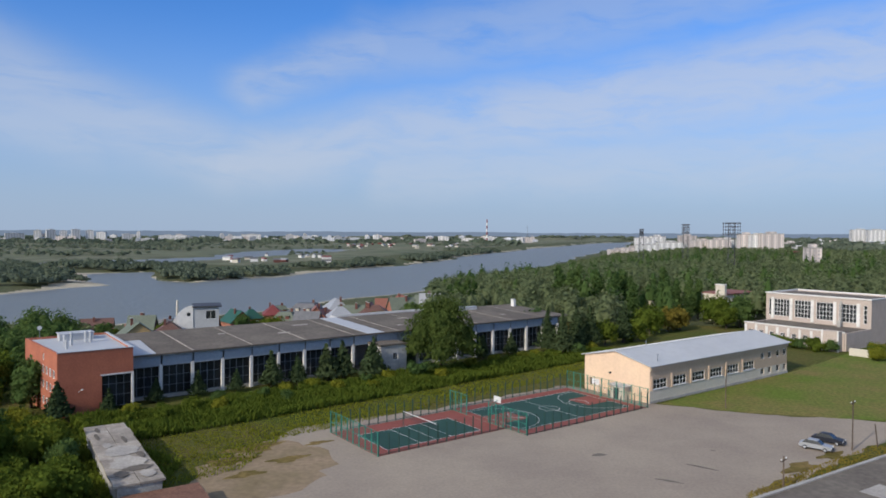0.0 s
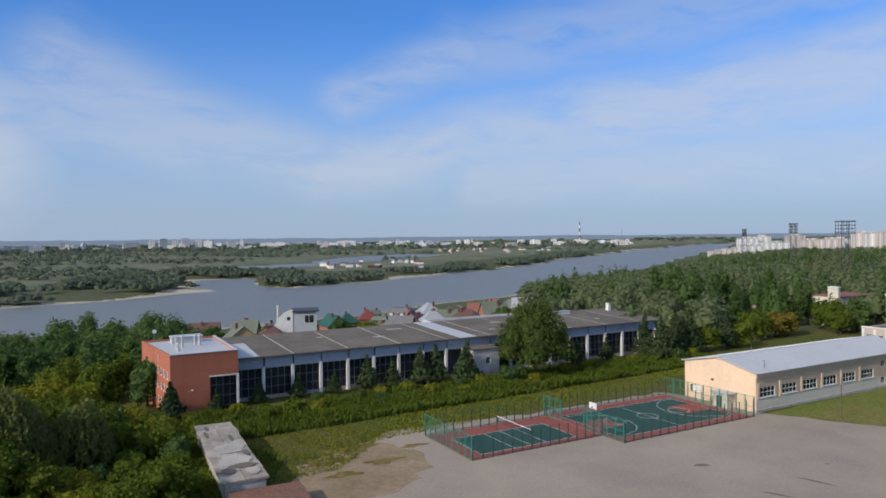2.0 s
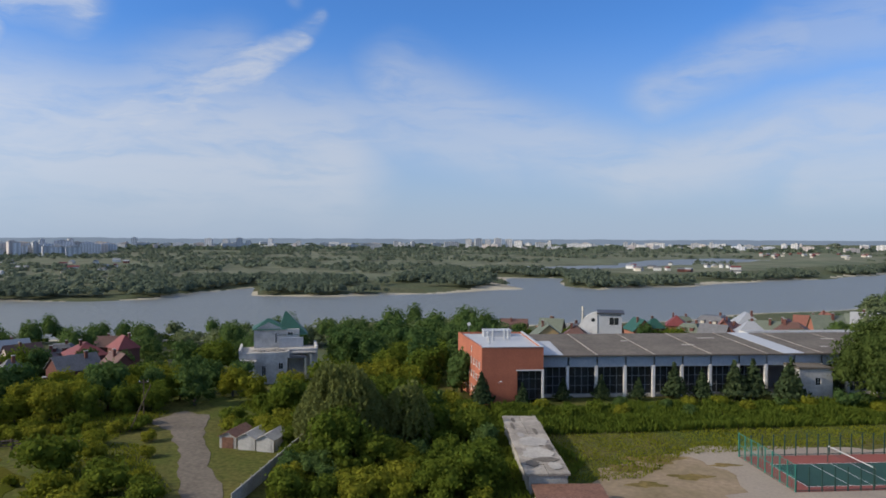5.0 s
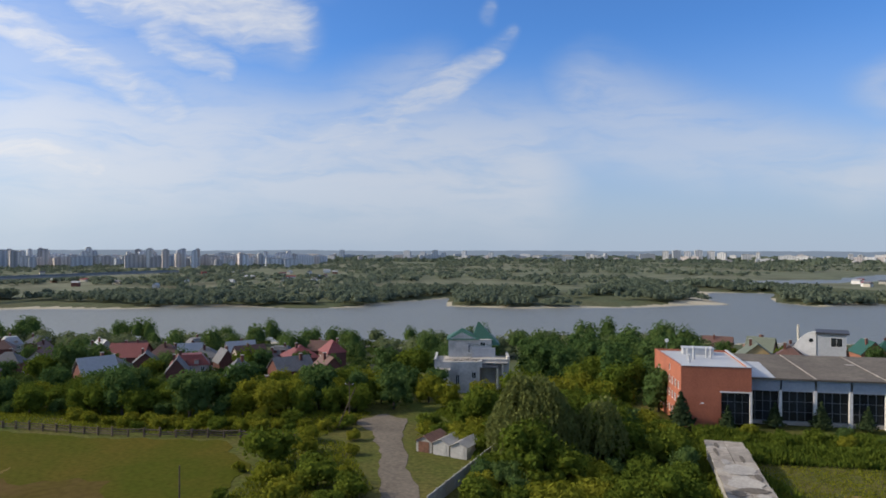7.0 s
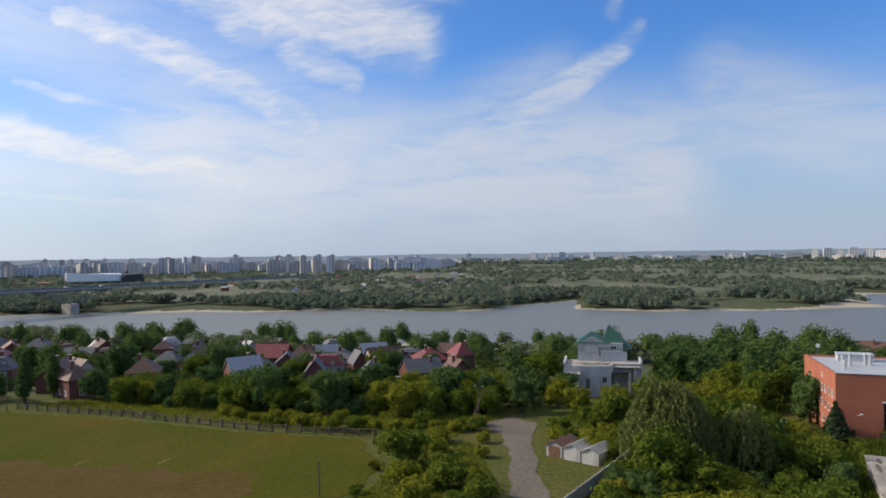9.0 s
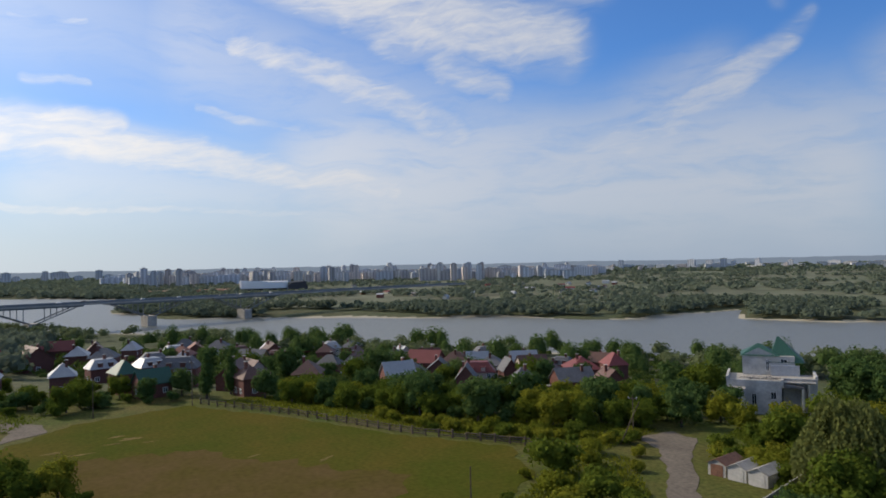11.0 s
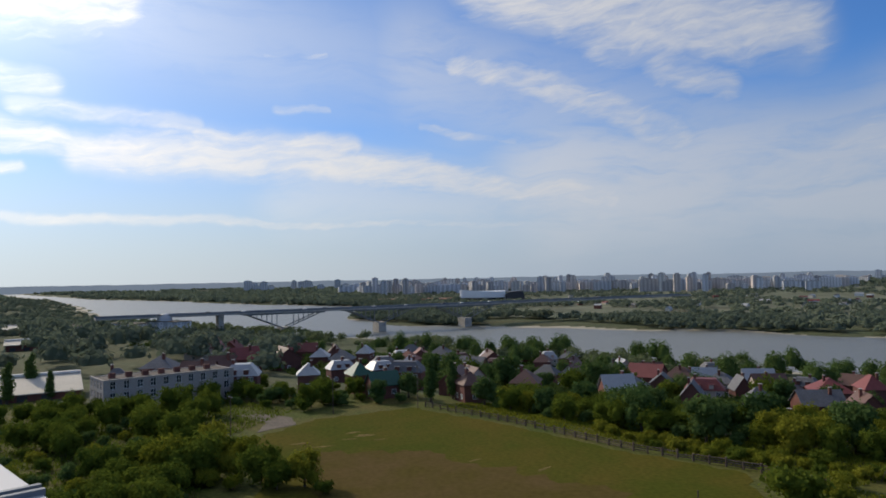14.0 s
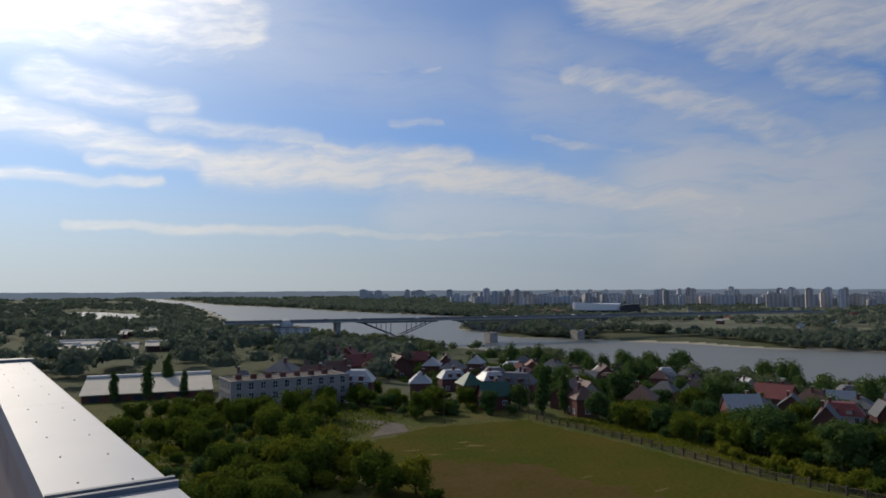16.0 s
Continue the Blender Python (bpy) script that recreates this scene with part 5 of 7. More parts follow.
# white house with a quarter-round wall
wh = thing("white_house", pose(-76.4, 212.7, land_z(-76.4, 212.7) - 0.3, 0, 0, 20), "white modern house with a quarter-round wall and round window", "house")
arc = [(0.0, 0.0)] + [(-7.5 * math.sin(math.pi / 2 * k / 12), 13.0 * math.cos(math.pi / 2 * k / 12)) for k in range(13)]
arc = [(0.0, -2.0)] + arc[1:] + [(-7.5, -2.0)]
part("curved_wall", Geo().section(arc[::-1], -0.4, 0.4), "white", wh)
part("round_window", Geo().rod((-1.3, -0.45, 10.4), (-1.3, -0.42, 10.4), 0.6, n=16), "glass", wh)
part("body", Geo().box(0, 7.5, -0.2, 9, -2, 12.4), "grey_wall", wh)
part("roof", Geo().box(-0.2, 8.3, -0.8, 9.5, 12.4, 12.8), "dark", wh)
window(wh, Matrix.Translation((0, -0.2, 0)), 3.6, 6.6, 8.8, 11.4, y=-0.07)
window(wh, Matrix.Translation((0, -0.2, 0)), 3.6, 6.6, 4.0, 6.0, y=-0.07)
part("low_wing", Geo().box(-7.2, 0, 0.4, 8, -2, 5.0), "white", wh)
part("flue", Geo().rod((-4.6, 3, 5), (-4.6, 3, 14.4), 0.35, n=8), "pale_band", wh)

# white mansion under two green roofs
man = thing("mansion", pose(-124.6, 121.4, -2.2, 0, 0, 46), "white unfinished mansion with green pyramid roofs and terraces", "house")
man_holes = [(-3.4, -2.4, 2.6, 5.0), (0.4, 1.5, 4.0, 5.6)]
part("lower_wall", Geo().wall(-8.4, 2.5, -2, 8.0, -8, 0.4, man_holes).box(-8.4, -8.0, -7.6, 3, -2, 8.0), "weathered", man)
for h in man_holes:
    window(man, Matrix.Translation((0, -8, 0)), *h, y=0.1)
part("low_wing", Geo().box(-8.3, -4.8, -10.6, -8.0, -2, 6.3), "weathered", man)
part("low_wing_roof", Geo().box(-8.5, -4.6, -10.8, -8.0, 6.3, 6.5), "old_slab", man)
part("side_wing", Geo().wall(2.9, 9.5, -2, 8.1, -6.0, 0.4, [(3.2, 6.4, 0.5, 6.6)]).box(9.1, 9.5, -5.6, 3, -2, 8.1), "weathered", man)
part("terrace", Geo().box(-8.0, 9.1, -7.6, 3, 7.6, 7.8).box(2.5, 9.1, -5.6, 3, 7.8, 7.9), "old_slab", man)
part("terrace_parapet", Geo().box(-8.5, -8.0, -8.0, 3.2, 8.0, 8.7).box(2.5, 9.6, -6.1, -5.6, 8.1, 8.4).box(9.1, 9.6, -5.6, 3.2, 8.1, 8.9).box(2.3, 2.9, -8.1, -6.1, 6.6, 8.3), "weathered", man)
part("porch_roof", Geo().section([(2.9, 6.6), (6.8, 6.6), (6.8, 6.9), (2.9, 7.5)], -8.2, -6.0), "roof_slate", man)
part("porch_wall", Geo().box(6.4, 6.8, -8.2, -6.0, -2, 6.6).box(7.6, 8.0, -7.6, -6.0, -2, 7.4), "pale_band", man)
part("porch_recess", Geo().box(3.0, 6.3, -5.4, -5.2, 0, 6.5), "concrete", man)
part("upper_wall", Geo().box(-5.3, 5.5, 1.0, 9.0, -2, 12.2).add([(-5.3, 0.99, 12.2), (2.0, 0.99, 12.2), (-1.9, 0.99, 14.0)], [(0, 1, 2)]), "weathered", man)
part("attic_wall", Geo().box(0.6, 6.4, 0.2, 1.0, 7.8, 10.2), "grey_wall", man)
window(man, Matrix.Translation((0, 1.0, 0)), -0.4, 0.3, 8.8, 11.4, y=-0.07)
window(man, Matrix.Translation((0, 1.0, 0)), 2.6, 4.0, 10.6, 11.6, y=-0.07)
for x0, x1, base, top, y0, y1, px in ((-5.7, 2.6, 12.2, 14.6, 0.6, 9.2, -1.9), (0.2, 7.6, 10.8, 16.2, 0.9, 10.0, 2.3)):
    cy = (y0 + y1) / 2
    pts = [(x0, y0, base), (x1, y0, base), (x1, y1, base), (x0, y1, base), (px - 0.2, cy, top), (px + 0.2, cy, top)]
    part("roof", Geo().add(pts, [(3, 2, 1, 0), (0, 1, 5, 4), (1, 2, 5), (2, 3, 4, 5), (3, 0, 4)]), "roof_green", man)
clutter = thing("timber_pile", man.matrix_world @ pose(-1.5, -4.5, 7.8), "heap of boards and frames on the terrace", "boards")
rnd = random.Random(3)
for k in range(16):
    x_, y_ = rnd.uniform(-3.6, 4), rnd.uniform(-1.6, 1.6)
    part("board", Geo(pose(x_, y_, 0.05 + 0.03 * k, 0, 0, rnd.uniform(0, 180))).box(-1.2, 1.2, -0.12, 0.12, 0, 0.08), "old_slab" if k % 2 else "dark", clutter)

# long pale three-storey block and warehouses by the field
ublock = thing("pale_block", pose(-177.9, -79.9, -0.7, 0, 0, math.degrees(math.atan2(0.785, -0.62))) @ Matrix.Scale(1, 4), "long pale three-storey block with tall windows and flat roof", "building")
UL, UD, UH = 34.0, 13.0, 8.9
ub_holes = [(1.6 + 3.3 * k, 3.0 + 3.3 * k, z0, z0 + 2.0) for k in range(10) for z0 in (0.9, 3.8, 6.6)]
flat = Matrix.Identity(4)
part("front_wall", Geo().wall(0, UL, -0.5, UH, 0, 0.4, ub_holes), "pale_stone", ublock)
for h in ub_holes:
    window(ublock, flat, *h, nx=2, nz=2, y=0.14, paint="frame_white")
end_tf = Matrix.Translation((0, UD, 0)) @ SIDE_L
eh = [(1.2 + 3.0 * k, 2.4 + 3.0 * k, z0, z0 + 2.0) for k in range(4) for z0 in (0.9, 3.8, 6.6)]
part("end_wall", Geo(end_tf).wall(0, UD - 0.4, -0.5, UH, 0, 0.4, eh), "pale_stone", ublock)
for h in eh:
    window(ublock, end_tf, *h, nx=1, nz=2, y=0.12)
part("rear_wall", Geo().box(0.4, UL, UD - 0.4, UD, -0.5, UH).box(UL - 0.4, UL, 0.4, UD - 0.4, -0.5, UH), "pale_stone", ublock)
part("roof", Geo().box(0.3, UL - 0.3, 0.3, UD - 0.3, UH - 0.5, UH - 0.2), "bitumen", ublock)
part("parapet", Geo().box(-0.1, UL + 0.1, -0.1, 0.3, UH, UH + 0.25).box(-0.1, 0.3, 0.3, UD, UH, UH + 0.25), "pale_stone", ublock)
for k in range(7):
    st = part("chimney_stack", Geo().box(3 + 4.2 * k, 4.6 + 4.2 * k, 6.4, 7.4, UH - 0.2, UH + 1.1), "house_brick", ublock)


def warehouse(x, y, turn, length, depth, eave, top, roof, label):
    w = thing("warehouse", pose(x, y, land_z(x, y), 0, 0, turn), label, "warehouse", "warehouses")
    part("wall", Geo().box(0, length, 0, depth, -1, eave - 0.1), "house_brick", w)
    pts = [(-0.6, -0.8, eave), (length + 0.6, -0.8, eave), (length + 0.6, depth, top), (-0.6, depth, top)]
    part("roof", Geo().add(pts + [(a, b, c + 0.25) for a, b, c in pts], BOX_FACES), roof, w)
    part("ridge_strip", Geo().box(-0.6, length + 0.6, depth - 1.0, depth + 0.8, top + 0.25, top + 0.9), "white", w)
    for k in range(int(length / 6)):
        part("door", Geo().box(2 + 6 * k, 4.6 + 6 * k, -0.06, -0.004, 0, 1.7), "dark", w)
    return w


warehouse(-190, -131, 118, 36, 18, 2.0, 5.0, "pale_band", "long low brick warehouse with a pale sloping roof")
for x, y, ln, dp in ((-322, -228, 30, 12), (-326, -252, 20, 12), (-348, -262, 34, 12), (-352, -206, 22, 9), (-420, -330, 60, 20), (-470, -300, 50, 16)):
    warehouse(x, y, 118, ln, dp, 3.0, 4.6, "pale_band", "far low warehouse with a pale flat roof")
for k, (x, y) in enumerate(((-572, -222), (-598, -262), (-560, -288))):
    e = thing("bank_building", pose(x, y, land_z(x, y) - 1, 0, 0, 62), "grey riverside building beside the bridge", "building", "riverside buildings")
    part("wall", Geo().box(0, 34 - 6 * k, 0, 14, -4, 15 - 3 * k), "tower_grey", e)
    part("roof", Geo().box(-0.4, 34.4 - 6 * k, -0.4, 14.4, 15 - 3 * k, 15.6 - 3 * k), "bitumen", e)
    if k == 0:
        dome = Geo()
        for i in range(6):
            a0, a1 = math.pi / 2 * i / 6, math.pi / 2 * (i + 1) / 6
            dome.rod((12, 7, 15.6 + 6 * math.sin(a0)), (12, 7, 15.6 + 6 * math.sin(a1)), 6 * math.cos(a0), max(0.1, 6 * math.cos(a1)), n=16)
        part("dome", dome, "metal_roof", e)

# ---------------------------------------------------------------- the bridge
BR0, BR1 = Vector((-560, -245, 0)), Vector((-735, 95, 0))
bw = (BR1 - BR0)
bridge = thing("road_bridge", pose(BR0.x, BR0.y, 0, 0, 0, math.degrees(math.atan2(bw.y, bw.x))), "long grey road bridge on paired piers with arched steel spans", "bridge")
BL, DECK = bw.length, 6.0
part("deck", Geo().box(-12, BL + 260, -9, 9, DECK - 1.4, DECK), "concrete", bridge)
for s in (-9, 8.7):
    part("railing", Geo().box(-12, BL + 260, s, s + 0.3, DECK, DECK + 1.1), "steel", bridge)
PIERS = (83.0, 137.7, 230.2, 324.3)
for i, x in enumerate(PIERS):
    if i == 0:
        for yy in (-6, 3):
            part("pier", Geo().box(x - 2.2, x + 2.2, yy, yy + 3.4, WATER - 3, DECK - 1.4), "concrete", bridge)
    else:
        part("pier", Geo().box(x - 4, x + 4, -7, 7, WATER - 3, WATER + 9), "old_slab", bridge)
        for s in (-1, 1):
            for yy in (-6, 5.4):
                part("strut", Geo().rod((x + s * 3, yy + 0.3, WATER + 9), (x + s * 34, yy + 0.3, DECK - 1.6), 0.5, n=6), "steel", bridge)
            for k in range(1, 7):
                px = x + s * (3 + 31 * k / 7)
                part("post", Geo().box(px - 0.25, px + 0.25, -6.2, -5.6, WATER + 9 + (DECK - 10.6 - WATER) * k / 7 - 0.2, DECK - 1.4), "steel", bridge)
        part("span_girder", Geo().box(x - 36, x + 36, -8, 8, DECK - 2.6, DECK - 1.4), "steel", bridge)
rnd = random.Random(12)
for k in range(9):
    x = 75 + k * 36 + rnd.uniform(-12, 12)
    v = thing("distant_car", bridge.matrix_world @ pose(x, rnd.choice((-4, 4)), DECK), "distant car or van crossing on the bridge deck", "car", "cars on the bridge")
    part("body", Geo().section([(-2.2, 0.4), (2.2, 0.4), (2.2, 1.0), (1.2, 1.1), (0.7, 1.7), (-1.4, 1.7), (-2.0, 1.1), (-2.2, 1.0)], -0.9, 0.9), "white" if k % 3 else "dark", v)
    part("wheels", Geo().box(-1.6, -1.0, -0.95, 0.95, 0, 0.6).box(1.0, 1.6, -0.95, 0.95, 0, 0.6), "rubber", v)

# ---------------------------------------------------------------- the town on the far bank


def polar(az, d):
    return -d * math.sin(radians(az)), d * math.cos(radians(az))


def tower(az, d, wide, deep, high, mat, turn, group, label, base=None):
    x, y = polar(az, d)
    z = (land_z(x, y) if base is None else base) - 1
    t = thing("apartment_tower", pose(x, y, z, 0, 0, turn), label, "apartment block", group)
    part("wall", Geo().box(-wide / 2, wide / 2, -deep / 2, deep / 2, 0, high + 1), mat, t)
    part("roof_house", Geo().box(-wide * 0.2, wide * 0.2, -deep * 0.3, deep * 0.3, high + 1, high + 4.0), mat, t)
    part("parapet", Geo().box(-wide / 2 - 0.3, wide / 2 + 0.3, -deep / 2 - 0.3, deep / 2 + 0.3, high + 0.4, high + 1.3), "concrete", t)
    return t


TOWN_MATS = ["tower_grey", "tower_white", "tower_pink", "tower_dark"]


def far_town(name, label, blocks):
    """Far low blocks too many to count, in one mesh: bearing, distance, width, depth, height, material and turn of each."""
    g = Geo()
    for az, d, wide, deep, high, mat, turn in blocks:
        x, y = polar(az, d)
        g.tf = pose(x, y, land_z(x, y) - 1, 0, 0, turn)
        m = TOWN_MATS.index(mat)
        g.box(-wide / 2, wide / 2, -deep / 2, deep / 2, 0, high + 1, m)
        g.box(-wide * 0.15, wide * 0.2, -deep * 0.3, deep * 0.3, high + 1, high + 3, m)
    return tagged(part(name, g, TOWN_MATS), label, "town", kind="stuff")


rnd = random.Random(21)
FAR = "far panel apartment block in haze across the river"
mats = ["tower_grey", "tower_grey", "tower_white", "tower_dark", "tower_pink"]
# the dense quarter behind the arena
for k in range(190):
    az = 60 + 35 * (k + rnd.random()) / 190
    d = rnd.uniform(1850, 2600)
    high = rnd.choice((22, 26, 27, 30, 36, 42, 46)) * (0.9 + 0.2 * rnd.random()) * (0.8 if az < 66 else 1)
    tower(az, d, rnd.choice((16, 22, 26, 34, 48)) if high < 40 else rnd.uniform(14, 22), rnd.uniform(13, 17), high, rnd.choice(mats), az + rnd.choice((0, 90)) + rnd.uniform(-12, 12), "far bank quarter", FAR)
quarter = []
for k in range(110):
    az = 58 + 38 * (k + rnd.random()) / 110
    quarter.append((az, rnd.uniform(2100, 2700), rnd.uniform(26, 64), 16, rnd.uniform(22, 32), rnd.choice(("tower_grey", "tower_grey", "tower_white", "tower_pink")), az + rnd.uniform(-15, 15)))
far_town("far_quarter", "rows of far grey panel blocks across the river", quarter)
# single towers and blocks beyond the meadows
for az, high, wide in ((50.9, 58, 42), (49.6, 52, 36), (48.6, 62, 34), (47.9, 44, 30), (46.2, 58, 26), (56.2, 62, 30), (44.0, 46, 26), (40.2, 30, 60), (36.2, 44, 26), (34.8, 40, 22), (38.6, 30, 80),
                       (30.2, 60, 36), (29.4, 64, 44), (28.6, 58, 36), (27.8, 66, 40), (26.9, 60, 40), (26.1, 50, 46), (31.6, 40, 90), (24.4, 40, 50), (23.6, 52, 20), (21.6, 34, 90), (20.6, 34, 60),
                       (17.6, 44, 22), (17.0, 40, 22), (15.4, 40, 110), (12.4, 40, 44), (11.2, 44, 18), (8.6, 32, 40), (6.2, 38, 24), (5.4, 40, 22)):
    tower(az, 3350 + rnd.uniform(-150, 250), wide * 0.8, 18, high * 0.72, "tower_white" if az < 45 else "tower_grey", az + rnd.uniform(-20, 20), "towers beyond the meadows", FAR)
low_town = []
for k in range(150):
    az = rnd.uniform(-8, 66)
    low_town.append((az, rnd.uniform(2900, 4300), rnd.uniform(14, 70), 14, rnd.uniform(8, 24), rnd.choice(("tower_white", "tower_grey", "tower_white", "tower_pink")), az + rnd.uniform(-30, 30)))
far_town("low_town", "low far town on the horizon beyond the meadows", low_town)
for k in range(18):
    az = rnd.uniform(96, 104)
    tower(az, rnd.uniform(3000, 3800), rnd.uniform(22, 40), 16, rnd.uniform(36, 52) if k > 9 else 26, "tower_grey", az, "far upstream towers", FAR)
# the new quarter down the river on this bank
for az, d, wide, high, mat in ((-14.2, 1350, 40, 12, "tower_pink"), (-15.4, 1330, 44, 14, "tower_pink"), (-16.1, 1400, 34, 30, "tower_white"), (-17.1, 1420, 26, 31, "tower_white"), (-16.6, 1280, 50, 17, "tower_white"), (-18.0, 1290, 44, 19, "tower_white"),
                               (-19.3, 1400, 30, 28, "tower_pink"), (-18.7, 1310, 26, 16, "tower_white"), (-20.4, 1300, 34, 20, "tower_pink"), (-21.6, 1290, 36, 21, "tower_pink"), (-22.2, 1310, 22, 22, "tower_white"),
                               (-23.5, 1250, 24, 31, "tower_pink"), (-24.3, 1240, 26, 30, "tower_white"), (-25.2, 1230, 34, 32, "tower_pink"), (-30.9, 2300, 50, 44, "tower_white"), (-31.9, 2250, 50, 43, "tower_white"),
                               (-32.9, 2300, 46, 43, "tower_white"), (-27.95, 640, 8, 21, "tower_pink"), (-26.7, 900, 30, 9, "roof_red"), (-27.5, 900, 26, 8, "tower_white")):
    tower(az, d, wide, 18, high, mat, az + 20, "new quarter down the river", "cream and pink brick apartment block above the trees")
for k in range(26):
    az = rnd.uniform(-36, -26)
    tower(az, rnd.uniform(1300, 2600), rnd.uniform(12, 40), 12, rnd.uniform(7, 12), rnd.choice(("tower_white", "tower_pink", "tower_grey")), az + rnd.uniform(-30, 30), "low town behind the woods", "low pale town building behind the woods")

arena = thing("arena", pose(*polar(84.2, 1480), land_z(*polar(84.2, 1480)), 0, 0, 84), "white oval-fronted sports arena with a dark end block", "arena")
body = Geo()
for k in range(24):
    a0, a1 = math.pi * k / 24, math.pi * (k + 1) / 24
    p0, p1 = (-20 - 48 * math.cos(a0), -40 * math.sin(a0) * 0.35), (-20 - 48 * math.cos(a1), -40 * math.sin(a1) * 0.35)
    lift = 18 + 3 * math.cos(a0)
    body.add([(*p0, 4), (*p1, 4), (*p1, lift), (*p0, lift)], [(0, 1, 2, 3)])
body.box(-68, 28, 0, 50, 0, 17.5)
part("shell", body, "stadium_white", arena)
part("glass_base", Geo().box(-66, 26, -12, -0.5, 0, 4), "glass", arena)
part("end_block", Geo().section([(28, 0), (70, 0), (64, 17), (34, 15), (28, 8)], -8, 46), "dark", arena)
part("terrace", Geo().box(-150, -70, -20, 40, 0, 4), "earth", arena, "bare reddish earth bank")
part("terrace", Geo().box(-290, -150, -10, 40, 0, 3.5), "earth", arena, "bare reddish earth bank")

chim = thing("power_chimney", pose(*polar(-3.6, 3600), -16), "tall red and white banded chimney on the horizon", "chimney")
for k in range(7):
    z0, z1 = 112 * k / 7, 112 * (k + 1) / 7
    part("band", Geo().rod((0, 0, z0), (0, 0, z1), 5 - 0.35 * k, 5 - 0.35 * (k + 1), n=14), "white" if k % 2 else "roof_red", chim)
for az, d, high in ((-6.9, 3700, 80), (-16.0, 620, 0)):
    if high:
        m_ = thing("radio_mast", pose(*polar(az, d), -16), "thin lattice radio mast far off", "mast")
        part("lattice", Geo().rod((0, 0, 0), (0, 0, high), 2.2, 0.6, n=4), "steel", m_)


def floodlight(az, d, high, wide, tall_):
    x, y = polar(az, d)
    m_ = thing("floodlight_mast", pose(x, y, 0, 0, 0, az), "dark steel stadium floodlight mast with a lamp grid", "floodlight", "stadium floodlights")
    for sx in (-1, 1):
        for sy in (-1, 1):
            part("leg", Geo().rod((sx * 2.4, sy * 2.4, 0), (sx * 1.6, sy * 1.6, high), 0.28, 0.2, n=5), "dark", m_)
    lat = Geo()
    n = 7
    for k in range(n):
        z0, z1 = high * k / n, high * (k + 1) / n
        q = 2.4 - 0.8 * k / n
        for s in (-1, 1):
            lat.rod((-q, s * q, z0), (q, s * q, z1), 0.1, n=4).rod((q, s * q, z0), (-q, s * q, z1), 0.1, n=4)
    part("bracing", lat, "dark", m_)
    grid = part("lamp_grid", Geo().box(-wide / 2, wide / 2, -0.3, 0.3, high - tall_ - 0.3, high - tall_ + 0.1).box(-wide / 2, wide / 2, -0.3, 0.3, high - 0.4, high), "dark", m_)
    for i in range(8):
        x_ = -wide / 2 + 0.6 + (wide - 1.2) * i / 7
        part("upright", Geo().box(x_ - 0.12, x_ + 0.12, -0.2, 0.2, high - tall_, high - 0.4), "dark", grid)
        for k in range(4):
            zc = high - tall_ + 0.9 + k * (tall_ - 1.6) / 3
            part("lamp", Geo().box(x_ - 0.5, x_ + 0.5, -0.6, -0.2, zc - 0.35, zc + 0.35), "dark", grid)


floodlight(-22.5, 500, 39.5, 11.5, 8)
floodlight(-19.2, 640, 40, 7, 8)
floodlight(-15.9, 690, 36, 4, 6)

# ---------------------------------------------------------------- small built things of the yard
slab = thing("garage_row", pose(-53.2, 103.0, 0, 0, 0, math.degrees(math.atan2(-23.8, 15.8))), "row of old concrete garages under cracked roof slabs", "garages")
SL = 28.6
part("wall", Geo().box(0.2, SL - 0.2, 0.2, 5.1, -0.5, 2.7), "concrete", slab)
rnd = random.Random(4)
for k in range(8):
    x0 = k * SL / 8
    for y0, y1 in ((-0.1 - rnd.uniform(0, 0.2), 2.6), (2.66, 5.35 + rnd.uniform(0, 0.25))):
        part("roof_slab", Geo(pose(0, 0, 2.72 + rnd.uniform(0, 0.05), rnd.uniform(-0.4, 0.4), 0, 0)).box(x0 + 0.04, x0 + SL / 8 - 0.04, y0, y1, 0, 0.28), "roof_concrete", slab)
for i, (px, py, sx, sy, mt) in enumerate(((3.0, 1.3, 1.6, 0.35, "bitumen"), (6.6, 0.8, 2.2, 0.3, "bitumen"), (9.6, 3.9, 2.0, 0.35, "bitumen"), (11.5, 1.4, 1.4, 0.6, "old_slab"), (15.0, 2.7, 2.6, 2.4, "old_slab"),
                                         (20.6, 2.6, 3.2, 2.35, "old_slab"), (23.2, 3.2, 1.1, 1.9, "bitumen"), (24.6, 1.2, 1.4, 0.9, "bitumen"), (17.8, 4.6, 1.6, 0.5, "bitumen"), (25.8, 4.0, 1.6, 1.0, "old_slab"))):
    ragged = [(px + sx * math.cos(a) * (0.9 + 0.08 * math.sin(3 * a + i) + 0.08 * math.sin(8 * a + 2 * i)), py + sy * math.sin(a) * (0.9 + 0.08 * math.cos(4 * a + i) + 0.08 * math.sin(9 * a))) for a in [math.tau * q / 30 for q in range(30)]]
    part("felt_patch", Geo().prism([(min(max(x_, 0.1), SL - 0.1), min(max(y_, 0.0), 5.2)) for x_, y_ in ragged], 3.08 + 0.004 * i, 3.09 + 0.004 * i), mt, slab)
low_end = thing("rusty_shed", slab.matrix_world @ pose(SL + 0.4, 0.6, 0), "low shed with a rusty brown sheet roof", "shed")
part("wall", Geo().box(0.2, 5.2, 0.2, 5.0, 0, 1.7), "concrete", low_end)
part("roof", Geo().section([(0, 1.7), (5.6, 1.5), (5.6, 1.65), (0, 1.9)], -0.2, 8.5), "rust", low_end)

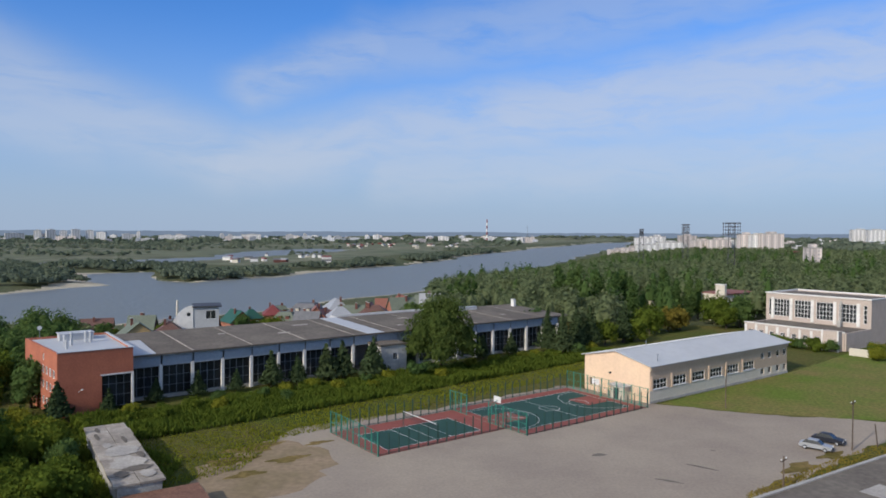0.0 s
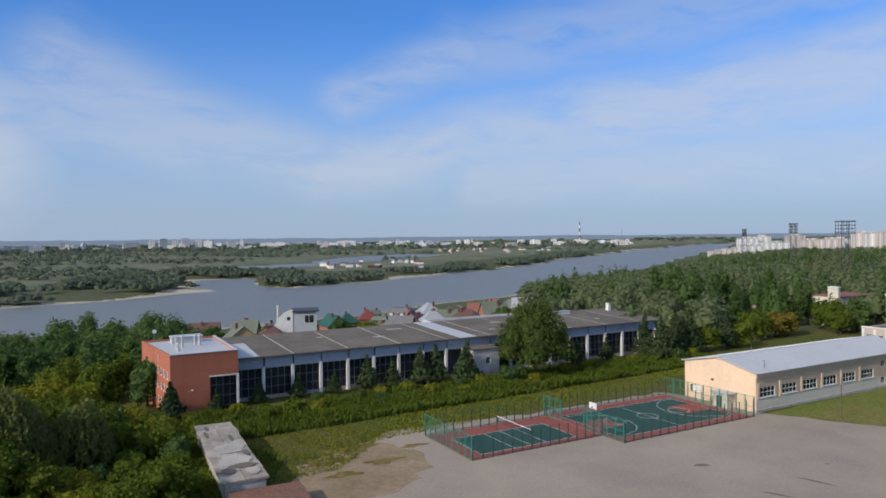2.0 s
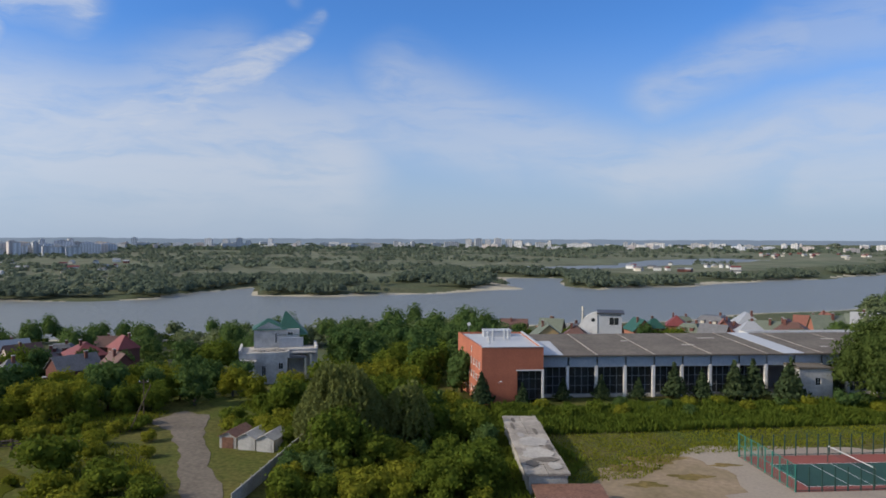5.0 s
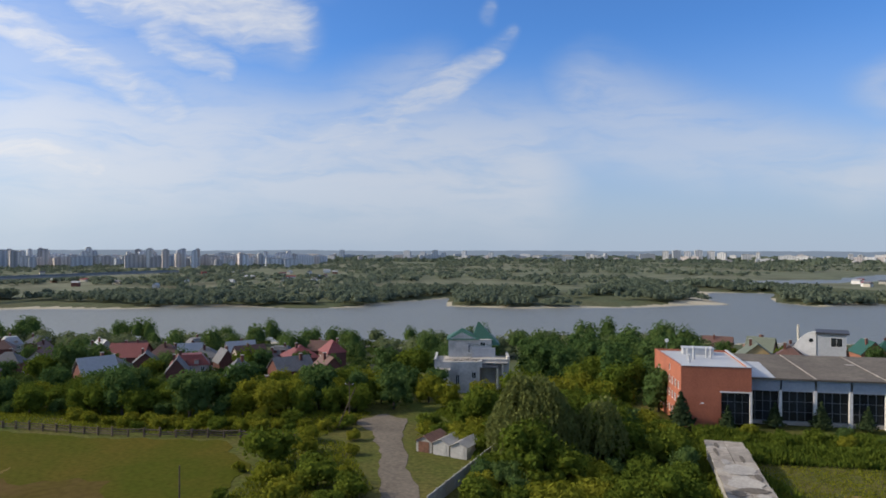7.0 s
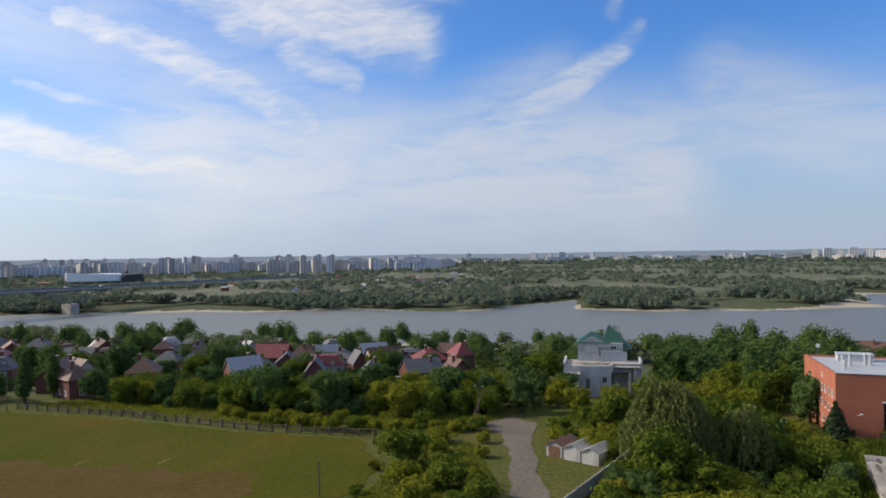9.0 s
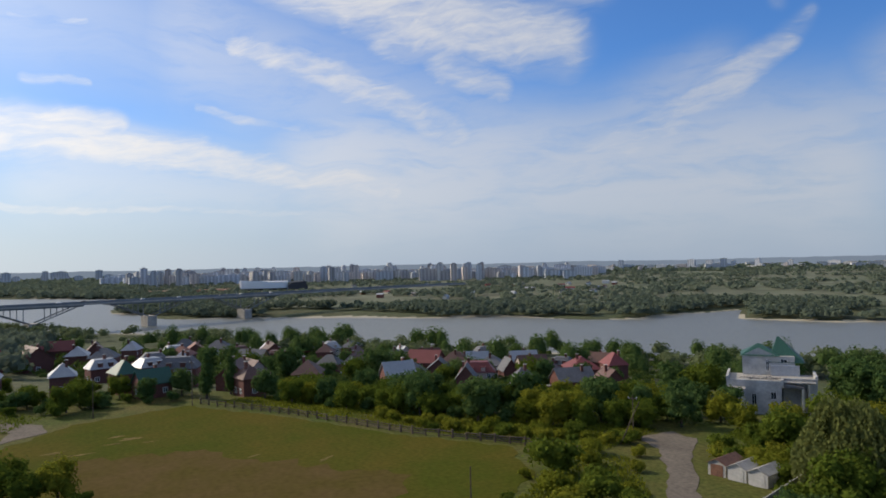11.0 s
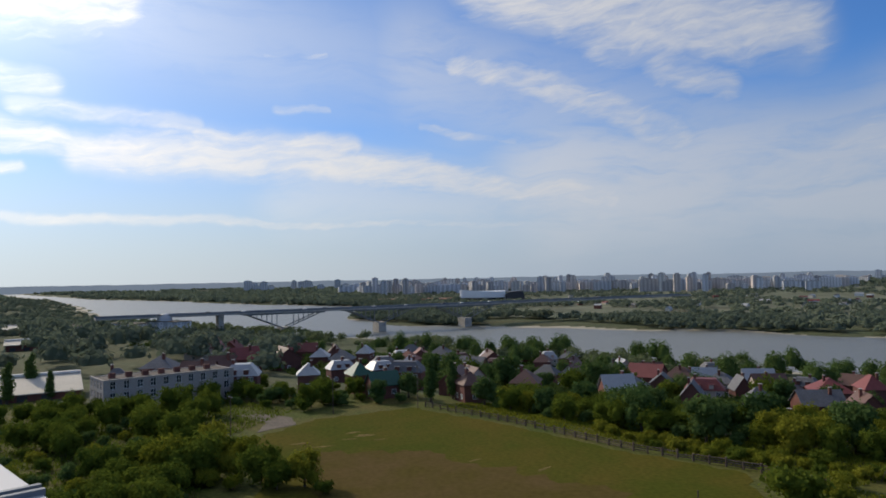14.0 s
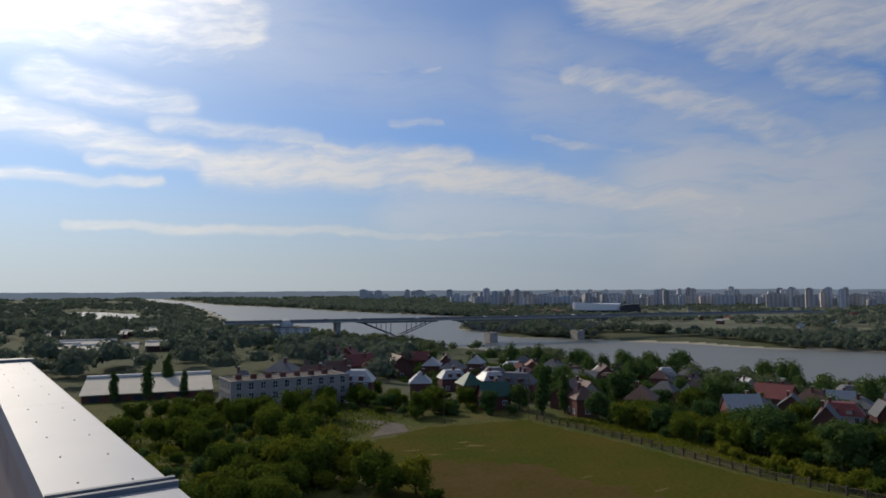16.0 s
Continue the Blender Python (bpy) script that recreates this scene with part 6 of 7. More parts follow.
for k in range(3):
    s = thing("metal_garage", pose(-86.4 + 3.1 * k, 72.2 + 0.9 * k, 0, 0, 0, 20) @ Matrix.Diagonal((0.88, 0.88, 0.88, 1)), "small whitewashed garage with a low gable sheet roof", "garage", "small garages")
    part("wall", Geo().box(0, 3.2, 0, 6.0, -0.3, 2.1).add([(0, 0, 2.1), (3.2, 0, 2.1), (1.6, 0, 2.9), (0, 6, 2.1), (3.2, 6, 2.1), (1.6, 6, 2.9)], [(0, 1, 2), (3, 5, 4)]), "weathered" if k else "concrete", s)
    for sg in (-1, 1):
        xe, xm = (-0.2, 1.6) if sg < 0 else (3.4, 1.6)
        pts = [(xe, -0.3, 2.0), (xm, -0.3, 2.92), (xm, 6.3, 2.92), (xe, 6.3, 2.0)]
        if sg > 0:
            pts = [pts[1], pts[0], pts[3], pts[2]]
        part("roof", Geo().add(pts + [(a, b, c + 0.08) for a, b, c in pts], BOX_FACES), "old_slab" if k else "rust", s)
    part("door", Geo().box(0.5, 2.7, -0.06, -0.004, 0.0, 1.95), "weathered" if k else "rust", s)
yard_wall = thing("concrete_fence", pose(-65.5, 56.5, 0, 0, 0, math.degrees(math.atan2(25.0, -11.5))), "grey concrete panel fence beside the track", "fence")
for k in range(9):
    part("panel", Geo().box(3.02 * k, 3.02 * k + 2.9, -0.07, 0.07, 0, 1.9), "concrete", yard_wall)
    part("post", Geo().box(3.02 * k + 2.9, 3.02 * k + 3.02, -0.12, 0.12, 0, 2.05), "concrete", yard_wall)

near_roof = thing("flat_garage", pose(34.5, 76.5, 0, 0, 0, 32.3), "low flat-roofed garage block with patched grey roofing", "garage")
part("wall", Geo().box(0.2, 39.8, -16, -0.2, 0, 2.8), "concrete", near_roof)
part("roof", Geo().box(0, 40, -16.2, 0, 2.8, 3.0), "bitumen", near_roof)
for k in range(7):
    part("roofing_strip", Geo().box(2 + 5.3 * k, 6.4 + 5.3 * k, -15 + (k % 2), -3.2 - 0.9 * (k % 3), 3.004, 3.03), "old_slab" if k in (2, 5) else "bitumen", near_roof)
part("edge", Geo().box(-0.1, 40.1, -0.35, 0.1, 3.0, 3.15), "concrete", near_roof)


def car(x, y, turn, paint, label):
    c = thing("car", pose(x, y, 0.05, 0, 0, turn), label, "car", "parked cars")
    prof = [(-2.15, 0.35), (2.1, 0.35), (2.2, 0.55), (2.1, 0.8), (0.95, 0.95), (-1.75, 0.98), (-2.2, 0.85), (-2.25, 0.5)]
    g = Geo().section(prof, -0.85, 0.85)
    body = part("body", g, paint, c)
    cab0 = [(0.95, 0.95), (0.3, 1.42), (-1.1, 1.44), (-1.75, 0.98)]
    vs = [(px, s * (0.8 if pz < 1.2 else 0.62), pz) for s in (-1, 1) for px, pz in cab0]
    part("windows", Geo().add(vs, [(0, 1, 2, 3), (7, 6, 5, 4), (0, 4, 5, 1), (2, 6, 7, 3), (3, 7, 4, 0)]), "glass", c)
    part("roof", Geo().add([(0.32, -0.63, 1.425), (0.32, 0.63, 1.425), (-1.12, 0.63, 1.445), (-1.12, -0.63, 1.445), (0.2, -0.55, 1.49), (0.2, 0.55, 1.49), (-1.0, 0.55, 1.5), (-1.0, -0.55, 1.5)], BOX_FACES), paint, c)
    for px in (-1.35, 1.35):
        for s in (-1, 1):
            w = part("wheel", Geo().rod((px, s * 0.72, 0.31), (px, s * 0.9, 0.31), 0.31, n=14), "rubber", c)
            part("rim", Geo().rod((px, s * 0.9, 0.31), (px, s * 0.915, 0.31), 0.19, n=10), "car_silver", w)
    for s in (-0.62, 0.62):
        part("headlight", Geo().box(2.08, 2.2, s - 0.18, s + 0.18, 0.62, 0.78), "frame_white", c)
        part("tail_light", Geo().box(-2.27, -2.18, s - 0.16, s + 0.16, 0.66, 0.84), "roof_red", c)
    part("bumper", Geo().box(2.14, 2.28, -0.8, 0.8, 0.32, 0.55), "dark", c)
    return c


car(56.3, 104.0, -41, "car_silver", "silver saloon car parked on the asphalt yard")
car(60.0, 107.3, -43, "car_dark", "dark blue saloon car parked beside the silver one")


def utility_pole(x, y, high, lean=0.0, label="weathered utility pole with a short crossarm", arm=True):
    p = thing("utility_pole", pose(x, y, land_z(x, y) - 0.1, 0, lean, 40), label, "pole", "utility poles")
    part("pole", Geo().rod((0, 0, 0), (0, 0, high), 0.11, 0.08, n=8), "timber", p)
    if not arm:
        return
    part("crossarm", Geo().box(-0.8, 0.8, -0.06, 0.06, high - 0.6, high - 0.45), "timber", p)
    for xx in (-0.7, 0.7):
        part("insulator", Geo().rod((xx, 0, high - 0.45), (xx, 0, high - 0.25), 0.06, n=6), "frame_white", p)


utility_pole(-176.2, -1.4, 10.8)
utility_pole(-138.9, -37.8, 10.5)
utility_pole(-171.0, -21.9, 9.0)
utility_pole(-89.0, 34.8, 4.9, label="thin wooden post standing in the field", arm=False)
utility_pole(43.0, 86.9, 4.6, label="wooden post with a crossbar by the garages")
utility_pole(61.5, 103.6, 7.8)
utility_pole(66.5, 105.5, 4.0, lean=-18, label="leaning wooden brace post", arm=False)
utility_pole(-108.0, 74.0, 8.0, label="timber pole in the bushes")
utility_pole(-106.2, 70.0, 8.6, lean=24, label="leaning timber brace pole in the bushes", arm=False)
utility_pole(52.5, 128.2, 7.4, label="thin post beside the yellow hall", arm=False)

field_fence = thing("field_fence", pose(0, 0, 0), "weathered timber post and rail fence along the field", "fence")
track = [Vector((-177.5, 0.5, 0)), Vector((-154.5, 20.5, 0)), Vector((-128.5, 38.5, 0)), Vector((-112.5, 54.5, 0)), Vector((-101.0, 62.0, 0))]
k = 0
for p, q in zip(track, track[1:]):
    n = max(2, round((q - p).length / 2.9))
    for i in range(n):
        c0, c1 = p.lerp(q, i / n), p.lerp(q, (i + 1) / n)
        z0, z1 = max(-0.6, land_z(c0.x, c0.y)), max(-0.6, land_z(c1.x, c1.y))
        hh = 1.45 + 0.2 * math.sin(k * 2.1)
        part("post", Geo().box(c0.x - 0.15, c0.x + 0.15, c0.y - 0.15, c0.y + 0.15, z0 - 0.8, z0 + hh), "timber", field_fence)
        for zz in (0.4, 0.8, 1.2):
            if (k * 7 + int(zz * 10)) % 11:
                part("rail", Geo().rod((c0.x, c0.y, z0 + zz), (c1.x, c1.y, z1 + zz + 0.08 * math.sin(k * 3.3)), 0.11, n=4), "timber", field_fence)
        k += 1
for x0, y0, n in ((112, 168, 7), (84, 128, 4)):
    e = thing("kerb_row", pose(x0, y0, 0.05, 0, 0, -42), "row of pale kerb stones in the lawn", "kerb", "kerb rows")
    for i in range(n):
        part("kerb", Geo().box(i * 5.0, i * 5.0 + 3.6, 0, 0.4, 0, 0.25), "old_slab", e)
for x0, y0, sx, sy, rot in ((34, 97, 4.5, 0.5, -38), (28, 91, 3.6, 0.6, -30), (47.0, 92.5, 2.0, 0.8, 10), (40, 103, 0.8, 0.3, 0), (22, 100, 2.2, 1.2, 15)):
    tagged(part("tar_patch", Geo(pose(x0, y0, 0.045, 0, 0, rot)).prism([(sx * (0.5 + 0.5 * math.cos(a) * (1 + 0.2 * math.sin(3 * a + x0))), sy * (0.5 + 0.5 * math.sin(a))) for a in [math.tau * i / 14 for i in range(14)]], 0, 0.012), "bitumen"),
           "dark tar patch in the worn asphalt", "patch", kind="structure")
for i, (x0, y0, sx, sy) in enumerate(((-28, 103, 6, 2.4), (-22, 98, 4, 1.5), (-30, 97, 5, 2), (-19, 106, 3, 1), (-26, 92, 3.5, 1.4), (50, 96, 5, 1.8), (44, 89, 6, 1.6), (57, 101, 4, 1.4))):
    g = Geo(pose(x0, y0, 0.047, 0, 0, 35))
    g.prism([(sx * math.cos(a) * (0.7 + 0.3 * math.sin(3 * a + i)), sy * math.sin(a) * (0.8 + 0.2 * math.cos(5 * a + i))) for a in [math.tau * j / 22 for j in range(22)]], 0, 0.012)
    tagged(part("grass_patch", g, "straw"), "dry grass patch breaking through the asphalt edge", "grass", kind="structure")
for i, (x0, y0, sx, sy, rot) in enumerate(((-147, -12.5, 2.6, 1.2, -75), (-150, -15, 1.8, 0.7, -60), (-144, -15, 2.2, 0.6, -80), (-141, -24.5, 2.4, 0.9, -70), (-138, -20, 2.6, 0.5, -75), (-143, -9, 1.6, 0.4, -80), (-118, 20, 2.6, 0.5, -40), (-125, 9, 1.8, 0.4, -50))):
    g = Geo(pose(x0, y0, 0.054, 0, 0, rot))
    g.prism([(sx * math.cos(a) * (0.7 + 0.3 * math.sin(3 * a + i) + 0.12 * math.sin(11 * a + i)), sy * math.sin(a) * (0.8 + 0.2 * math.cos(5 * a + i) + 0.15 * math.sin(9 * a))) for a in [math.tau * j / 44 for j in range(44)]], 0, 0.01)
    tagged(part("straw_patch", g, "straw"), "bare straw-coloured patch worn in the field", "dry grass", kind="structure")

# ---------------------------------------------------------------- the roof the view is taken from
RUN = Vector((-0.735, -0.678, 0))
CAPZ = EYE - 0.60
own = thing("apartment_house", pose(-0.17, 0.183, 0, 0, 0, math.degrees(math.atan2(-RUN.y, -RUN.x))), "tall brick apartment house with a flat roof underfoot", "building")
part("wall", Geo().box(-7.2, 24, -14, 0.30, 0, CAPZ - 1.15), "brick", own)
part("roof", Geo().box(-7.2, 24, -14, 0.0, CAPZ - 1.14, CAPZ - 1.02), "rust", own, "reddish brown roof felt")
part("parapet", Geo().box(-7.2, 0.6, 0.02, 0.31, CAPZ - 1.15, CAPZ - 0.03), "pinkish", own)
part("parapet", Geo().box(-7.45, -7.2, -6, 0.31, CAPZ - 1.15, CAPZ - 0.03), "pinkish", own)
for x0, x1 in ((-6.98, -4.3), (-4.298, -2.32), (-2.26, 0.6)):
    g = Geo(Matrix.Translation((0, 0, CAPZ)) @ Matrix(((0, 1, 0, 0), (1, 0, 0, 0), (0, 0, 1, 0), (0, 0, 0, 1))))
    g.section([(-0.005, -0.085), (0.0, -0.085), (0.004, -0.012), (0.336, -0.012), (0.338, -0.085), (0.343, -0.085), (0.342, 0.0), (-0.004, 0.0)][::-1], x0, x1)
    cp = part("cap_sheet", g, "cap", own, "pale zinc cap sheet")
    for i in range(int((x1 - x0) / 0.42) + 1):
        for yy in (0.10, 0.25):
            xx = x0 + 0.14 + i * 0.42 + (0.05 if yy > 0.2 else 0)
            if xx < x1 - 0.05:
                part("screw", Geo().rod((xx, yy, CAPZ), (xx, yy, CAPZ + 0.003), 0.004, n=6), "steel", cp)
part("cap_seam", Geo().box(-2.32, -2.30, -0.008, 0.35, CAPZ - 0.08, CAPZ + 0.02), "steel", own)
part("cap_seam", Geo().box(-2.28, -2.26, -0.008, 0.35, CAPZ - 0.08, CAPZ + 0.016), "steel", own)
part("cap_seam", Geo().box(-7.06, -6.98, -0.03, 0.37, CAPZ - 0.01, CAPZ + 0.025), "steel", own)
part("cap_sheet", Geo().box(-7.5, -7.06, -6, 0.34, CAPZ - 0.02, CAPZ - 0.006), "cap", own, "pale zinc cap sheet")

# ---------------------------------------------------------------- plants


def weeds(name, corners, n, high, size, mat, seed, label, kind="stuff"):
    """Tall weeds and grass over a patch: upright blades in clumps of uneven height."""
    rs_ = np.random.RandomState(seed)
    C = np.array(corners, float)
    x, y = rs_.uniform(C[:, 0].min(), C[:, 0].max(), 3 * n), rs_.uniform(C[:, 1].min(), C[:, 1].max(), 3 * n)
    inn, _, _ = shore(x, y, corners)
    x, y = x[inn][:n], y[inn][:n]
    n = len(x)
    z, _ = land(x, y)
    tall = high * (0.35 + 0.65 * np.clip(0.5 + 0.5 * np.sin(x / 3.1 + 2 * np.sin(y / 4.3)) * np.cos(y / 2.7 + np.sin(x / 5.1)), 0, 1)) * (0.7 + 0.5 * rs_.rand(n))
    a = rs_.rand(n) * math.tau
    s = size * (0.6 + 0.8 * rs_.rand(n))
    lx, ly = rs_.normal(scale=0.25, size=n) * tall, rs_.normal(scale=0.25, size=n) * tall
    c0 = np.column_stack([x, y, z])
    w = np.column_stack([np.cos(a) * s, np.sin(a) * s, 0 * s])
    mid = c0 + np.column_stack([lx * 0.4, ly * 0.4, tall * 0.6])
    tip = c0 + np.column_stack([lx, ly, tall])
    v = np.stack([c0, mid + w * 0.5, tip, mid - w * 0.5], 1).reshape(-1, 3)
    ob = part(name, grid_mesh(name, v, np.arange(4 * n).reshape(-1, 4), [mat]), [])
    return tagged(ob, label, "grass", kind=kind)


YC = lambda *cs: [tuple((YARD @ Vector((a, b, 0)))[:2]) for a, b in cs]
weeds("tall_weeds", YC((-33, 27), (30, 30), (96, 34), (96, 46), (-33, 45)), 52000, 1.9, 0.34, "leaf", 1, "belt of tall green weeds before the hall")
weeds("rough_grass", YC((-44, 4), (-18, 6), (-8, 16), (56, 22), (96, 34), (30, 30), (-33, 27), (-44, 22)), 34000, 0.5, 0.2, "leaf_yellow", 2, "rough dry grass between yard and weeds")
weeds("thicket_grass", [(-62, 58), (-34, 72), (-36, 96), (-66, 118), (-110, 112), (-104, 92), (-84, 84)], 24000, 1.2, 0.34, "leaf", 3, "tall grass and nettles under the bushes")
weeds("field_edge_grass", [(-178, 4), (-128, 42), (-110, 58), (-98, 66), (-76, 56), (-70, 40), (-84, 36), (-100, 58), (-112, 82), (-140, 62), (-186, 22)], 26000, 0.75, 0.25, "leaf_yellow", 4, "long dry grass along the field fence")
weeds("field_corner_grass", [(-176, -32), (-140, -44), (-108, -34), (-90, -28), (-74, -52), (-104, -96), (-190, -100), (-200, -60)], 20000, 0.9, 0.34, "leaf", 5, "long grass south of the field")
weeds("verge_grass", [(34, 78), (58, 95), (72, 107), (66, 106), (50, 95), (38, 86)], 5000, 0.32, 0.2, "leaf_ochre", 6, "dry verge grass beside the garages")


def leaf_cloud(blobs, n, size, seed, droop=0.0, upright=0.35, lump=0.22):
    """Small four-sided leaf clumps over the skins of some blobs, with a dark core mesh in each blob."""
    rs = np.random.RandomState(seed)
    B = np.array(blobs, float)
    wts = (B[:, 3] * B[:, 5] + B[:, 4] * B[:, 5] + B[:, 3] * B[:, 4])
    idx = rs.choice(len(B), n, p=wts / wts.sum())
    d = rs.normal(size=(n, 3))
    d /= np.linalg.norm(d, axis=1)[:, None]
    d[:, 2] = np.where((d[:, 2] < -0.45) & (rs.rand(n) < 0.75), -d[:, 2], d[:, 2])
    ph = B[idx, 0] * 1.7 + B[idx, 2]
    bump = 1 + lump * np.sin(5 * d[:, 0] + ph) * np.cos(4.3 * d[:, 1] - ph) + 0.5 * lump * np.sin(9 * d[:, 2] + 7 * d[:, 0] + ph)
    rad = bump * (0.72 + 0.36 * rs.rand(n) ** 0.6)
    c = B[idx, :3] + d * B[idx, 3:] * rad[:, None]
    if droop:
        c[:, 2] -= droop * rs.rand(n) * (1 - np.abs(d[:, 2]))
    nor = d + rs.normal(scale=0.75, size=(n, 3)) + np.array([0, 0, upright])
    nor /= np.linalg.norm(nor, axis=1)[:, None]
    t = np.cross(nor, rs.normal(size=(n, 3)))
    if droop:
        t = 0.35 * t + np.array([0, 0, -1.0])
        t -= nor * (t * nor).sum(1)[:, None]
    t /= np.linalg.norm(t, axis=1)[:, None] + 1e-9
    b = np.cross(nor, t)
    s = size * (0.55 + 0.9 * rs.rand(n))[:, None]
    long_ = 1.5 if droop else 1.1
    v = np.stack([c - t * s * long_ * 0.5, c + b * s * 0.42 + t * s * 0.05, c + t * s * long_ * 0.55, c - b * s * 0.38 - t * s * 0.08], 1).reshape(-1, 3)
    q = np.arange(4 * n).reshape(-1, 4)
    cores_v, cores_q, off = [], [], 4 * n
    nu, nw = 8, 5
    for bl in B:
        for i in range(nw + 1):
            for k in range(nu):
                th, fi = math.pi * (0.02 + 0.96 * i / nw), math.tau * k / nu
                rr = 0.70 * (1 + 0.12 * math.sin(3 * fi + bl[0]) * math.sin(2 * th))
                cores_v.append((bl[0] + bl[3] * rr * math.sin(th) * math.cos(fi), bl[1] + bl[4] * rr * math.sin(th) * math.sin(fi), bl[2] + bl[5] * rr * math.cos(th)))
        for i in range(nw):
            for k in range(nu):
                cores_q.append((off + i * nu + k, off + (i + 1) * nu + k, off + (i + 1) * nu + (k + 1) % nu, off + i * nu + (k + 1) % nu))
        off += (nw + 1) * nu
    return np.concatenate([v, np.array(cores_v)]), np.concatenate([q, np.array(cores_q)])


def trunk_geo(high, r, limbs, seed):
    rs = random.Random(seed)
    g = Geo().rod((0, 0, -0.6), (0.1 * r, 0, high * 0.45), r, r * 0.75, n=7).rod((0.1 * r, 0, high * 0.45), (0.0, 0.2, high), r * 0.75, r * 0.3, n=7)
    for k in range(limbs):
        z = high * rs.uniform(0.35, 0.8)
        a = math.tau * (k + rs.random() * 0.6) / limbs
        ln = high * rs.uniform(0.3, 0.45)
        g.rod((0, 0.1, z), (ln * math.cos(a), ln * math.sin(a), z + ln * 0.7), r * 0.4, r * 0.12, n=5)
    return g


PLANTS = {}
SPEC = {  # kind: height, crown radius, leaf clumps, clump size, material, label, category
    "tree_broad": (7.6, 3.9, 1900, 0.44, "leaf", "broad leafy green summer tree", "tree"),
    "tree_yellow": (7.5, 3.5, 1900, 0.43, "leaf_yellow", "leafy tree turning yellow-green", "tree"),
    "tree_dark": (10.5, 4.2, 1500, 0.60, "leaf_dark", "dark green dense rounded tree", "tree"),
    "tree_tall": (15.0, 2.6, 2000, 0.58, "leaf_dark", "tall narrow dark green poplar", "tree"),
    "bush": (3.0, 2.1, 950, 0.31, "leaf", "rounded leafy green bush", "bush"),
    "bush_yellow": (3.2, 2.2, 950, 0.31, "leaf_yellow", "spreading yellow-green leafy bush", "bush"),
    "bush_dark": (3.6, 2.2, 950, 0.31, "leaf_dark", "dark green dense bush", "bush"),
    "spruce": (4.6, 1.5, 950, 0.36, "leaf_spruce", "small dark young spruce tree", "tree"),
    "conifer": (12.0, 3.2, 1500, 0.52, "leaf_spruce", "tall dark green conifer tree", "tree"),
    "ochre_tree": (8.0, 3.5, 1200, 0.6, "leaf_ochre", "tree with ochre autumn leaves", "tree"),
}


def plant(kind, x, y, size=1.0, turn=0.0, variant=0, z=None):
    h, r, n, leaf, mat, label, cat = SPEC[kind]
    z = land_z(x, y) if z is None else z
    m = pose(x, y, z, 0, 0, turn) @ Matrix.Diagonal((size, size, size, 1))
    key = (kind, variant)
    if key in PLANTS:
        return copy_thing(PLANTS[key], m)
    rs = random.Random(hash((len(kind), variant, n)) % 1000)
    blobs = []
    if kind in ("spruce", "conifer"):
        for i in range(5):
            f = i / 4
            blobs.append((rs.uniform(-.1, .1), rs.uniform(-.1, .1), h * (0.2 + 0.68 * f), r * (1 - 0.85 * f), r * (1 - 0.85 * f), h * 0.13))
    elif kind == "tree_tall":
        for i in range(6):
            f = i / 5
            blobs.append((rs.uniform(-.5, .5), rs.uniform(-.5, .5), h * (0.2 + 0.68 * f), r * (0.75 + 0.25 * math.sin(math.pi * f)) * (1 - 0.4 * f), r * (0.75 + 0.25 * math.sin(math.pi * f)) * (1 - 0.4 * f), h * 0.14))
    else:
        low = cat == "bush"
        blobs.append((0, 0, h * 0.5, r * 0.8, r * 0.8, h * 0.42))
        for i in range(6 if low else 8):
            a = math.tau * i / (6 if low else 8) + rs.uniform(-.3, .3)
            q = r * rs.uniform(0.45, 0.68)
            s = r * rs.uniform(0.36, 0.52)
            blobs.append((q * math.cos(a), q * math.sin(a), h * rs.uniform(0.26 if low else (0.2 if i % 2 else 0.5), 0.78 if low or i % 2 == 0 else 0.45), s, s, s * rs.uniform(0.8, 1.1)))
    v, q = leaf_cloud(blobs, n, leaf, variant * 31 + n)
    t = thing(kind if kind not in ("tree_broad", "tree_yellow", "tree_dark", "tree_tall", "bush_yellow", "bush_dark", "ochre_tree") else {"bush_yellow": "bush", "bush_dark": "bush", "tree_tall": "poplar"}.get(kind, "tree"),
              pose(x, y, z, 0, 0, turn), label, cat, {"bush": "bushes", "tree": "trees"}[cat])
    part("trunk", trunk_geo(h * (0.55 if cat == "tree" else 0.4), (0.035 * h if cat == "tree" else 0.09), 5 if kind not in ("spruce", "conifer", "tree_tall") else 0, n), "bark", t)
    crown = part("crown", grid_mesh("crown", v, q, [mat]), [], t)
    PLANTS[key] = t
    return t


def fill(corners, kinds, spacing, seed, lo=0.75, hi=1.25, avoid=()):
    """Plants strewn over a four- or more-cornered patch."""
    rs = random.Random(seed)
    xs, ys = [c[0] for c in corners], [c[1] for c in corners]
    put = []
    for _ in range(6000):
        x, y = rs.uniform(min(xs), max(xs)), rs.uniform(min(ys), max(ys))
        inn, _, _ = shore(np.array([x]), np.array([y]), corners)
        if not inn[0] or any((x - a) ** 2 + (y - b) ** 2 < spacing ** 2 for a, b in put) or any((x - a) ** 2 + (y - b) ** 2 < r * r for a, b, r in avoid):
            continue
        put.append((x, y))
        plant(rs.choice(kinds), x, y, rs.uniform(lo, hi), rs.uniform(0, 360), rs.choice((0, 1, 2)))


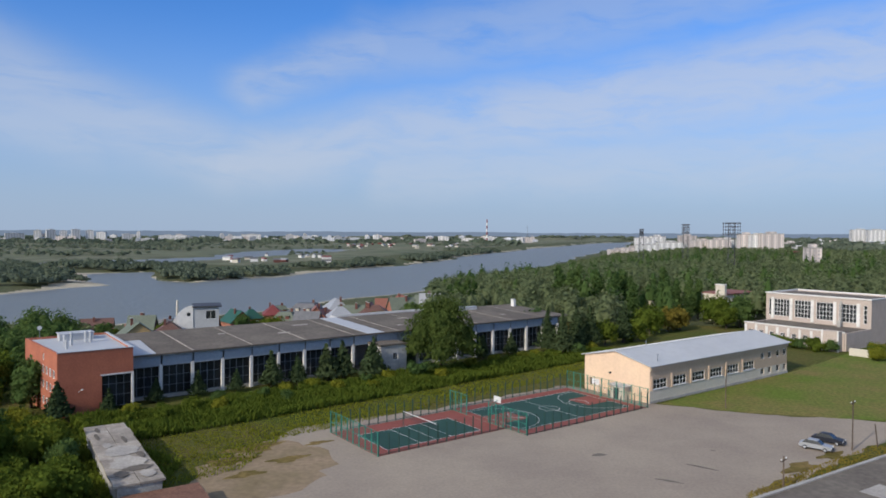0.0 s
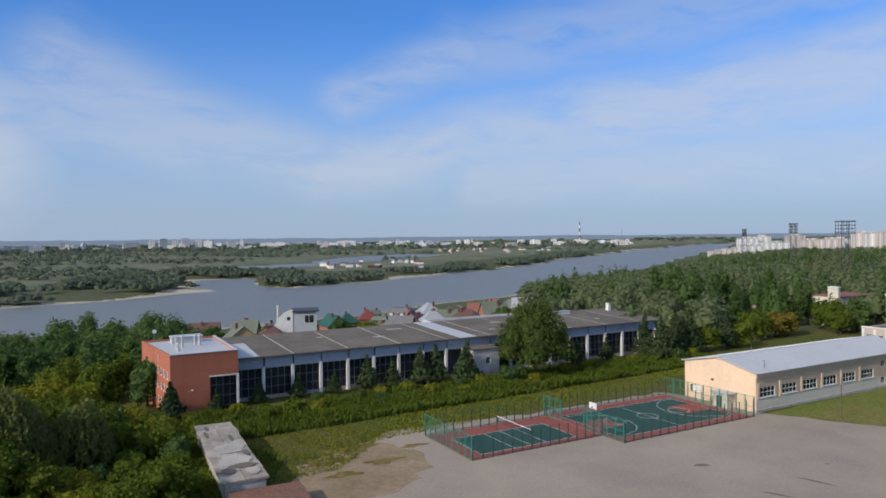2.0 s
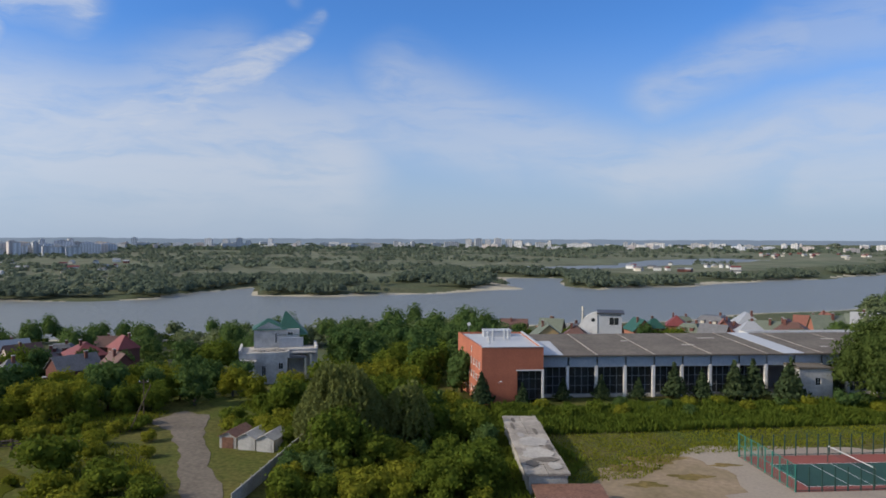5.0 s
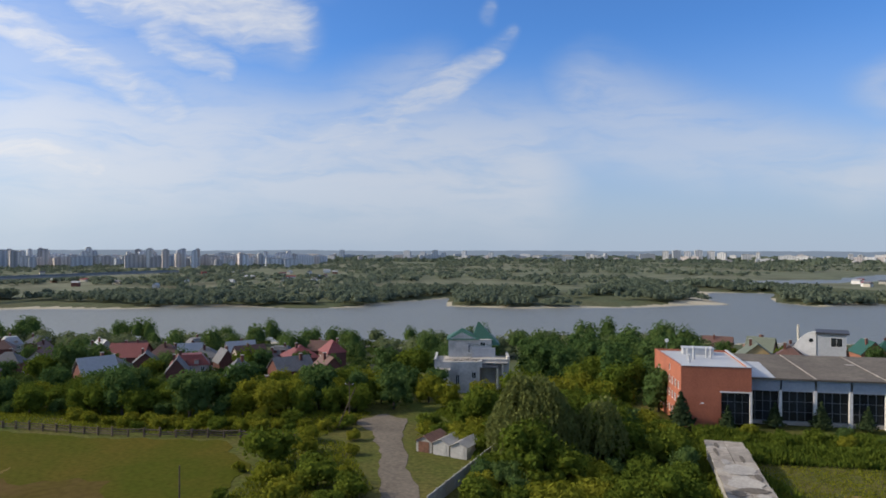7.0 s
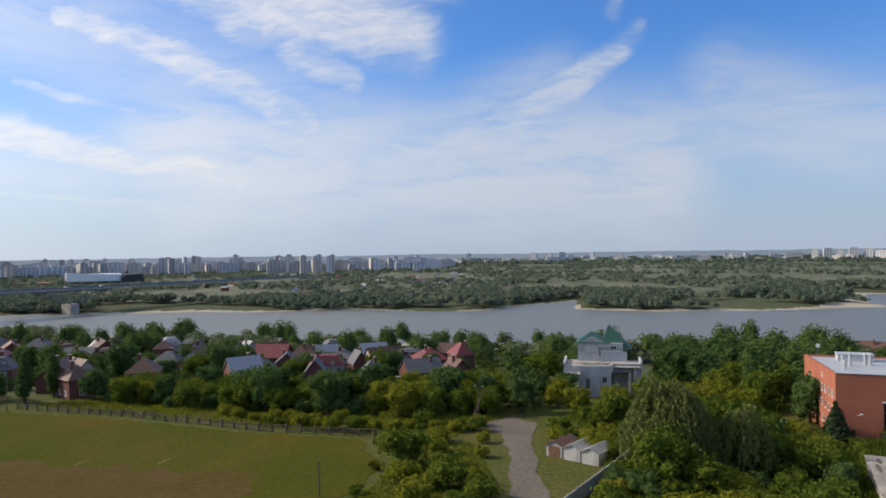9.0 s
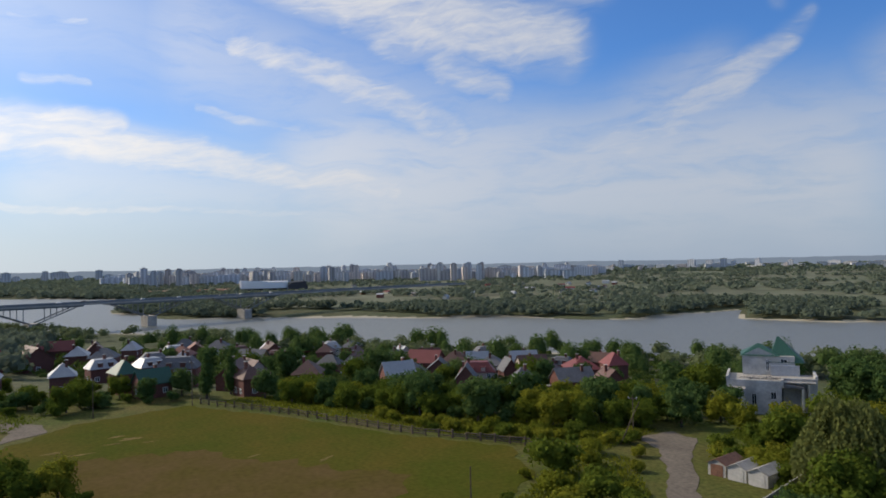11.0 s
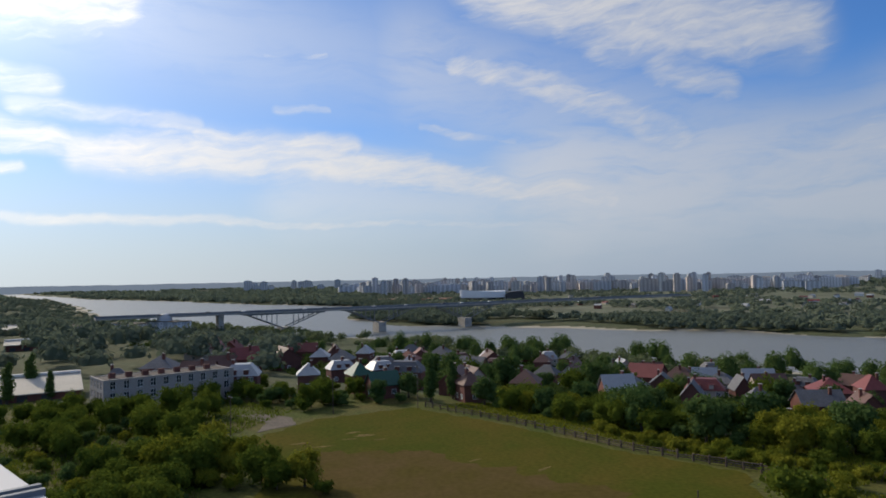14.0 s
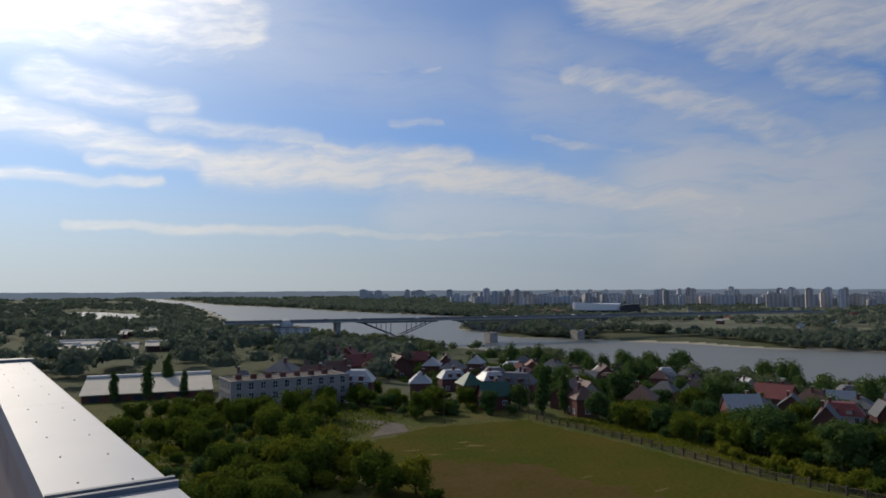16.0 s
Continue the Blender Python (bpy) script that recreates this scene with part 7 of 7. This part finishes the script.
GARDEN_TREES = ((-244.5, 29.3, 1.25), (-252.5, 25.2, 0.9), (-235.5, 51.7, 1.1), (-230.2, 57.4, 1.3), (-227.7, 63.6, 1.25), (-222.5, 66.0, 1.0), (-287.2, 3.4, 1.1), (-278.0, 11.0, 1.2), (-269.8, 17.1, 1.1), (-294.1, -12.6, 1.0), (-216.5, 92.0, 0.9), (-201.6, 102.2, 1.1), (-198.0, 105.0, 1.0), (-195.6, 117.6, 0.9), (-224.4, 79.4, 0.8), (-232.6, 40.3, 0.8), (-181.3, 139.1, 1.1), (-173.8, 143.9, 1.2))
KEEP = [(-84, 76, 8), (-92, 74, 7.5), (-100, 78, 8), (-80, 64, 7), (-72, 58, 7), (-108, 84, 6), (-72, 117, 5)]
# big trees by the hall
big = [(0, 0, 11.0, 6.0, 6.0, 5.2), (3.8, 1, 9, 4.2, 4.2, 3.6), (-4.0, 0, 9.0, 4.2, 4.2, 3.8), (1, -3.5, 8.6, 4, 4, 3.8), (-1.5, 3, 12.5, 4, 4, 3.6), (6.0, -1, 6.4, 3, 3, 2.8), (-5.6, -1, 6.2, 3, 3, 2.8), (2, 2, 14.2, 3, 3, 2.4), (0, -4, 5.0, 3.6, 3, 2.4)]
bv, bq = leaf_cloud(big, 11000, 0.42, 77, droop=1.2)
bt = thing("tree", pose(-0.2, 161.5, 0), "large full-crowned green tree in front of the hall", "tree", "trees")
part("trunk", trunk_geo(9, 0.45, 6, 5), "bark", bt)
part("crown", grid_mesh("crown", bv, bq, ["leaf_mid"]), [], bt)
for i, (a, b) in enumerate(((-26.5, 47.5), (-17.5, 51.5), (-2.0, 51.6), (5.5, 51.8), (11.0, 51.0), (17.5, 50.2), (21.5, 50.4), (27.0, 46.6), (-34.5, 47.3), (38.0, 50.0), (-9.5, 52.0), (62, 51), (72, 51.5))):
    p = YARD @ Vector((a, b, 0))
    plant("spruce", p.x, p.y, (1.7, 1.5, 1.45, 1.6, 1.35, 1.75, 1.8, 2.0, 1.5, 1.35, 1.1, 1.3, 1.25)[i], 37 * i, i % 3, 0)
for i, (az, d, k, s) in enumerate(((-8.6, 190, "conifer", 1.0), (-9.8, 186, "conifer", 0.95), (-10.9, 195, "conifer", 1.1), (-12.0, 200, "conifer", 1.0), (-7.4, 205, "tree_dark", 1.1), (-13.2, 205, "tree_broad", 1.2), (-14.6, 212, "conifer", 1.0), (-15.4, 215, "tree_broad", 1.2),
                                   (-16.6, 232, "tree_broad", 1.3), (-18.0, 240, "ochre_tree", 1.0), (-18.9, 245, "ochre_tree", 0.9), (-18.6, 275, "tree_tall", 1.25), (-19.5, 270, "tree_tall", 1.3), (-20.2, 280, "tree_tall", 1.2), (-17.6, 285, "tree_tall", 1.25),
                                   (-9.6, 270, "tree_tall", 1.25), (-10.4, 262, "tree_tall", 1.2), (-11.0, 275, "tree_tall", 1.3), (-13.8, 255, "tree_tall", 1.2), (-14.5, 262, "tree_tall", 1.25), (-15.2, 258, "tree_tall", 1.1), (-12.6, 268, "tree_tall", 1.2),
                                   (-1.2, 262, "tree_tall", 1.05), (-1.9, 258, "tree_tall", 1.1), (-2.5, 264, "tree_tall", 1.0), (-0.6, 266, "tree_tall", 0.95), (-21.4, 265, "tree_broad", 1.5), (-22.2, 255, "tree_broad", 1.4), (-23.2, 262, "tree_dark", 1.1),
                                   (-3.6, 285, "tree_broad", 1.2), (-4.8, 290, "tree_dark", 1.1), (-5.8, 280, "tree_broad", 1.3), (2.6, 240, "tree_dark", 0.95), (2.0, 246, "tree_broad", 1.0), (-31.5, 262, "tree_dark", 1.2), (-33.4, 255, "tree_dark", 1.2))):
    x, y = polar(az, d)
    plant(k, x, y, s, 53 * i, i % 3)
# hedge by the gym
for i in range(11):
    p = YARD @ Vector((146.0 + random.Random(i).uniform(-1.5, 1.5), 4 + 2.6 * i, 0))
    plant("bush" if i % 3 else "bush_dark", p.x, p.y, 0.9, 40 * i, i % 3)
fill([(108, 176), (128, 170), (138, 182), (118, 190)], ["bush", "bush_yellow"], 3.4, 15, 0.6, 0.9)
# shrub belt between court and hall
fill([tuple((YARD @ Vector(c))[:2]) for c in ((-33, 36, 0), (96, 40, 0), (96, 45.5, 0), (-33, 44.5, 0))], ["bush", "bush", "bush_yellow", "bush_dark"], 4.6, 31, 0.5, 0.8)
# thicket west of the garages
fill([(-62, 60), (-40, 73), (-53, 98), (-66, 113), (-84, 120), (-98, 110), (-100, 92), (-84, 85), (-76, 80), (-70, 70)], ["bush", "bush", "bush_yellow", "bush_dark", "tree_broad"], 3.4, 8, 0.75, 1.15, KEEP)
for i, (x, y, k, s) in enumerate(((-88, 112, "tree_yellow", 1.35), (-82, 116, "tree_yellow", 1.3), (-94, 106, "tree_broad", 1.2), (-76, 128, "tree_dark", 0.9), (-98, 100, "tree_yellow", 0.9), (-92, 122, "tree_yellow", 1.2),
                                  (-105, 96, "tree_yellow", 0.8), (-88, 132, "tree_broad", 1.2), (-70, 104, "bush_dark", 1.4), (-44, 82, "bush", 1.1), (-58, 78, "bush_yellow", 1.2), (-50, 76, "bush", 0.9))):
    plant(k, x, y, s, 71 * i, i % 3)
# the weeping willow behind the small garages
def weeping_willow(x, y, high, wide, strands, seed):
    """A domed crown of hanging strands, each a chain of narrow leaf sprays, over a dark inner mass."""
    rs_ = np.random.RandomState(seed)
    inner = [(0, 0, high * 0.56, wide * 0.62, wide * 0.62, high * 0.3), (wide * 0.3, 0, high * 0.44, wide * 0.4, wide * 0.45, high * 0.28), (-wide * 0.3, -wide * 0.1, high * 0.46, wide * 0.42, wide * 0.4, high * 0.3)]
    v, q = leaf_cloud(inner, 2600, 0.4, seed, droop=1.5)
    quads = []
    lobes = [(rs_.uniform(-0.6, 0.6) * wide, rs_.uniform(-0.6, 0.6) * wide, rs_.uniform(0.0, 1.6)) for _ in range(9)]
    for _ in range(strands):
        a, u = rs_.uniform(0, math.tau), math.sqrt(rs_.rand())
        px, py = wide * u * math.cos(a), wide * u * math.sin(a)
        top = high * (1 - 0.42 * u ** 2.2) - 1.2 + sum(w * math.exp(-((px - lx) ** 2 + (py - ly) ** 2) / 3.5) for lx, ly, w in lobes) + rs_.normal(scale=0.25)
        fall = rs_.uniform(0.22, 0.8) * top * (0.35 + 0.65 * u)
        n = max(3, int(fall / 0.42))
        for k in range(n):
            f = k / n
            out_ = 0.7 * math.sin(f * 1.8)
            c = Vector((px + out_ * math.cos(a) + rs_.normal(scale=0.1), py + out_ * math.sin(a) + rs_.normal(scale=0.1), top - fall * f))
            b = rs_.uniform(0, math.tau)
            w, l_ = 0.24 * rs_.uniform(0.6, 1.4), 0.52 * rs_.uniform(0.7, 1.3)
            side = Vector((math.cos(b) * w, math.sin(b) * w, 0))
            lean = Vector((rs_.normal(scale=0.12), rs_.normal(scale=0.12), -l_))
            quads += [c - lean * 0.5, c + side, c + lean * 0.6, c - side]
    extra = np.array([tuple(p_) for p_ in quads])
    faces = np.arange(len(extra)).reshape(-1, 4) + len(v)
    t = thing("willow", pose(x, y, land_z(x, y)), "large weeping willow with hanging grey-green strands", "tree", "trees")
    part("trunk", trunk_geo(high * 0.6, 0.42, 6, seed), "bark", t)
    part("crown", grid_mesh("crown", np.concatenate([v, extra]), np.concatenate([q, faces]), ["leaf_willow"]), [], t)


weeping_willow(-69.5, 81.5, 13.0, 6.9, 760, 5)
weeping_willow(-62.5, 88.0, 8.5, 4.0, 260, 9)
# trees between the brick block, the mansion and the river
fill([(-84, 142), (-100, 130), (-112, 142), (-130, 150), (-150, 175), (-120, 215), (-90, 190)], ["tree_dark", "tree_broad", "tree_dark"], 8.5, 41, 0.8, 1.15)
for i, (az, d, s) in enumerate(((44.2, 215, 1.15), (40.6, 222, 1.2), (36.6, 225, 1.3), (38.4, 218, 1.0), (33.0, 228, 1.15), (34.5, 220, 1.0), (47, 225, 1.1), (30.6, 236, 0.9))):
    plant("tree_dark", *polar(az, d), s, 33 * i, i % 3)
# belt beyond the field fence
fill([(-178, 14), (-150, 38), (-134, 52), (-122, 64), (-112, 84), (-114, 104), (-136, 98), (-158, 76), (-176, 50), (-190, 26)], ["tree_broad", "tree_yellow", "tree_broad", "tree_dark", "bush_dark"], 4.3, 17, 0.65, 0.98, KEEP)
fill([(-150, 34), (-134, 46), (-118, 60), (-110, 76), (-104, 74), (-108, 64), (-126, 45)], ["bush", "bush_yellow"], 3.2, 19, 0.5, 0.9, KEEP)
for i, (x, y, k, s) in enumerate(((-94.5, 50.5, "bush", 1.9), (-82, 51, "bush", 1.5), (-86.5, 46, "bush_yellow", 1.2), (-97, 58, "bush_yellow", 1.0), (-79, 44, "bush_yellow", 1.3), (-73, 47, "bush", 0.9), (-103, 62, "bush_yellow", 0.9), (-75.5, 52, "bush", 1.1))):
    plant(k, x, y, s, 61 * i, i % 3)
# open bushes west of the track and yards by the first cottages
fill([(-108, 73), (-93, 67), (-77, 54), (-70, 44), (-84, 37), (-98, 48), (-106, 60)], ["bush_yellow", "bush", "bush_yellow"], 8.0, 51, 0.35, 0.6)
fill([(-178, -32), (-190, -62), (-216, -48), (-202, -8), (-184, -4)], ["bush", "bush_dark", "tree_broad"], 5.0, 52, 0.55, 0.9, [(-209, -34, 7), (-204, -19, 7), (-194, -11, 7), (-206, -53, 8)])
fill([(-78, 79), (-85, 84), (-95, 82), (-92, 78)], ["bush", "bush_yellow"], 2.5, 53, 0.75, 1.1)
# bushes south of the field
fill([(-100, -34), (-86, -48), (-100, -84), (-150, -104), (-186, -84), (-176, -62), (-150, -50), (-128, -42)], ["tree_broad", "bush", "bush_yellow", "tree_broad", "bush_dark"], 5.0, 23, 0.55, 0.85, [(-139, -38, 3)])
for i, (x, y, k, s) in enumerate(((-116, -42, "tree_yellow", 1.05), (-108, -38, "tree_broad", 0.75), (-150, -58, "tree_broad", 0.95), (-168, -58, "tree_broad", 1.1), (-160, -52, "tree_broad", 0.9), (-172, -52, "tree_broad", 0.9), (-176, -30, "bush", 1.1), (-183, -24, "bush", 1.2), (-186, -12, "tree_dark", 0.6), (-184, 2, "tree_tall", 0.75),
                                  (-188, -40, "bush_dark", 1.3), (-196, -50, "tree_broad", 0.8), (-92, -30, "bush", 1.0), (-98, -36, "bush", 1.2), (-215, -118, "tree_tall", 0.8), (-196, -114, "tree_tall", 0.75), (-203, -106, "tree_tall", 0.55), (-192, -122, "tree_tall", 0.6), (-190, 8, "tree_tall", 0.7), (-192, -4, "tree_dark", 0.7))):
    plant(k, x, y, s, 47 * i, i % 3)
def woods(name, pts, per, leaf, mat, seed, label):
    """Far trees too many to count, joined in one mesh: pts holds x, y, ground, height and radius of each crown."""
    rs_ = np.random.RandomState(seed)
    P = np.array(pts)
    n = len(P) * per
    idx = np.repeat(np.arange(len(P)), per)
    d = rs_.normal(size=(n, 3))
    d /= np.linalg.norm(d, axis=1)[:, None]
    d[:, 2] = np.where(d[:, 2] < -0.2, -d[:, 2], d[:, 2])
    rad = 0.75 + 0.4 * rs_.rand(n)
    r, h, z0 = P[idx, 4], P[idx, 3], P[idx, 2]
    c = np.column_stack([P[idx, 0] + d[:, 0] * r * rad, P[idx, 1] + d[:, 1] * r * rad, z0 + h * 0.5 + d[:, 2] * h * 0.5 * rad])
    nor = d + rs_.normal(scale=0.6, size=(n, 3)) + np.array([0, 0, 0.3])
    nor /= np.linalg.norm(nor, axis=1)[:, None]
    t = np.cross(nor, rs_.normal(size=(n, 3)))
    t /= np.linalg.norm(t, axis=1)[:, None] + 1e-9
    b = np.cross(nor, t)
    s = (leaf * r / 4.0 * (0.6 + 0.8 * rs_.rand(n)))[:, None]
    v = np.stack([c - t * s * 0.55, c + b * s * 0.45, c + t * s * 0.55, c - b * s * 0.45], 1).reshape(-1, 3)
    q = np.arange(4 * n).reshape(-1, 4)
    # a low faceted core under each crown
    nu, nw = 6, 3
    cv, cq = [], []
    base = 4 * n
    fi = np.arange(nu) * math.tau / nu
    for i in range(nw + 1):
        th = math.pi * (0.03 + 0.55 * i / nw)
        rr = 0.72
        cv.append(np.stack([P[:, None, 0] + P[:, None, 4] * rr * math.sin(th) * np.cos(fi), P[:, None, 1] + P[:, None, 4] * rr * math.sin(th) * np.sin(fi),
                            P[:, None, 2] + P[:, None, 3] * (0.5 + 0.5 * rr * math.cos(th)) + 0 * fi], -1))
    cvv = np.stack(cv, 1).reshape(-1, 3)
    per_c = (nw + 1) * nu
    for i in range(nw):
        for k in range(nu):
            cq.append((i * nu + k, (i + 1) * nu + k, (i + 1) * nu + (k + 1) % nu, i * nu + (k + 1) % nu))
    cq = np.array(cq)
    cqq = (base + np.arange(len(P))[:, None, None] * per_c + cq[None]).reshape(-1, 4)
    ob = part(name, grid_mesh(name, np.concatenate([v, cvv]), np.concatenate([q, cqq]), [mat]), [])
    return tagged(ob, label, "woods", kind="stuff")


def strew(n, az0, az1, d0, d1, seed, keep, h, r, power=1.0):
    rs_ = np.random.RandomState(seed)
    az = np.radians(rs_.uniform(az0, az1, n))
    u = rs_.rand(n)
    d = (d0 ** (1 + power) + u * (d1 ** (1 + power) - d0 ** (1 + power))) ** (1 / (1 + power))
    x, y = -d * np.sin(az), d * np.cos(az)
    z, kind = land(x, y)
    inn, ds, sd = shore(x, y, RIVER)
    ch, _, _ = shore(x, y, CHANNEL)
    ba, _, _ = shore(x, y, BAY)
    ours = sd < len(NEAR_BANK) - 1
    ok = ~inn & ~sandbar(x, y) & ~ch & ~ba & keep(x, y, d, ds, ours, rs_.rand(n), kind)
    hs = h * (0.65 + 0.7 * rs_.rand(n)) * np.where(ours, np.clip((ds - 5) / 85.0, 0.5, 1.0), 1.0)
    rr = r * (0.7 + 0.6 * rs_.rand(n))
    return np.column_stack([x, y, z, hs, rr])[ok]


def patchy(x, y, s):
    return 0.5 + 0.25 * np.sin(x / s + 1.7 * np.sin(y / (1.3 * s))) + 0.25 * np.cos(y / (0.8 * s) + np.sin(x / (1.7 * s)))


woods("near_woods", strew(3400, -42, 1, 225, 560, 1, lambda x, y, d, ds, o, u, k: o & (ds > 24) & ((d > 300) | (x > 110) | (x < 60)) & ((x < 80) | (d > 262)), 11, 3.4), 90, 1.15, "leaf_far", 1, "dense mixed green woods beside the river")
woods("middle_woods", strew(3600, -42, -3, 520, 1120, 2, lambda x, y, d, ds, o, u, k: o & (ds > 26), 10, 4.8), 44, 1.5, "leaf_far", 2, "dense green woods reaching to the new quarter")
woods("wood_poplars", strew(900, -42, 0, 240, 900, 12, lambda x, y, d, ds, o, u, k: o & (ds > 34) & ((x < 80) | (d > 262)) & (patchy(x, y, 34) > 0.42), 14.5, 2.3), 70, 1.5, "leaf_dark", 12, "dark poplars standing above the riverside woods")
woods("far_woods", strew(1300, -45, -8, 1200, 4600, 3, lambda x, y, d, ds, o, u, k: o & (ds > 26) & ((d > 1500) | (x > 620)), 9, 18, 0.3), 24, 2.4, "leaf_hazed", 3, "far woods on the horizon")
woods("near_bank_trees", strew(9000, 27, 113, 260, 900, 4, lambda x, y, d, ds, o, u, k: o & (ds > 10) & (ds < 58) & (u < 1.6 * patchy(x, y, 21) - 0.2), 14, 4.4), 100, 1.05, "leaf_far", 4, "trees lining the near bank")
woods("upstream_trees", strew(4600, 100, 142, 270, 2600, 5, lambda x, y, d, ds, o, u, k: o & (ds > 15) & (u < 0.65 + 0.35 * patchy(x, y, 60)) & ~((x < -296) & (x > -380) & (y < -190) & (y > -275)), 10, 5.5, 0.35), 52, 1.3, "leaf_hazed", 5, "trees among the upstream yards")
woods("island_woods", strew(60000, -8, 100, 480, 1700, 6, lambda x, y, d, ds, o, u, k: ~o & (ds > 9) & (ds < np.where(x > -420, 62, np.where(d < 1100, 120, 90)) + 25 * np.sin(x / 31.0) * np.cos(y / 43.0)) & (patchy(x, y, 45) > np.where(d > 1000, 0.34, 0.24)), 7.5, 4.4), 20, 1.9, "leaf_hazed", 6, "hazy pale woods on the far bank and islands")
woods("meadow_trees", strew(10000, -6, 100, 650, 3300, 7, lambda x, y, d, ds, o, u, k: ~o & (ds >= 80) & (patchy(x, y, 90) > np.where(x < -560, 0.40, 0.84)), 6.5, 7, 0.3), 12, 2.6, "leaf_hazed", 7, "scattered groves on the far meadows")
woods("far_belt", strew(1500, -6, 140, 2600, 4700, 8, lambda x, y, d, ds, o, u, k: (ds >= 40) & (u < 0.8), 7.5, 26, 0.0), 18, 2.6, "leaf_hazed", 8, "far tree belts under the town")
woods("upstream_far_woods", strew(7000, 94, 130, 900, 3000, 9, lambda x, y, d, ds, o, u, k: ~o & (ds > 12), 9, 11, 0.3), 12, 3.0, "leaf_hazed", 9, "hazy green woods along the upstream far bank")

for i in range(34):
    rs = random.Random(300 + i)
    x, y = polar(rs.uniform(-3, 27), rs.uniform(232, 330))
    if shore(np.array([x]), np.array([y]), RIVER)[0][0] or any(math.hypot(x - a, y - b) < 8.0 for a, b in spots) or math.hypot(x + 76, y - 213) < 14:
        continue
    plant(rs.choice(("tree_broad", "tree_dark")), x, y, rs.uniform(0.6, 1.0), rs.uniform(0, 360), i % 3)
# trees among the cottages and along the near bank
rs = random.Random(90)
grown = []
while len(grown) < 380:
    az, d = rs.uniform(28, 113), rs.uniform(225, 460)
    x, y = polar(az, d)
    inn, ds, sd = shore(np.array([x]), np.array([y]), RIVER)
    if inn[0] or ds[0] < 12 or ds[0] > 190 or (ds[0] > 85 and rs.random() < 0.45) or any(math.hypot(x - a, y - b) < 6.5 for a, b in spots):
        continue
    k = rs.uniform(0.8, 1.3) * (1.05 if ds[0] < 85 else 0.75)
    for _ in range(3):
        grown.append((x + rs.uniform(-2.4, 2.4) * k, y + rs.uniform(-2.4, 2.4) * k, land_z(x, y), rs.uniform(8.0, 11.5) * k, rs.uniform(2.4, 3.8) * k))
woods("garden_trees", grown, 260, 0.75, "leaf_dark", 15, "dark leafy trees among the village gardens")
# shrubs and hedges that fill the gardens and the bank
rs = random.Random(140)
shrubs = []
while len(shrubs) < 1100:
    az, d = rs.uniform(52, 116), rs.uniform(196, 430)
    x, y = polar(az, d)
    inn, ds, sd = shore(np.array([x]), np.array([y]), RIVER)
    if inn[0] or ds[0] < 9 or ds[0] > 215 or sd[0] >= len(NEAR_BANK) - 1 or any(math.hypot(x - a, y - b) < 6.0 for a, b in spots):
        continue
    shrubs.append((x, y, land_z(x, y) - 0.2, rs.uniform(2.2, 4.6), rs.uniform(1.6, 2.8)))
woods("garden_shrubs", shrubs, 70, 1.1, "leaf_mid", 16, "green shrubs and hedges between the village houses")
# large dark trees standing among the village gardens
homes = [h.matrix_world.translation for h in bpy.data.objects if h.parent is None and h.name.startswith("cottage")]
for i, (x, y, s) in enumerate(GARDEN_TREES):
    if any((h.x - x) ** 2 + (h.y - y) ** 2 < 64 for h in homes):
        x, y = x - 7.5, y + 2.0
    plant(("tree_dark", "tree_dark", "tree_broad")[i % 3], x, y, s * (1.0 if i % 3 < 2 else 1.3), 47 * i, i % 3)

# young growth along the field's open edge
fill([(-142.3, -49.1), (-139.1, -37.7), (-118.0, -25.7), (-105.8, -11.4), (-113.1, -39.1)], ("bush_yellow", "bush", "tree_yellow", "tree_broad"), 4.2, 91, 0.6, 1.05)

# allotment huts and pale sheds on the islands
rs = random.Random(66)
put = 0
while put < 80:
    az = rs.choice((rs.uniform(4, 20), rs.uniform(-2, 8), rs.uniform(56, 78)))
    d = rs.uniform(900, 1500) if az > 50 else (rs.uniform(1000, 1350) if az > 8 else rs.uniform(1900, 2600))
    x, y = polar(az, d)
    inn, ds, sd = shore(np.array([x]), np.array([y]), RIVER)
    ch, dc, _ = shore(np.array([x]), np.array([y]), CHANNEL)
    if inn[0] or ch[0] or sd[0] < len(NEAR_BANK) - 1 or ds[0] < 60:
        continue
    z = land_z(x, y)
    hut = thing("garden_hut", pose(x, y, z, 0, 0, rs.uniform(0, 180)), "tiny pale garden hut far across the river", "hut", "garden huts")
    wl, wd, wh_ = rs.uniform(6, 16), rs.uniform(5, 8), rs.uniform(3, 5)
    part("wall", Geo().box(-wl / 2, wl / 2, -wd / 2, wd / 2, -0.5, wh_), rs.choice(("white", "pale_band", "house_brick")), hut)
    part("roof", Geo().add([(-wl / 2 - .4, -wd / 2 - .4, wh_), (wl / 2 + .4, -wd / 2 - .4, wh_), (wl / 2 + .4, wd / 2 + .4, wh_), (-wl / 2 - .4, wd / 2 + .4, wh_), (-wl / 2 - .4, 0, wh_ + 2.2), (wl / 2 + .4, 0, wh_ + 2.2)],
                           [(3, 2, 1, 0), (0, 1, 5, 4), (2, 3, 4, 5), (1, 2, 5), (3, 0, 4)]), rs.choice(("roof_slate", "roof_zinc", "roof_red", "roof_zinc")), hut)
    put += 1
